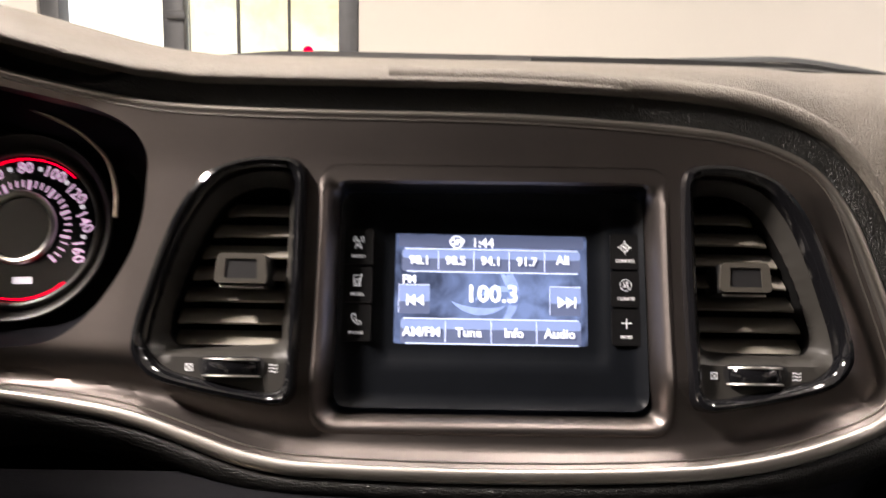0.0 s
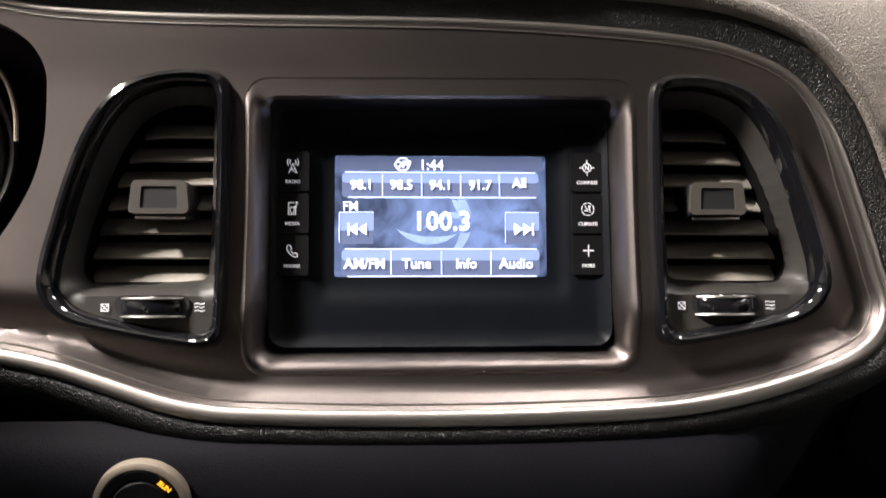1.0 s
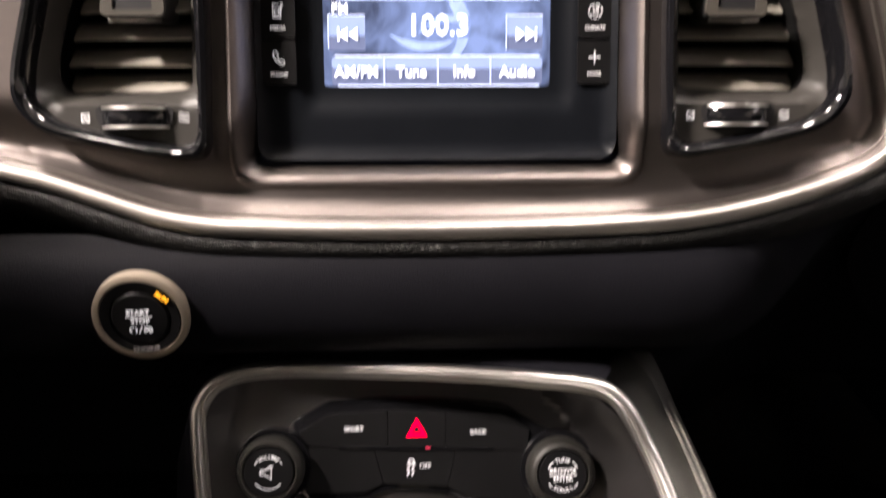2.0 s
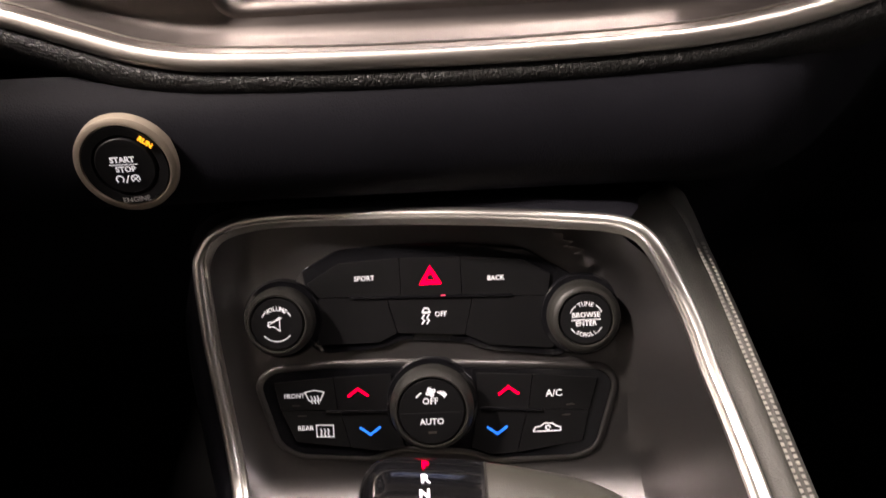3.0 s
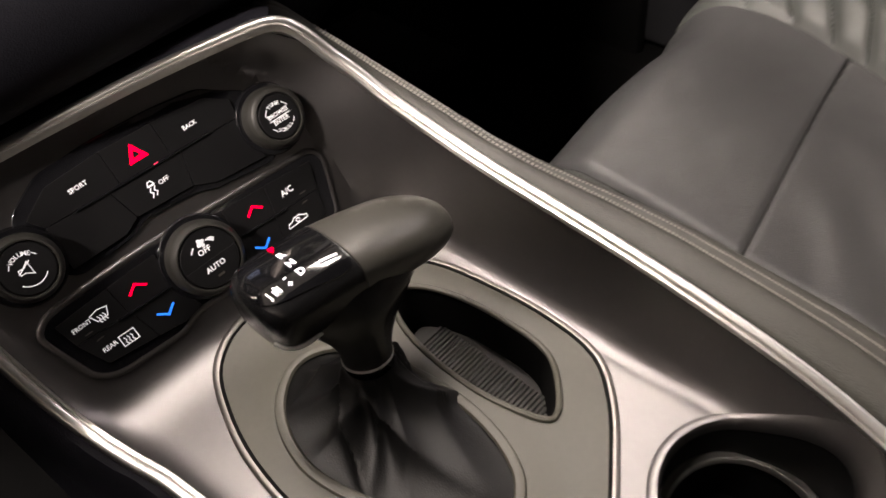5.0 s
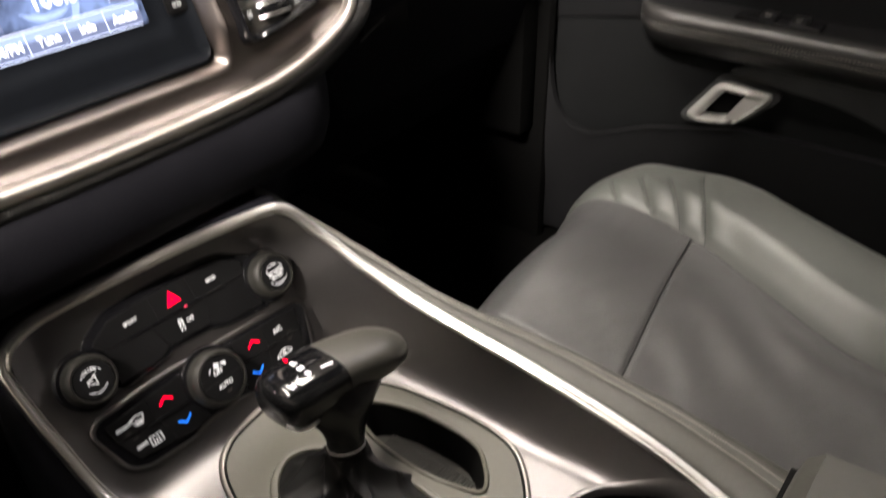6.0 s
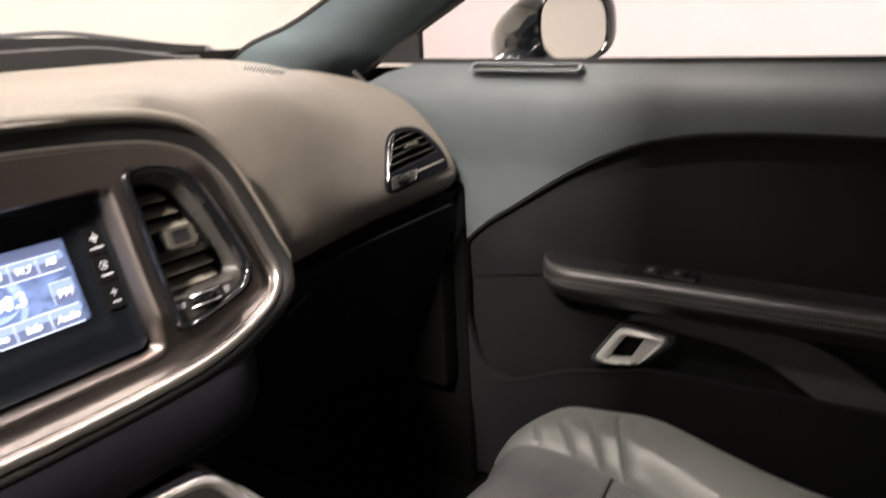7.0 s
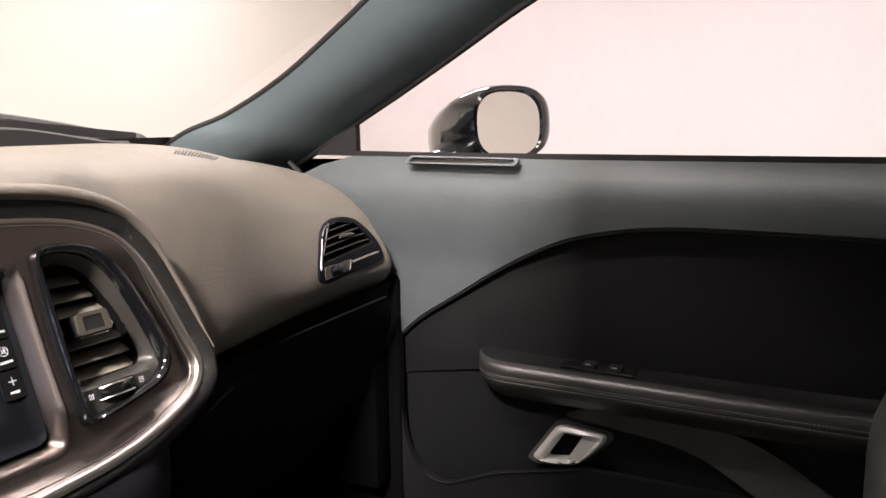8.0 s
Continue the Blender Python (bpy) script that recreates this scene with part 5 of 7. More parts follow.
part("symbol", strokes([[(-0.0648, -0.0128), (-0.0600, -0.0118), (-0.0552, -0.0130), (-0.0572, -0.0172), (-0.0628, -0.0172), (-0.0648, -0.0128)], wav(-0.0618, -0.0150), wav(-0.0602, -0.0150), wav(-0.0586, -0.0150)], 0.0006, pf), M_WHITE, k1)
part("symbol", strokes([[(-0.0600, -0.0298), (-0.0515, -0.0302), (-0.0515, -0.0362), (-0.0600, -0.0358), (-0.0600, -0.0298)], wav(-0.0580, -0.0320), wav(-0.0562, -0.0320), wav(-0.0544, -0.0320)], 0.0006, pf), M_WHITE, k3)
part("symbol", strokes([[(0.0490, -0.0372), (0.0500, -0.0356), (0.0525, -0.0352), (0.0545, -0.0338), (0.0585, -0.0340), (0.0605, -0.0354), (0.0625, -0.0360), (0.0625, -0.0378), (0.0490, -0.0378), (0.0490, -0.0372)], arc(0.0562, -0.0360, 0.0011, 0, 300, 8)], 0.0007, pf), M_WHITE, k8)
chev = lambda u, v, d: [[(u - 0.0047, v - 0.0020 * d), (u, v + 0.0014 * d), (u + 0.0047, v - 0.0020 * d)]]
part("warmer_arrow", strokes(chev(-0.0382, -0.0136, 1), 0.0012, pf), M_RED, k2, "lit red up arrow")
part("cooler_arrow", strokes(chev(-0.0330, -0.0344, -1), 0.0012, pf), M_BLUE, k4, "lit blue down arrow")
part("warmer_arrow", strokes(chev(0.0372, -0.0158, 1), 0.0012, pf), M_RED, k5, "lit red up arrow")
part("cooler_arrow", strokes(chev(0.0308, -0.0368, -1), 0.0012, pf), M_BLUE, k7, "lit blue down arrow")
for u, v in ((-0.0693, -0.0196), (-0.0667, -0.0250), (0.0681, -0.0247), (0.0659, -0.0300)):
    part("indicator", block((-0.0022, -0.0003, 0), (0.0018, 0.0003, 0.0003), 0, face_matrix(F, u, v, WF - 0.0004)), M_CAP, climate_panel)

cu, cv = -0.0012, -0.0214
kf, ff = dial("fan_knob", cu, cv, 0.0205, 0.0165, "large round black ribbed fan knob with automatic button")
lettering("OFF", 0.0044, face_matrix(F, cu - 0.0004, cv + 0.0050, WK), M_WHITE, ff, "lettering", 0.00007)
part("symbol", strokes([arc(cu, cv + 0.0096, 0.0006, 0, 360, 6)] + [arc(cu + 0.0015 * math.cos(a), cv + 0.0096 + 0.0015 * math.sin(a), 0.0007, 0, 360, 6) for a in (0.4, 1.97, 3.54, 5.11)] + [arc(cu, cv + 0.0016, 0.0091, 122, 140, 4), arc(cu, cv + 0.0016, 0.0086, 40, 66, 4), arc(cu, cv + 0.0016, 0.0094, 42, 60, 4), arc(cu, cv + 0.0016, 0.0100, 42, 52, 4)], 0.0008, pk), M_WHITE, ff)
auto = face_block([Vector(p) for p in arc(cu, cv - 0.0006, 0.0154, 180, 360, 30)], 0.0150, 0.0166, M_BUTTON, kf, "auto_key", "", 0.0003, 0.0003)
lettering("AUTO", 0.0042, face_matrix(F, cu, cv - 0.0050, WK + 0.0006), M_WHITE, auto, "lettering", 0.00007)
part("indicator", strokes([[(cu - 0.0014, cv - 0.0102), (cu + 0.0014, cv - 0.0102)]], 0.0012, lambda u, v, h: F(u, v, 0.0167 + h)), M_CAP, auto)

# ---- shifter ----
shifter = thing("gear_shifter", (-0.015, -0.235, 0.64), "automatic gear shifter with leather boot on a grey plate", "gear shifter")
ZP = 0.0030
plate_rows = sheet(PLATE, [POCKET, BOOT], 0.006, lambda x, y: flat_deck(x, y, ZP + 0.0015 * sstep(0.02, 0.0, min((Vector((x, y)) - q).length for q in BOOT))), 0.005, (0, 0, -1))
part("plate", plate_rows, M_PLATE, shifter, "grey-beige moulded plate")
part("plate_trim", sweep([flat_deck(*p.lerp(Vector((0.01, -0.24)), -0.022), 0.0022) for p in PLATE], disc_prof(0.0014, 8, 0.0026), (0, 0, 1), closed=True), M_LIP, shifter, "satin metal lip round the plate")
part("plate_gap", sweep([flat_deck(*p.lerp(Vector((0.01, -0.24)), -0.003), 0.0020) for p in PLATE], disc_prof(0.0017, 6), (0, 0, 1), closed=True), M_DARK, shifter)
pk_rows = [[flat_deck(p.x, p.y, ZP) for p in POCKET], [flat_deck(*p.lerp(Vector((0.056, -0.236)), 0.06), ZP - 0.006) for p in POCKET], [flat_deck(*p.lerp(Vector((0.056, -0.236)), 0.16), ZP - 0.036) for p in POCKET]]
part("pocket", grid(pk_rows, close_v=True), M_DARK, shifter, "deep oval pocket")
part("pocket_lip", sweep([flat_deck(p.x, p.y, ZP + 0.0006) for p in POCKET], disc_prof(0.0018, 8), (0, 0, 1), closed=True), M_PLATE, shifter)
mat_o = [p.lerp(Vector((0.056, -0.236)), 0.15) for p in POCKET]
mat_f = part("pocket_mat", sheet(mat_o, (), 0.006, lambda x, y: flat_deck(x, y, ZP - 0.030)), M_RUBBER, shifter, "ribbed rubber mat")
for i in range(34):
    y = -0.196 - 0.0027 * i
    part("rib", block((0.038, y - 0.0009, 0.6105), (0.068, y + 0.0009, 0.6122), 0.0004), M_RUBBER, mat_f)

# boot: folded leather from the base ring up to the collar
COL = Vector((0.001, -0.217, 0.676))
base_c = Vector((-0.014, -0.240, 0.0))
boot_rows = []
bl = resample(BOOT, 0.0024)
for j in range(29):
    t = j / 28
    row = []
    for i in range(len(bl)):
        p = bl[i]
        a = math.atan2(p.y - base_c.y, p.x - base_c.x)
        edge = flat_deck(p.x, p.y, ZP)
        topp = COL + Vector((0.0124 * math.cos(a), 0.0128 * math.sin(a), -0.003))
        k = 1 - (1 - t) ** 2.3
        q = Vector((lerp(edge.x, topp.x, k), lerp(edge.y, topp.y, k), lerp(edge.z, topp.z, t**1.25)))
        w1 = 2.5 * a + 2.6 * t + 0.5 * math.sin(4 * t + a) + 0.6
        w2 = 4.5 * a - 3.4 * t + 0.8 * math.sin(3 * a)
        fold = (0.55 - abs(math.sin(w1)) ** 0.85) * 1.0 + (0.5 - abs(math.sin(w2)) ** 0.9) * 0.40
        amp = 0.0105 * math.sin(math.pi * min(1, t**0.8 * 1.01)) ** 0.8 * lerp(1.0, 0.55, t)
        dirn = Vector((math.cos(a), math.sin(a), 0.25))
        q += dirn * (fold * amp + 0.004 * math.sin(math.pi * t))
        row.append(q)
    boot_rows.append(row)
part("boot", grid(boot_rows, close_v=True), M_BOOT, shifter, "wrinkled black leather boot")
for off in (0.10, 0.15):
    part("boot_seam", sweep([boot_rows[j][int(len(bl) * 0.80)] * (1) + Vector((off * 0.02, 0, 0.0006)) for j in range(0, 20)], disc_prof(0.0006, 6)), M_SEAM, shifter, "stitched boot seam")
part("boot_ring", sweep([flat_deck(p.x, p.y, ZP + 0.0016) for p in BOOT], disc_prof(0.0022, 8, 0.003), (0, 0, 1), closed=True), M_PLATE, shifter)

ax = (COL - Vector((-0.004, -0.226, 0.640))).normalized()
part("collar", lathe(COL, ax, [(0.0118, -0.0012), (0.0127, -0.0009), (0.0130, 0.0), (0.0127, 0.0007), (0.0118, 0.0010)], 40), M_SATIN, shifter, "thin metal collar")
neck = []
for x, y, z, rx, ry in ((0.001, -0.217, 0.676, 0.0122, 0.0124), (0.002, -0.2158, 0.686, 0.0136, 0.0130), (0.004, -0.2136, 0.696, 0.0185, 0.0142), (0.007, -0.2112, 0.704, 0.0262, 0.0158), (0.010, -0.2086, 0.711, 0.0342, 0.0172), (0.011, -0.2060, 0.718, 0.0395, 0.0182), (0.011, -0.2045, 0.724, 0.0410, 0.0182)):
    neck.append([Vector((x + rx * math.cos(2 * math.pi * i / 40), y + ry * math.sin(2 * math.pi * i / 40), z - 0.10 * rx * math.cos(2 * math.pi * i / 40))) for i in range(40)])
part("neck", grid(spline_rows(neck, 3), close_v=True, cap=True), M_NECK, shifter, "satin black flared neck of the lever")


def head_section(t):
    """x, middle and half sizes of the lever's head, t from the driver's end (0) to the passenger's (1)."""
    x = lerp(-0.0385, 0.0725, t)
    yc, zc = lerp(-0.1995, -0.2035, t), lerp(0.7285, 0.7085, t**1.3) + 0.003 * math.sin(math.pi * t)
    near, reach, q = (t, 0.15, 3.0) if t < 0.5 else (1 - t, 0.32, 2.2)
    end = (max(0.0, 1 - (1 - near / reach) ** q)) ** (1 / q) if near < reach else 1.0
    return x, yc, zc, lerp(0.0208, 0.0218, t) * max(end, 0.06), lerp(0.0165, 0.0158, t) * max(end, 0.06), lerp(0.66, 1.0, sstep(0.35, 0.9, t))


def head_point(t, a, out=0.0):
    x, yc, zc, ry, rz, e = head_section(t)
    c, s_ = math.cos(a), math.sin(a)
    return Vector((x, yc + (ry + out) * math.copysign(abs(c) ** e, c), zc + (rz + out) * math.copysign(abs(s_) ** e, s_)))


def head_ring(t, out=0.0):
    return [head_point(t, 2 * math.pi * i / 48, out) for i in range(48)]


def head_top(x, y):
    """Height of the top of the head over x, y."""
    _, yc, zc, ry, rz, e = head_section((x + 0.0385) / 0.111)
    return zc + rz * max(0.0, 1 - min(1.0, abs(y - yc) / ry) ** (2 / e)) ** (e / 2)


part("head", grid([head_ring(0.425 + 0.575 * (i / 24)) for i in range(25)], close_v=True, cap=True), M_KNOB, shifter, "dark grey leather-wrapped handle")
part("head_cap", grid([head_ring(0.415 * (i / 22) ** 1.4) for i in range(23)], close_v=True, cap=True), M_NECK, shifter, "satin black end of the handle")
top_o = rounded([(-0.0355, -0.2010), (-0.0325, -0.1880), (-0.0240, -0.1835), (0.0062, -0.1840), (0.0062, -0.2185), (-0.0020, -0.2192), (-0.0290, -0.2145), (-0.0345, -0.2095)], 0.005)
part("gear_display", sheet(top_o, (), 0.002, lambda x, y: Vector((x, y, head_top(x, y) + 0.0007)), 0.0012, (0, 0, -1)), M_GLOSS, shifter, "gloss black gear display with lit letters")
part("head_line", sweep(head_ring(0.420, -0.0002), disc_prof(0.0005, 6), (1, 0, 0), closed=True), M_VENT, shifter)


def gear_letter(c, size, x, y, material, turn=4):
    """A lit letter lying on the curved display."""
    h = 0.0015
    ux = Vector((2 * h, 0, head_top(x + h, y) - head_top(x - h, y))).normalized()
    uy = Vector((0, 2 * h, head_top(x, y + h) - head_top(x, y - h))).normalized()
    uz = ux.cross(uy).normalized()
    uy = uz.cross(ux)
    o = Vector((x, y, head_top(x, y) + 0.0012))
    m = Matrix(((ux.x, uy.x, uz.x, o.x), (ux.y, uy.y, uz.y, o.y), (ux.z, uy.z, uz.z, o.z), (0, 0, 0, 1)))
    return lettering(c, size, m @ pose(0, 0, 0, 0, 0, turn), material, shifter, "gear_letter", 0.00022)


for i, c in enumerate("PRND"):
    gear_letter(c, 0.0050, -0.0135, -0.1893 - 0.0065 * i, M_RED if c == "P" else M_LIT)
gear_letter("M", 0.0044, -0.0268, -0.2102, M_LIT)
gear_letter("+", 0.0040, -0.0206, -0.2110, M_LIT)
gear_letter("-", 0.0046, -0.0207, -0.2068, M_LIT)
slot = [Vector((x, -0.2100 - 0.17 * (x + 0.005), head_top(x, -0.2100 - 0.17 * (x + 0.005)) + 0.0011)) for x in (-0.0048, -0.0020, 0.0010, 0.0035)]
part("slot_mark", sweep(slot, [(-0.0007, 0), (0.0007, 0), (0.0007, 0.0003), (-0.0007, 0.0003)]), M_LIT, shifter)
part("under_trim", sweep([head_point(lerp(0.012, 0.30, i / 14), math.radians(lerp(206, 236, i / 14)), 0.0006) for i in range(15)], disc_prof(0.0011, 8)), M_SATIN, shifter, "curved metal trim under the handle")

# ---- cup holder ----
cup = thing("cup_holder", (0.071, -0.387, 0.56), "round black cup holder with a metal rim", "cup holder")
cc = Vector((0.071, -0.387, 0.6375))
cup_at = lambda k, up: [flat_deck(0.071 + (x - 0.071) * k, -0.387 + (y + 0.387) * k, up) for x, y in CUP]
part("well", grid([cup_at(1.0, 0.0), cup_at(0.97, -0.008), [Vector((p.x, p.y, 0.600)) for p in cup_at(0.94, 0)], [Vector((p.x, p.y, 0.568)) for p in cup_at(0.92, 0)], [Vector((p.x, p.y, 0.567)) for p in cup_at(0.02, 0)]], close_v=True), M_DARK, cup)
part("rim", grid([cup_at(0.965, -0.004), cup_at(0.975, 0.0004), cup_at(1.01, 0.0024), cup_at(1.06, 0.0026), cup_at(1.11, 0.0014), cup_at(1.13, -0.0012)], close_v=True), M_DECK, cup, "rounded metal rim")
part("inner_ring", lathe(cc, (0, 0, 1), [(0.0405, -0.026), (0.0365, -0.0255), (0.0355, -0.027), (0.0355, -0.030), (0.0405, -0.032)], 56), M_CHROME, cup, "thin bright inner ring")

# armrest lid behind the cup holder
arm = thing("armrest_lid", (0.03, -0.58, 0.64), "grained black leather armrest lid of the console", "armrest")
ar = []
for y, zc, h in ((-0.454, 0.676, 0.4), (-0.457, 0.689, 0.8), (-0.466, 0.698, 1.0), (-0.52, 0.702, 1.0), (-0.62, 0.702, 1.0), (-0.74, 0.700, 1.0)):
    ar.append([Vector((0.035 + a * lerp(0.94, 1, h), y, zc + c)) for a, c in ((-0.118, -0.10), (-0.118, -0.02), (-0.112, -0.008), (-0.09, 0.0), (-0.03, 0.004), (0.05, 0.004), (0.10, 0.0), (0.127, -0.006), (0.134, -0.018), (0.134, -0.10))])
part("lid", grid(ar), M_FLANK, arm)
part("front_gap", block((-0.08, -0.4545, 0.60), (0.167, -0.4500, 0.664), 0.001), M_DARK, arm)

# ---- passenger seat ----
SX = 0.386


FLUTES = ((-0.160, 0.62, 0.034), (-0.200, 0.70, 0.056), (-0.236, 0.66, 0.072), (-0.270, 0.56, 0.098))


def seam_d(y):
    """Half width of the insert on the door side: widest near the front, narrow behind."""
    keys = ((-0.60, 0.045), (-0.45, 0.052), (-0.40, 0.066), (-0.34, 0.090), (-0.27, 0.115), (-0.19, 0.132), (-0.14, 0.130), (-0.09, 0.126))
    k = next((n for n in range(len(keys) - 2) if y <= keys[n + 1][0]), len(keys) - 2)
    t = min(max((y - keys[k][0]) / (keys[k + 1][0] - keys[k][0]), 0.0), 1.0)
    m = lambda n: (keys[min(n + 1, 7)][1] - keys[max(n - 1, 0)][1]) / (keys[min(n + 1, 7)][0] - keys[max(n - 1, 0)][0])
    h = keys[k + 1][0] - keys[k][0]
    return keys[k][1] * (2 * t**3 - 3 * t * t + 1) + m(k) * h * (t**3 - 2 * t * t + t) + keys[k + 1][1] * (3 * t * t - 2 * t**3) + m(k + 1) * h * (t**3 - t * t)


def cushion(x, y):
    """Height of the cushion top."""
    d = abs(x - SX)
    s = 0.135 if x < SX else seam_d(y)
    z = 0.566 + 0.045 * sstep(-0.45, -0.13, y) * 0.55 + 0.006
    z -= 0.018 * sstep(-0.35, -0.60, y)
    bol = sstep(s - 0.004, s + 0.040, d)
    z += (0.025 - 0.027 * sstep(-0.30, -0.12, y)) * bol + 0.0065 * math.cos(math.pi * min(1.0, d / s)) * (1 - bol)
    z -= (0.10 * sstep(0.215, 0.300, d) ** 1.5) if x < SX else 0.13 * sstep(lerp(0.165, 0.222, sstep(-0.46, -0.20, y)), 0.300, d) ** 1.4
    f = max(0.0, (y + 0.170 - 0.012 * sstep(0.05, 0.18, x - SX)) / 0.075)
    z -= 0.075 * min(1.0, f) ** 2.4
    z -= math.exp(-(((d - s) / 0.0040) ** 2)) * 0.0070
    z -= math.exp(-(((y + 0.272 - 0.15 * (x - SX)) / 0.0020) ** 2)) * 0.0028 * (1 - bol) * sstep(s + 0.001, s - 0.005, d)
    if x > SX and d > s:
        for yk, sl, ln in FLUTES:
            e = d - seam_d(yk)
            k = sstep(ln + 0.012, ln - 0.012, e) * sstep(-0.002, 0.006, e)
            off = y - yk - sl * e
            z -= k * (0.0042 * math.exp(-((off / 0.0028) ** 2)) - 0.0020 * math.exp(-(((off + 0.014) / 0.010) ** 2)))
    worn = (1 - bol) * sstep(-0.27, -0.36, y)
    along, across = 0.51 * x + 0.86 * y, 0.86 * x - 0.51 * y
    wob = noise.noise(Vector((along * 9, across * 4, 4.1)))
    z += worn * (0.0015 * math.sin(across * 105 + 3.0 * wob) * (0.6 + 0.6 * noise.noise(Vector((along * 7, across * 9, 2.2)))) + 0.0040 * noise.noise(Vector((across * 16, along * 5, 7.7))))
    z += 0.0007 * (1 - bol) * noise.noise(Vector((x * 34 + y * 18, y * 60 - x * 10, 6.3)))
    z += 0.0012 * noise.noise(Vector((x * 9, y * 9, 0.3))) + 0.0006 * noise.noise(Vector((x * 22 + y * 16, y * 7, 1.7)))
    return z


seat = thing("passenger_seat", (SX, -0.42, 0.28), "dark grey leather front passenger seat with seams and fluted bolster", "car seat")
nx, ny = 176, 230
xs = [lerp(SX - 0.295, SX + 0.295, i / nx) for i in range(nx + 1)]
ys = [lerp(-0.098, -0.66, j / ny) for j in range(ny + 1)]


def on_top(x, y):
    d = (x - SX) / 0.295
    yy = y - (0.050 if d < 0 else 0.080) * abs(d) ** (2.6 if d < 0 else 4.4) * sstep(-0.34, -0.10, y)
    yy += 0.020 * sstep(0.15, 0.60, d) * sstep(-0.24, -0.11, y)
    return Vector((x, yy, cushion(x, y)))


def cpt(x, y):
    d, s = x - SX, seam_d(y)
    if d > 0:
        d = d * s / 0.135 if d < 0.135 else s + (d - 0.135) * (0.295 - s) / 0.160
    return on_top(SX + d, y)


split = [i for i, x in enumerate(xs)]
iL, iR = min(split, key=lambda i: abs(xs[i] - SX + 0.135)), min(split, key=lambda i: abs(xs[i] - SX - 0.135))
for nm, a, c, mt, lb in (("bolster", 0, iL, M_SEAT, ""), ("insert", iL, iR, M_SEATIN, "smoother grey leather seat insert"), ("bolster", iR, nx, M_SEAT, "leather bolster with fluted front")):
    part(nm, grid([[cpt(xs[i], y) for y in ys] for i in range(a, c + 1)]), mt, seat, lb)
for sgn in (-1, 1):
    part("seam", sweep([cpt(SX + sgn * 0.135, y) + Vector((0, 0, 0.0010)) for y in ys[::2]], disc_prof(0.0011, 6)), M_SEAM, seat)
for yk, sl, ln in FLUTES:
    part("flute_seam", sweep([on_top(SX + seam_d(yk) + e, yk + sl * e) + Vector((0, 0, 0.0006)) for e in [lerp(0.004, ln, i / 16) for i in range(17)]], disc_prof(0.0007, 6)), M_SEAM, seat)
part("cross_seam", sweep([cpt(x, -0.272 + 0.15 * (x - SX)) + Vector((0, 0, 0.0012)) for x in xs[iL : iR + 1 : 2]], disc_prof(0.0009, 6)), M_SEAM, seat, "dark sewn cross seam")
lp = [cpt(x, ys[0]) for x in xs[::5]] + [cpt(xs[-1], y) for y in ys[5::5]]
lp = [cpt(xs[0], y) for y in ys[::-5]] + lp[1:]
part("skirt", grid([lp, [p + Vector((0, -0.01, -0.05)) for p in lp], [Vector((lerp(p.x, SX, 0.1), p.y - 0.05, 0.34)) for p in lp]]), M_LOW, seat)
back = []
for z, y0, hw in ((0.60, -0.575, 0.27), (0.68, -0.545, 0.285), (0.76, -0.545, 0.29), (0.88, -0.585, 0.285), (1.0, -0.635, 0.27), (1.10, -0.68, 0.22), (1.16, -0.715, 0.15)):
    back.append([Vector((SX + hw * math.sin(a), y0 - 0.09 + 0.09 * (0.55 + 0.45 * abs(math.sin(a)) ** 1.5) * (1 if abs(a) < 1.2 else math.cos(a - math.copysign(1.2, a))), z)) for a in [lerp(-1.57, 1.57, i / 28) for i in range(29)]])
part("backrest", grid(back), M_SEAT, seat, "leather backrest bolster")

# ---- passenger door ----
door = thing("passenger_door", (0.74, -0.45, 0.35), "closed car door with padded top, armrest and silver pull", "car door")
INS = [(0.150, 0.700), (0.060, 0.780), (0.025, 0.811), (-0.029, 0.846), (-0.115, 0.900), (-0.194, 0.937), (-0.267, 0.954), (-0.330, 0.960), (-0.399, 0.961), (-0.551, 0.959), (-0.80, 0.950), (-1.05, 0.940)]
ins = spline([Vector(p) for p in INS], 5, closed=False)


def door_x(y, z):
    x = 0.700
    x += 0.022 * sstep(0.985, 1.040, z) ** 1.5
    x -= 0.008 * math.sin(math.pi * min(1, max(0, (z - 0.90) / 0.13)))
    return x


upper_o = [Vector((0.235, 1.010)), Vector((0.200, 1.027)), Vector((0.147, 1.040)), Vector((0.05, 1.039)), Vector((-0.2, 1.037)), Vector((-0.6, 1.036)), Vector((-1.05, 1.036))]
part("upper_trim", sheet([p for p in upper_o] + [p for p in ins[::-1]] + [Vector((0.20, 0.74)), Vector((0.235, 0.9))], (), 0.014, lambda y, z: Vector((door_x(y, z), y, z)), 0.012, (1, 0, 0)), M_DOORUP, door, "grey grained padded door top")
ins_o = [p + Vector((0.004, -0.006)) for p in ins] + [Vector((-1.05, 0.74)), Vector((-0.06, 0.74)), Vector((0.05, 0.72)), Vector((0.14, 0.69))]
part("insert", sheet(ins_o, (), 0.016, lambda y, z: Vector((0.716 - 0.006 * sstep(0.93, 0.80, z) * sstep(0.70, 0.78, z), y, z))), M_DOORIN, door, "black soft door insert")
part("insert_piping", sweep([Vector((door_x(p.x, p.y) + 0.004, p.x, p.y - 0.003)) for p in ins], disc_prof(0.0022, 8)), M_RUBBERSEAL, door, "dark piping line")
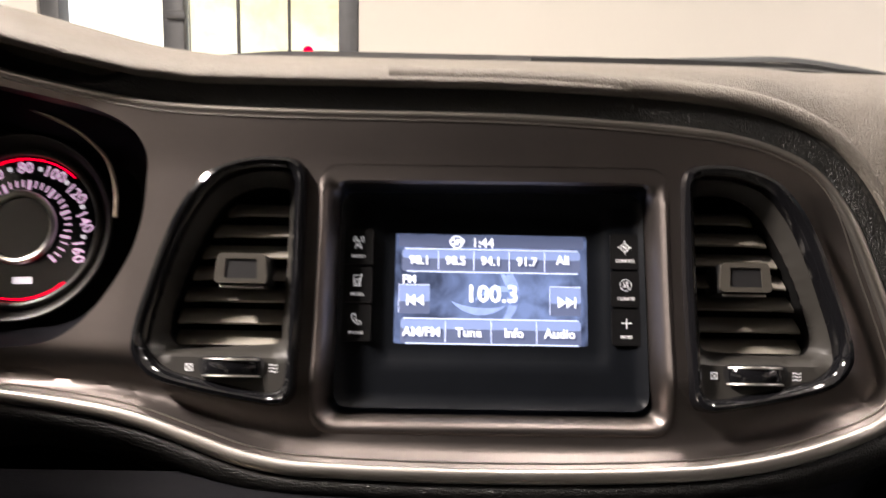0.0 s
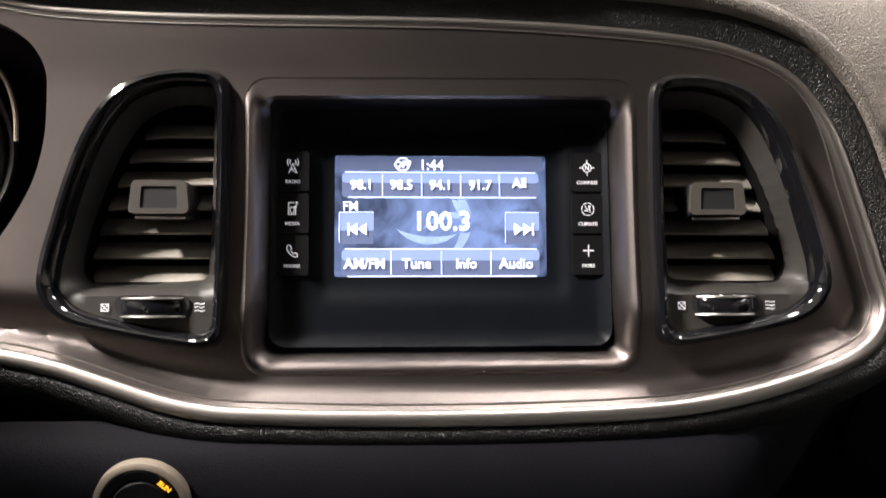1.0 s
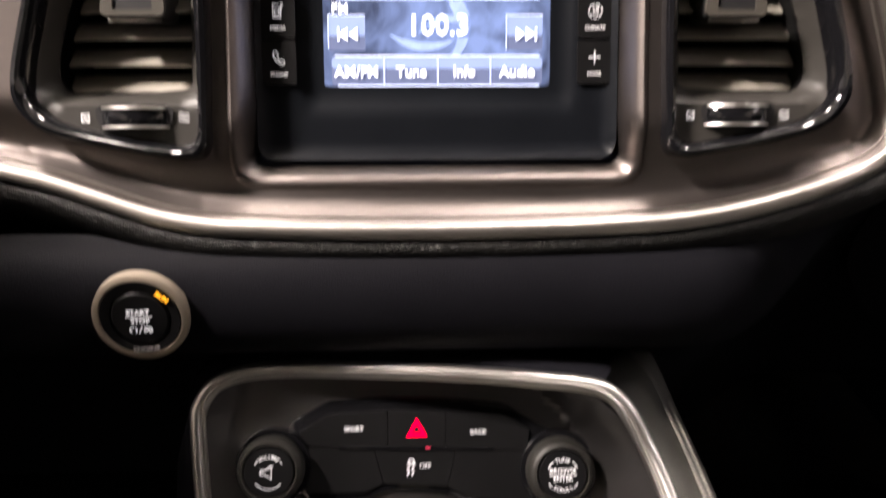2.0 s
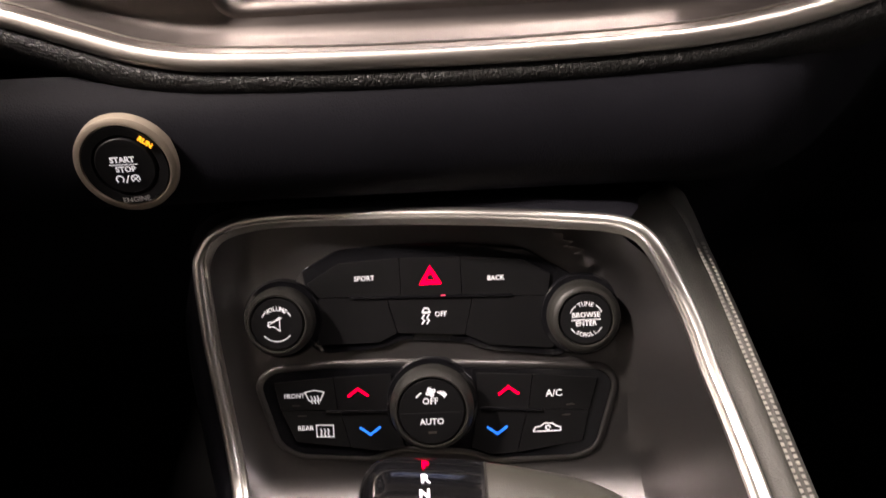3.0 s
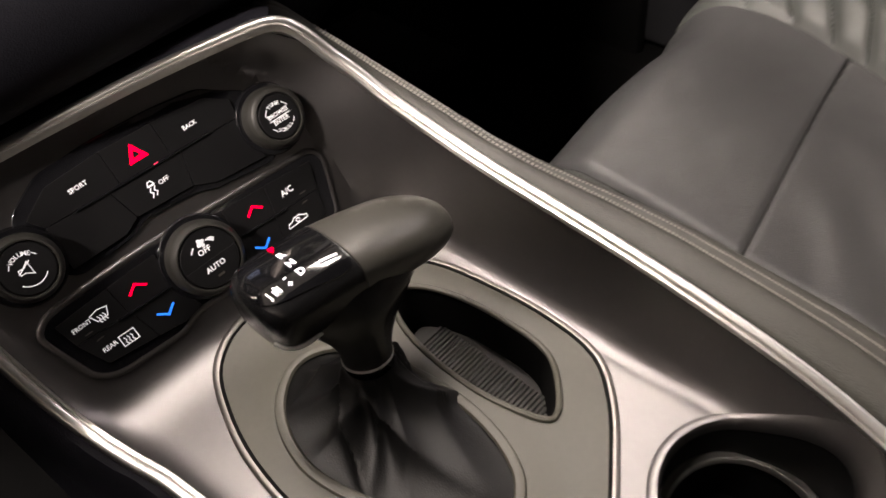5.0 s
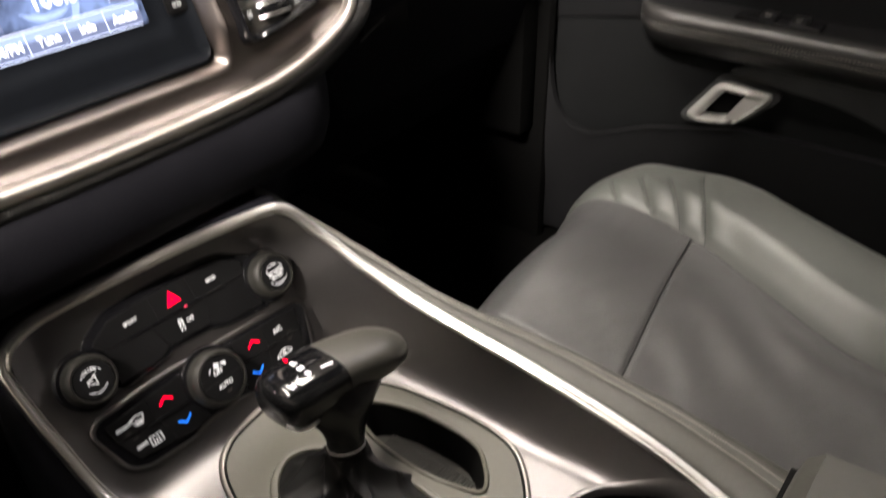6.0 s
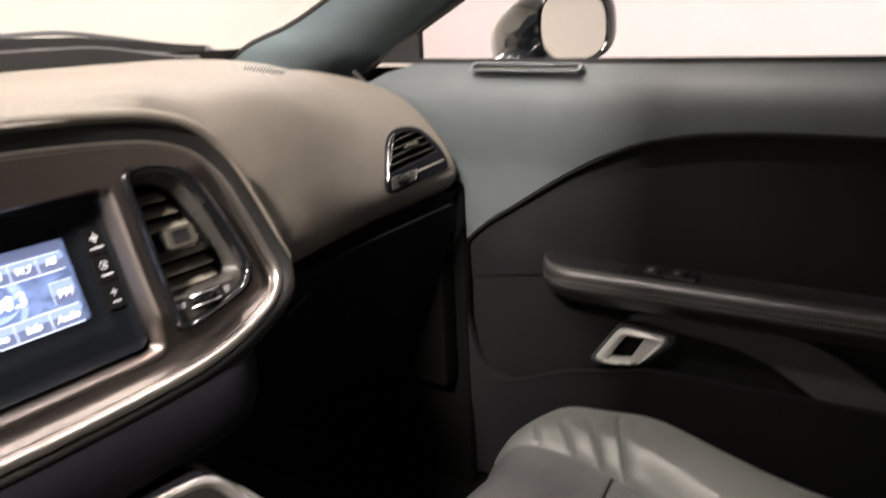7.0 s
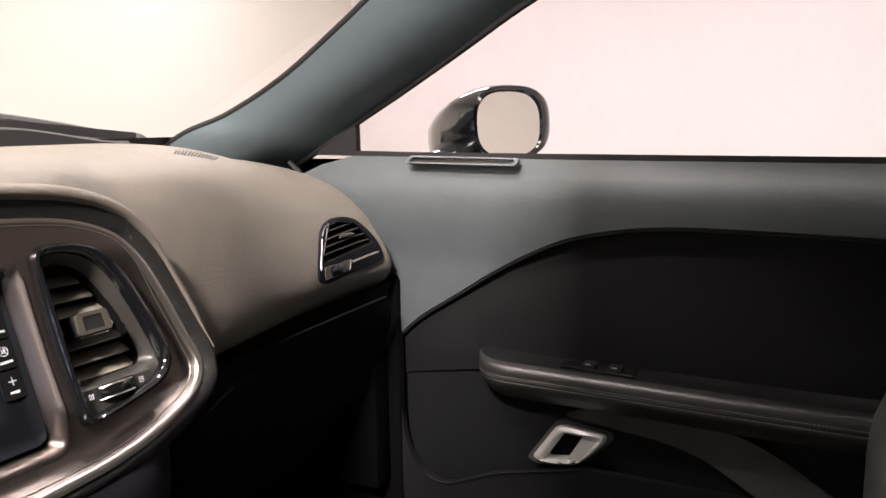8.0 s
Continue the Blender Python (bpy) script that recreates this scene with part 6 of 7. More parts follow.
part("belt_seal", sweep([Vector((0.728, 0.175, 1.044)), Vector((0.726, 0.0, 1.0415)), Vector((0.726, -0.5, 1.0395)), Vector((0.726, -1.05, 1.0395))], [(-0.006, -0.004), (-0.006, 0.003), (0.004, 0.004), (0.004, -0.004)]), M_RUBBERSEAL, door, "black window seal")
# lower door
low_o = [Vector((0.14, 0.69)), Vector((0.05, 0.72)), Vector((-0.06, 0.745)), Vector((-1.05, 0.745)), Vector((-1.05, 0.36)), Vector((0.14, 0.36))]
part("lower_trim", sheet(low_o, (), 0.02, lambda y, z: Vector((0.718 + 0.010 * sstep(0.60, 0.45, z), y, z))), M_DOORMID, door, "black lower door trim")
panel_o = spline([Vector(p) for p in ((-0.195, 0.697), (-0.2322, 0.7116), (-0.2866, 0.717), (-0.3557, 0.7142), (-0.4116, 0.707), (-0.4522, 0.6919), (-0.4924, 0.6692), (-0.53, 0.640), (-0.56, 0.600), (-0.50, 0.585), (-0.4336, 0.6344), (-0.4076, 0.6507), (-0.3743, 0.6688), (-0.3228, 0.6826), (-0.2509, 0.6898))], 4)
part("lower_inlay", sheet(panel_o, (), 0.012, lambda y, z: Vector((0.708, y, z)), 0.008, (1, 0, 0)), M_DOORLOW, door, "grey moulded inlay under the armrest")
# armrest: lofted along y
armr = []
for i in range(61):
    y = lerp(-0.072, -1.05, (i / 60) ** 1.5)
    k = math.sqrt(max(0.02, 1 - (1 - min(1.0, (-0.070 - y) / 0.06)) ** 2))
    zt = 0.7670 + 0.006 * sstep(-0.10, -0.06, y) + 0.006 * sstep(-0.4, -1.0, y)
    wd = 0.052 * k
    lowz = 0.040 * lerp(0.55, 1.0, k)
    pr = [(0.716, 0.010), (0.712 - wd * 0.25, 0.008), (0.712 - wd * 0.74, 0.004), (0.712 - wd * 0.93, 0.000), (0.712 - wd, -0.007), (0.712 - wd * 0.985, -0.016), (0.712 - wd * 0.95, -0.024), (0.712 - wd * 0.78, -lowz * 0.9), (0.712 - wd * 0.45, -lowz * 1.25), (0.718, -lowz * 1.45)]
    armr.append([Vector((x, y, zt + dz)) for x, dz in pr])
arm_d = part("armrest", grid([spline(r[2:], 4, closed=False) for r in armr]), M_DOORARM, door, "black leather armrest with double stitching")
part("armrest_top", grid([[r[0], r[1] + Vector((0, 0, -0.004)), r[2] + Vector((0, 0, -0.001))] for r in armr]), M_DOORIN, arm_d, "matt black armrest top")
part("armrest_seam", sweep([row[5] + Vector((-0.0006, 0, 0.0)) for row in armr[2:]], disc_prof(0.0012, 6)), M_SEAM, arm_d)
bm = bmesh.new()
for i in range(220):
    y = -0.10 - 0.0042 * i
    j = ((-0.072 - y) / (1.05 - 0.072)) ** (1 / 1.5) * 60
    a, f_ = int(j), j - int(j)
    if a >= 59:
        break
    for t in (0.35, -0.35):
        o = armr[a][5].lerp(armr[a + 1][5], f_)
        n = armr[a][4 if t > 0 else 6].lerp(armr[a + 1][4 if t > 0 else 6], f_)
        p = o.lerp(n, 0.42) + Vector((-0.0009, 0, 0))
        bm.faces.new([bm.verts.new(p + Vector((0, dy, dz))) for dy, dz in ((0, -0.0006), (-0.0028, -0.0006), (-0.0028, 0.0006), (0, 0.0006))])
part("armrest_stitching", bm, M_THREAD, arm_d, "grey stitches")
sw = part("switch_plate", block((0.680, -0.292, 0.7700), (0.708, -0.195, 0.7745), 0.002), M_GLOSS, door, "gloss black window switch plate")
for y in (-0.266, -0.232):
    part("switch", block((0.684, y - 0.009, 0.7725), (0.702, y + 0.009, 0.7795), 0.0018), M_BLACK, sw)
    # chrome sliver stands in for the highlight on each switch
    part("switch_glint", block((0.6835, y - 0.0035, 0.7785), (0.6855, y + 0.0035, 0.7801), 0.0003), M_CHROME, sw)
# silver pull handle: a slanted frame with an opening
HP = rounded([(-0.150, 0.632), (-0.1858, 0.6831), (-0.2023, 0.6869), (-0.2528, 0.6823), (-0.2545, 0.673), (-0.2263, 0.643), (-0.205, 0.632), (-0.165, 0.6265)], 0.007)
HI = rounded([(-0.1690, 0.6335), (-0.1962, 0.6745), (-0.2440, 0.6740), (-0.2165, 0.6400)], 0.004)
ctr = sum(HP, Vector((0, 0))) / len(HP)
edge_o, edge_i = [np.array([(p.x, p.y) for p in resample(lp, 0.002)]) for lp in (HP, HI)]


def pull_face(y, z):
    """The rounded face of the silver pull, highest midway between its two edges."""
    a, c = np.hypot(*(edge_o - (y, z)).T).min(), np.hypot(*(edge_i - (y, z)).T).min()
    return Vector((0.7000 - 0.0075 * math.sin(math.pi * a / (a + c + 1e-9)) ** 0.8, y, z))


h_out = part("pull_handle", sheet(HP, [HI], 0.003, pull_face, 0.016, (1, 0, 0)), M_SATIN, door, "satin silver door pull")
part("pull_recess", sheet([p.lerp(ctr, -0.10) for p in HI], (), 0.02, lambda y, z: Vector((0.7165, y, z))), M_DARK, h_out)
part("pull_lever", sheet(rounded([(-0.2010, 0.6385), (-0.2225, 0.6750), (-0.2450, 0.6750), (-0.2175, 0.6385)], 0.003), (), 0.006, lambda y, z: Vector((0.6975, y, z)), 0.010, (1, 0, 0)), M_SATIN, h_out, "silver release lever")
part("pull_surround", sheet([p.lerp(ctr, -0.16) for p in HP], [HP], 0.01, lambda y, z: Vector((0.702, y, z)), 0.012, (1, 0, 0)), M_DOORLOW, door, "dark recess round the pull")
# map pocket
mp_top = spline([Vector(p) for p in ((0.060, 0.70, 0), (0.050, 0.62, 0), (0.032, 0.583, 0), (0.0068, 0.5682, 0), (-0.0216, 0.5664, 0), (-0.0614, 0.5822, 0), (-0.1006, 0.5984, 0), (-0.1625, 0.6141, 0), (-0.2247, 0.6300, 0))], 5, closed=False)
part("pocket_edge", sweep([Vector((0.695, p.x, p.y)) for p in mp_top if p.x < 0.02], disc_prof(0.0014, 8)), M_DOORMID, door, "moulded map pocket edge")
part("pocket_wall", sheet([Vector((p.x, p.y)) for p in mp_top] + [Vector((-0.9, 0.64)), Vector((-0.9, 0.38)), Vector((0.10, 0.38)), Vector((0.09, 0.62))], (), 0.03, lambda y, z: Vector((0.697 + 0.01 * sstep(0.55, 0.4, z), y, z)), 0.01, (1, 0, 0)), M_DOORIN, door, "black map pocket wall")
# demister outlet on the door top
GO = rounded([(0.041, 1.0385), (0.041, 1.0285), (-0.128, 1.0265), (-0.128, 1.0360)], 0.005)
gm = lambda y, z, o=0.0: Vector((0.700 - o + (z - 1.030) * 1.6, y, z + 0.002 + o * 0.5))
gi2 = [Vector((lerp(p.x, -0.0435, 0.06), lerp(p.y, 1.0325, 0.42))) for p in GO]
part("outlet_frame", sheet(GO, [gi2], 0.006, lambda y, z: gm(y, z, 0.003), 0.008, (1, 0, -0.3)), M_DOORUP, door, "raised grey outlet frame")
part("outlet_slot", sheet(gi2, (), 0.01, lambda y, z: gm(y, z, -0.002)), M_VENT, door)

# ---- side vent in the end of the dashboard ----
def dash_at(x, z):
    pr = spline([Vector((0, y, zz)) for y, zz in pad_profile(x)], 4, closed=False)
    for p, q in zip(pr, pr[1:]):
        if (p.z - z) * (q.z - z) <= 0 and p.z != q.z and z < 1.03:
            return p.lerp(q, (p.z - z) / (p.z - q.z)).y
    return 0.05


side_vent = thing("side_air_vent", (0.58, 0.06, 0.90), "small gloss-black side air vent at the dash end", "air vent")
svp = lambda x, z, o=0.0: Vector((x, dash_at(x, z) - o, z + o * 0.25))
c_ = sum(SVO, Vector((0, 0))) / len(SVO)
part("frame", sheet(SVO, [SVI], 0.005, lambda x, z: svp(x, z, 0.003), 0.012, (0, 1, 0)), M_LOW, side_vent, "satin black vent frame")
part("duct", sheet(SVI, (), 0.01, lambda x, z: svp(x, z, -0.016)), M_DARK, side_vent)
for j in range(4):
    z = 0.9285 + 0.0078 * j
    x0, x1 = 0.509 + 0.0070 * j, 0.636 - 0.0035 * j
    rr = [[svp(lerp(x0, x1, i / 8), z + lerp(0, 0.002, i / 8), d) + Vector((0, 0, h)) for d, h in ((-0.0010, -0.0006), (0.0006, 0.0), (-0.0004, 0.0010), (-0.014, 0.0030), (-0.014, 0.002))] for i in range(9)]
    sl = part("slat", grid(rr, close_v=True, cap=True), M_DARK, side_vent)
    part("slat_edge", sweep([r[1] + Vector((0, -0.0003, 0.0003)) for r in rr], disc_prof(0.0006, 6), (0, -1, 0)), M_CAP, sl)
edge_l = [p.lerp(c_, 0.05) for p in SVO]
part("chrome_line", sweep([svp(p.x, p.y, 0.0030) for p in edge_l if p.x < 0.56 and p.y > 0.912][::-1], disc_prof(0.0009, 6), (0, -1, 0)), M_CHROME, side_vent, "thin bright edge line")
part("tab", sweep([svp(lerp(0.566, 0.604, i / 8), 0.9425 - 0.0010 * i / 8, 0.003) for i in range(9)], disc_prof(0.0032, 10), (0, -1, 0), scale=[0.5, 0.8, 0.95, 1, 1, 1, 0.95, 0.8, 0.5]), M_CAP, side_vent, "small grey slider tab")
WB = rounded([(0.5015, 0.9150), (0.566, 0.9142), (0.557, 0.9018), (0.4985, 0.9005)], 0.003)
part("wheel_box", sheet(WB, (), 0.006, lambda x, z: svp(x, z, 0.0042), 0.003, (0, 1, 0)), M_CAP, side_vent, "grey thumb wheel bezel")
part("wheel", lathe(svp(0.527, 0.9082, 0.001), (1, 0, 0.05), [(0.0, -0.014), (0.0066, -0.014), (0.0074, -0.011), (0.0074, 0.011), (0.0066, 0.014), (0.0, 0.014)], 28, 1, 0.03), M_GLOSS, side_vent, "small black thumb wheel")
part("wheel_edge", sweep([svp(0.5655 - 0.0010 * i, 0.9145 - 0.0013 * i, 0.0050) for i in range(10)], disc_prof(0.0007, 6), (0, -1, 0)), M_LIP, side_vent)
for i in range(10):
    part("badge_bar", block((-0.0022, -0.0006, -0.0015), (0.0022, 0.0006, 0.0015), 0.0003, Matrix.Translation(svp(0.5725 + 0.0072 * i, 0.9108 + 0.0002 * i, 0.0036))), M_THREAD, side_vent)

# small moulded mark on the pad
EM = lambda u, v, h=0.0: svp(EX + u, EZ + v, h + 0.0016)
EX, EZ = 0.4210, 0.8985
part("moulded_mark", strokes([arc(0.0, 0.0, 0.0085, 20, 340, 14), [(-0.004, 0.003), (0.005, 0.003)], [(-0.004, 0.0), (0.006, 0.0)], [(-0.004, -0.003), (0.005, -0.003)]], 0.0012, EM), M_PAD, dash, "small moulded mark", smooth=False)

# ---- windscreen pillar, glass and shell ----
PO = [(0.752, 0.360, 0.970), (0.748, 0.300, 1.012), (0.735, 0.225, 1.048), (0.730, 0.145, 1.091), (0.715, 0.065, 1.128), (0.690, -0.039, 1.176), (0.655, -0.165, 1.233), (0.610, -0.32, 1.285), (0.575, -0.48, 1.315)]
PI = [(0.625, 0.520, 0.990), (0.640, 0.480, 1.034), (0.648, 0.420, 1.072), (0.660, 0.336, 1.101), (0.655, 0.218, 1.152), (0.635, 0.102, 1.212), (0.605, -0.03, 1.280), (0.565, -0.17, 1.325), (0.53, -0.30, 1.352)]
po, pi_ = spline(PO, 6, closed=False), spline(PI, 6, closed=False)


def pillar(sx):
    rr = []
    for a, c in zip(pi_, po):
        row = []
        for k in range(13):
            t = k / 12
            p = a.lerp(c, t)
            bulge = math.sin(math.pi * t)
            row.append(p + Vector((-0.020, -0.028, 0.004)) * bulge)
        row.append(c + Vector((0.02, 0.01, 0)))
        row.append(a.lerp(c, 0.5) + Vector((0.05, 0.05, 0.02)))
        row.append(a + Vector((0.030, 0.015, -0.002)))
        rr.append([Vector((p.x * sx, p.y, p.z)) for p in row])
    return grid(rr, close_v=True, cap=True)


for sx in (1, -1):
    apil = thing("windscreen_pillar", (0.70 * sx, 0.25, 1.03), "grey-green fabric covered windscreen pillar", "car pillar", "windscreen pillars")
    part("cover", pillar(sx), M_PILLAR, apil)
    part("seal", sweep([Vector(((p.x + 0.003) * sx, p.y + 0.004, p.z + 0.002)) for p in pi_], disc_prof(0.005, 8)), M_RUBBERSEAL, apil, "black rubber seal")
    part("window_seal", sweep([Vector(((p.x + 0.004) * sx, p.y - 0.002, p.z)) for p in po], disc_prof(0.006, 8)), M_RUBBERSEAL, apil, "black rubber seal")
    # black corner piece at the foot of the window
    bm = sheet([(0.225, 1.040), (0.147, 1.040), (0.147, 1.092), (0.165, 1.083)], (), 0.02, lambda y, z: Vector((0.731 * sx, y, z)), 0.012, (sx, 0, 0))
    part("corner_piece", bm, M_RUBBERSEAL, apil, "black plastic corner piece")

# end panel in near-black, standing in for shadow under the dash
part("end_panel", block((0.655, 0.075, 0.55), (0.697, 0.34, 0.866), 0.006), M_CARPETSHADE, dash, "end panel blackened for the dash shadow")
part("corner_filler", block((0.716, 0.20, 0.965), (0.732, 0.32, 1.012), 0.004), M_RUBBERSEAL, door, "black corner filler under the window")
part("end_gap", sweep([Vector((0.694, 0.225, 1.014)), Vector((0.700, 0.25, 1.030))], disc_prof(0.004, 6)), M_RUBBERSEAL, dash)
# glazing
wrow = []
for i in range(17):
    x = lerp(-0.66, 0.66, i / 16)
    wrow.append([Vector((x * lerp(1.0, 0.84, t), lerp(0.56 - 0.10 * (x / 0.66) ** 2, -0.26 - 0.04 * (x / 0.66) ** 2, t), lerp(1.060, 1.362 - 0.015 * (x / 0.66) ** 2, t) + 0.02 * math.sin(math.pi * t))) for t in [j / 8 for j in range(9)]])
ws = thing("windscreen", (0, 0.5, 1.06), "clear curved car windscreen glass", "windscreen")
wg = part("glass", grid(wrow), M_GLASS, ws)
wg.visible_shadow = False
frit = [[p[0] + Vector((0, 0.002, -0.010)), p[0].lerp(p[1], 0.25) + Vector((0, 0.002, 0))] for p in wrow]
part("lower_band", grid([[a, c] for a, c in frit]), M_RUBBERSEAL, ws, "black printed band along the foot")

shell = thing("car_body", (0, -0.6, 0.15), "black coupe body shell round the cabin", "car body")
roof = []
for i in range(15):
    x = lerp(-0.60, 0.60, i / 14)
    k = (x / 0.60) ** 2
    roof.append([Vector((x * 0.93, y, z - 0.045 * k)) for y, z in ((-0.235, 1.358), (-0.30, 1.378), (-0.6, 1.395), (-1.0, 1.39), (-1.4, 1.36), (-1.65, 1.30))])
part("headliner", grid(roof), M_HEAD, shell, "black cloth headliner")
part("roof_skin", grid([[p + Vector((0, 0, 0.03)) for p in r] for r in roof]), M_PAINT, shell, "black painted roof")
hood = []
for i in range(17):
    x = lerp(-0.80, 0.80, i / 16)
    k = (x / 0.8) ** 2
    hood.append([Vector((x, y, z - 0.04 * k)) for y, z in ((0.66 - 0.1 * k, 1.045), (0.76, 1.075), (0.95, 1.080), (1.4, 1.06), (1.9, 0.99), (2.1, 0.90), (2.15, 0.6))])
part("bonnet", grid(hood), M_PAINT, shell, "black painted bonnet")
for sx in (1, -1):
    side = [[Vector((sx * x, y, z)) for x, z in ((0.745, 1.034), (0.80, 1.00), (0.86, 0.85), (0.90, 0.65), (0.88, 0.35), (0.80, 0.20))] for y in [lerp(0.9, -2.0, i / 20) for i in range(21)]]
    part("body_side", grid(side), M_PAINT, shell, "black painted body side")
    part("rocker", block((min(sx * 0.66, sx * 0.85), -1.7, 0.20), (max(sx * 0.66, sx * 0.85), 0.75, 0.36), 0.01), M_CARPETSHADE, shell)
    fr = [[Vector((sx * x, y, z)) for x, z in ((0.86, 0.20), (0.90, 0.62), (0.84, 0.98), (0.78, 1.04))] for y in [lerp(0.62, 2.1, i / 8) for i in range(9)]]
    part("front_wing", grid(fr), M_PAINT, shell)
    rail = [[Vector((sx * x, y, z)) for x, z in ((0.545, 1.352), (0.575, 1.318), (0.60, 1.300), (0.60, 1.33), (0.57, 1.375))] for y in [lerp(-0.28, -1.3, i / 10) for i in range(11)]]
    part("roof_rail", grid(rail), M_PILLAR, shell, "grey roof rail cover")
    rq = [[Vector((sx * x, y, z)) for x, z in ((0.74, 1.03), (0.72, 1.15), (0.66, 1.26), (0.58, 1.34))] for y in (-1.15, -1.4, -1.8)]
    part("rear_quarter", grid(rq), M_PILLAR, shell, "rear quarter trim")
part("floor_pan", block((-0.70, -1.9, 0.24), (0.70, 0.65, 0.27)), M_CARPETSHADE, shell, "black carpeted cabin floor", smooth=False)
part("firewall", block((-0.75, 0.60, 0.24), (0.75, 0.64, 1.04)), M_CARPETSHADE, shell, "black cabin front wall", smooth=False)
part("parcel_shelf", block((-0.66, -1.95, 1.04), (0.66, -1.64, 1.06), 0.0, Matrix.Translation((0, 0, 0))), M_CARPETSHADE, shell, "black parcel shelf", smooth=False)
# unseen rear window, filled with opaque black to keep light out
part("rear_light_block", grid([[Vector((x, -1.64, 1.305)), Vector((x, -1.93, 1.05))] for x in (-0.62, -0.3, 0.0, 0.3, 0.62)]), M_GLOSS, shell, "unseen rear window closed with opaque black")
part("rear_wall", block((-0.70, -1.92, 0.24), (0.70, -1.88, 1.05)), M_CARPETSHADE, shell, "black cabin rear wall", smooth=False)
part("underbody", block((-0.80, -1.95, 0.17), (0.80, 2.05, 0.235)), M_CARPETSHADE, shell, smooth=False)
for wx in (-0.80, 0.80):
    for wy in (1.35, -1.60):
        part("wheel", lathe((wx - 0.1 * (1 if wx > 0 else -1) - (0.11 if wx > 0 else -0.11) * 0, wy, 0.34), (1, 0, 0), [(0.0, -0.11), (0.32, -0.11), (0.34, -0.08), (0.34, 0.08), (0.32, 0.11), (0.0, 0.11)], 40), M_RUBBERSEAL, shell)
# kick panel in near-black: the dash's shadow is put into its colour
part("kick_panel", block((0.690, 0.055, 0.27), (0.715, 0.60, 0.872), 0.012), M_CARPETSHADE, shell, "kick panel blackened for the dash shadow")
part("driver_door_skin", block((-0.745, -1.1, 0.30), (-0.725, 0.20, 1.03), 0.006), M_DOORIN, shell, "dark driver's door trim")

# ---- outside: mirror and wiper ----
mir = thing("door_mirror", (0.86, 0.03, 1.03), "gloss black door mirror with rounded glass", "door mirror")
MC = Vector((0.905, -0.036, 1.083))
mn = Vector((-0.42, -0.90, 0.05)).normalized()
mx = mn.cross(Vector((0, 0, 1))).normalized() * -1
mz = mx.cross(mn) * -1
if mz.z < 0:
    mz = -mz


def mir_ring(cu, cv, hu, hv, back):
    """A ring of the mirror housing: middle and half sizes across and up, and how far behind the glass."""
    pts = []
    for i in range(40):
        c, q = math.cos(2 * math.pi * i / 40), math.sin(2 * math.pi * i / 40)
        u, v = hu * math.copysign(abs(c) ** 0.72, c), hv * math.copysign(abs(q) ** 0.72, q)
        pts.append(MC + mx * (cu + u - 0.10 * max(0.0, back - 0.02)) + mz * (cv + v - 0.16 * max(0.0, back - 0.03)) - mn * back)
    return pts


part("housing", grid([mir_ring(*r) for r in ((-0.0073, 0.0, 0.066, 0.051, 0.005), (-0.0066, 0.001, 0.069, 0.0535, 0.0), (-0.001, 0.003, 0.079, 0.0572, 0.002), (0.004, 0.004, 0.0865, 0.0585, 0.012), (0.004, 0.004, 0.0870, 0.0590, 0.040), (0.003, 0.003, 0.083, 0.057, 0.075), (0.002, 0.002, 0.074, 0.051, 0.108), (0.0, 0.0, 0.060, 0.042, 0.136), (0.0, 0.0, 0.042, 0.030, 0.156), (0.0, 0.0, 0.022, 0.016, 0.167), (0.0, 0.0, 0.005, 0.004, 0.170))], close_v=True), M_PAINT, mir)
part("glass", sheet([(-0.0073 + math.copysign(abs(math.cos(a)) ** 0.72, math.cos(a)) * 0.0655, math.copysign(abs(math.sin(a)) ** 0.72, math.sin(a)) * 0.0505) for a in [2 * math.pi * i / 40 for i in range(40)]], (), 0.03, lambda u, v: MC + mx * u + mz * v + mn * -0.003), M_MIRROR, mir, "clear mirror glass")
part("foot", sweep(spline([Vector((0.945, 0.035, 1.075)), Vector((0.915, 0.040, 1.050)), Vector((0.870, 0.050, 1.026)), Vector((0.805, 0.062, 1.008))], 5, closed=False), disc_prof(0.030, 20, 0.042), (0, 0.2, 1), scale=[1.25 - 0.012 * i for i in range(16)]), M_PAINT, mir)

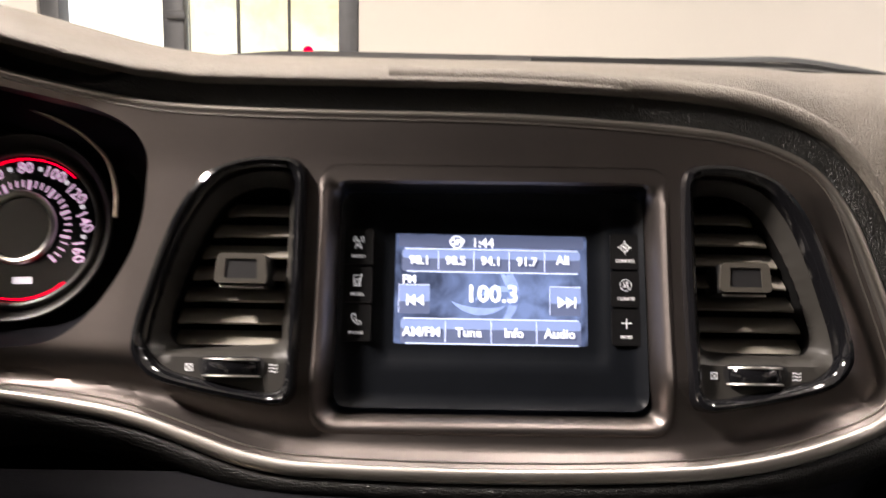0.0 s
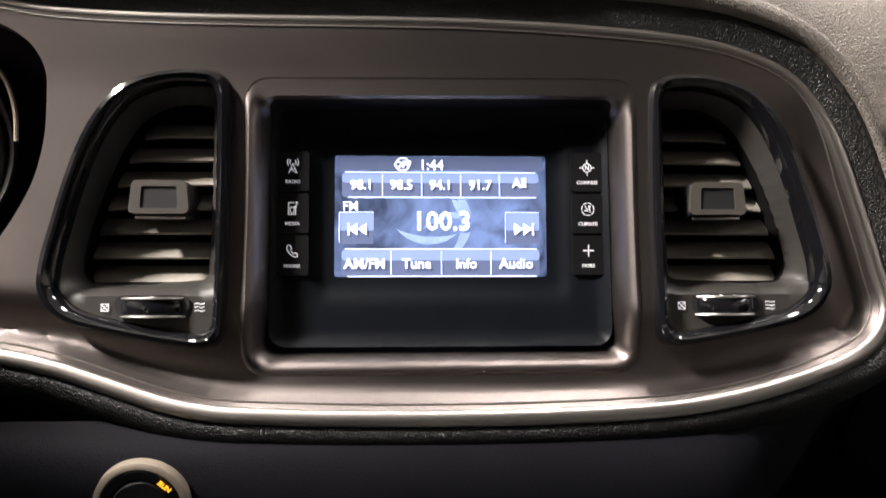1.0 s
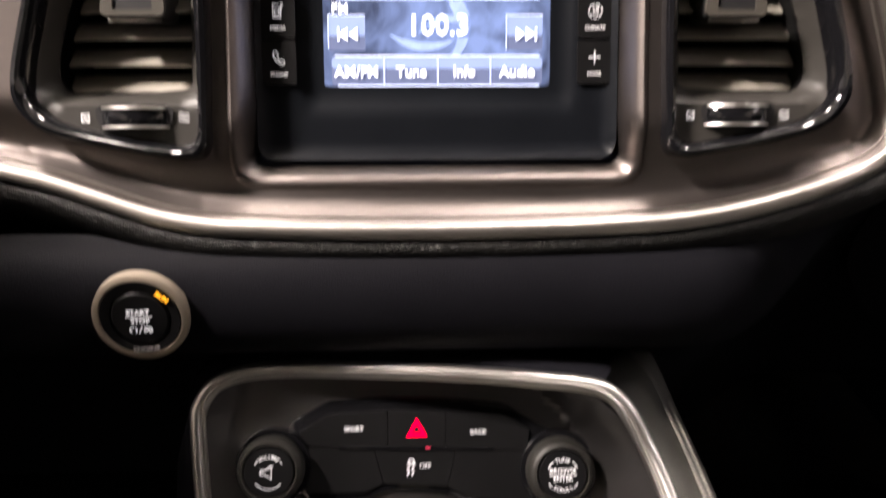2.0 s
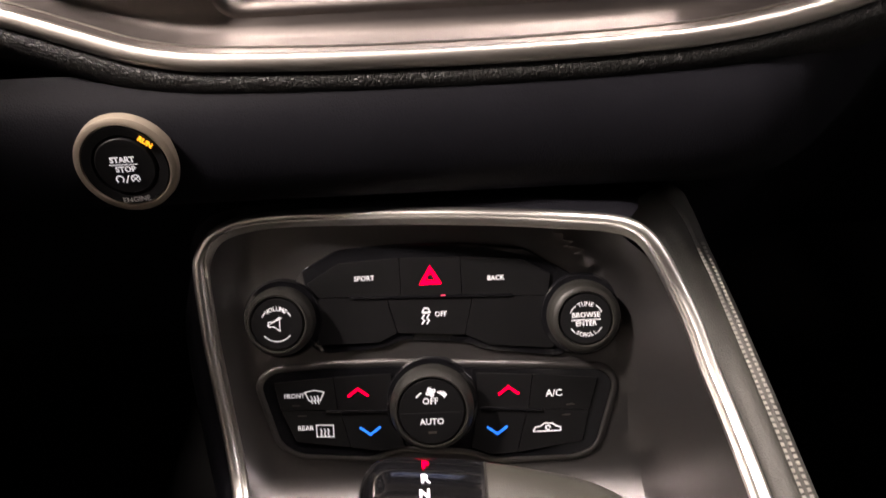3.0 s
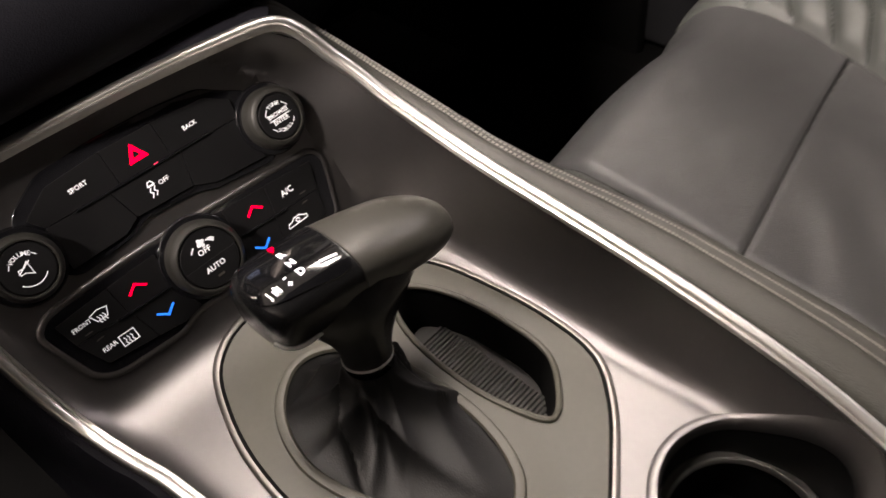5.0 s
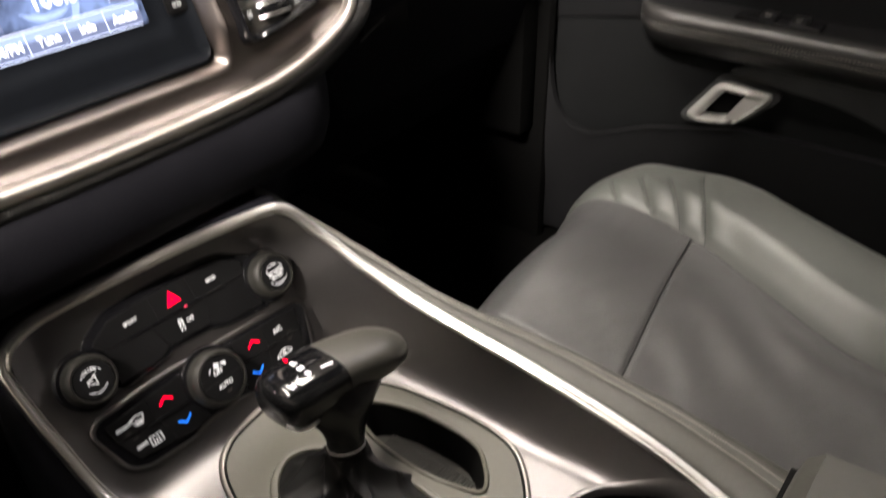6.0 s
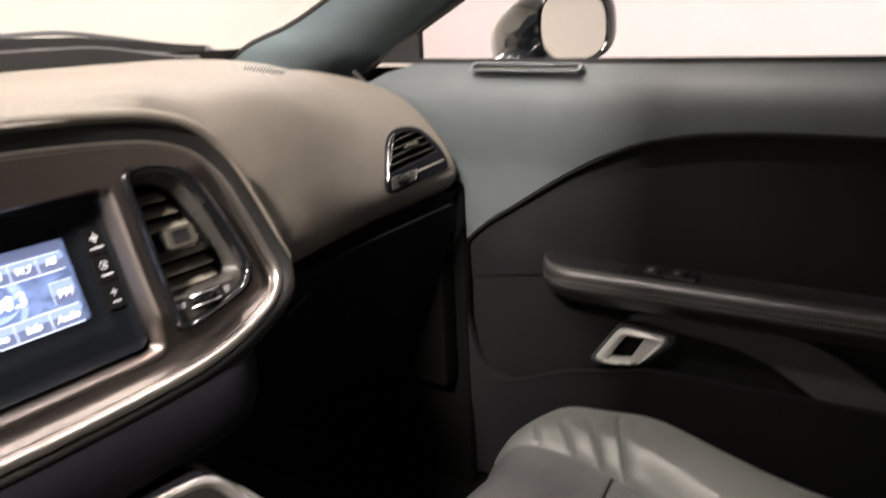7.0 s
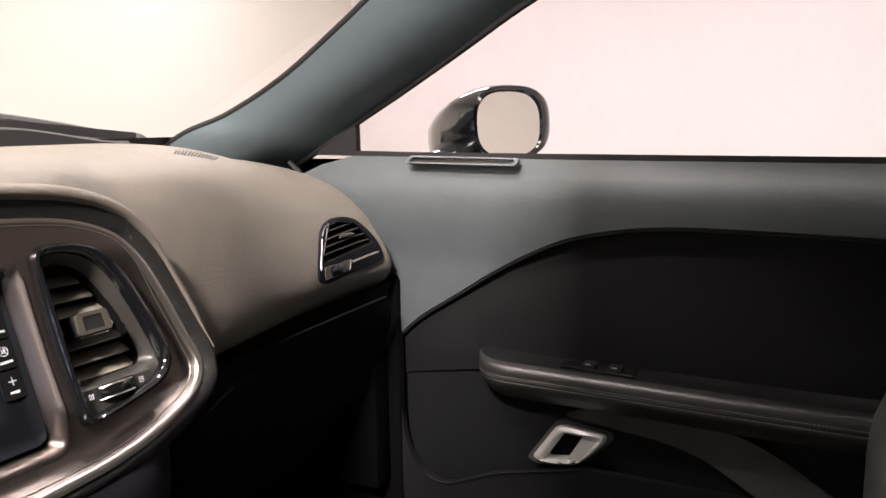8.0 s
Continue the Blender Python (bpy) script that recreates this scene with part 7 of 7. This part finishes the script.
wip = thing("wiper", (0.35, 0.72, 1.09), "black windscreen wiper resting on the cowl", "wiper")
part("blade", sweep([Vector((0.08, 0.515, 1.098)), Vector((0.22, 0.510, 1.100)), Vector((0.40, 0.495, 1.095)), Vector((0.60, 0.470, 1.073))], [(-0.005, -0.007), (-0.003, 0.006), (0.003, 0.006), (0.005, -0.007)]), M_RUBBERSEAL, wip)
part("wiper_arm", sweep(spline([Vector((0.08, 0.530, 1.100)), Vector((0.22, 0.525, 1.103)), Vector((0.31, 0.520, 1.106)), Vector((0.39, 0.510, 1.107)), Vector((0.47, 0.500, 1.096)), Vector((0.60, 0.490, 1.073))], 4, closed=False), [(-0.008, -0.003), (-0.006, 0.002), (0.0, 0.004), (0.006, 0.002), (0.008, -0.003)]), M_DOORLOW, wip)
bz = lambda x: 1.0900 - 0.022 * sstep(0.34, 0.53, x)
part("screen_edge_band", grid([[Vector((x, 0.390, bz(x) - 0.034)), Vector((x, 0.396, bz(x) - 0.003)), Vector((x, 0.402, bz(x))), Vector((x, 0.47, bz(x) - 0.004)), Vector((x, 0.56, bz(x) - 0.016))] for x in [lerp(-0.15, 0.53, i / 30) for i in range(31)]]), M_RUBBERSEAL, shell, "black band along the foot of the windscreen")
cz = lambda x: 1.116 - 0.038 * sstep(0.2, 0.6, abs(x))
part("cowl", grid([[Vector((x, 0.565, cz(x) - 0.045)), Vector((x, 0.575, cz(x) - 0.012)), Vector((x, 0.60, cz(x) - 0.002)), Vector((x, 0.68, cz(x)))] for x in [lerp(-0.72, 0.72, i / 24) for i in range(25)]]), M_BLACK, shell, "black plastic cowl")

# small glowing red dome; base and bracket are added to hold it
red = thing("red_marker", (-0.62, 3.55, 1.30), "small glowing red marker beside the entrance", "lamp")
part("lens", lathe((-0.672, 3.5, 1.36), (0, 0, 1), [(0.0, 0.034), (0.014, 0.030), (0.024, 0.016), (0.026, -0.02), (0.0, -0.02)], 20), M_RED, red)
part("base", lathe((-0.672, 3.5, 1.28), (0, 0, 1), [(0.0, 0.06), (0.03, 0.06), (0.03, -0.04), (0.0, -0.04)], 16), M_FRAME, red)
part("bracket", block((-0.70, 3.49, 1.22), (-0.42, 3.62, 1.26), 0.004), M_FRAME, red)
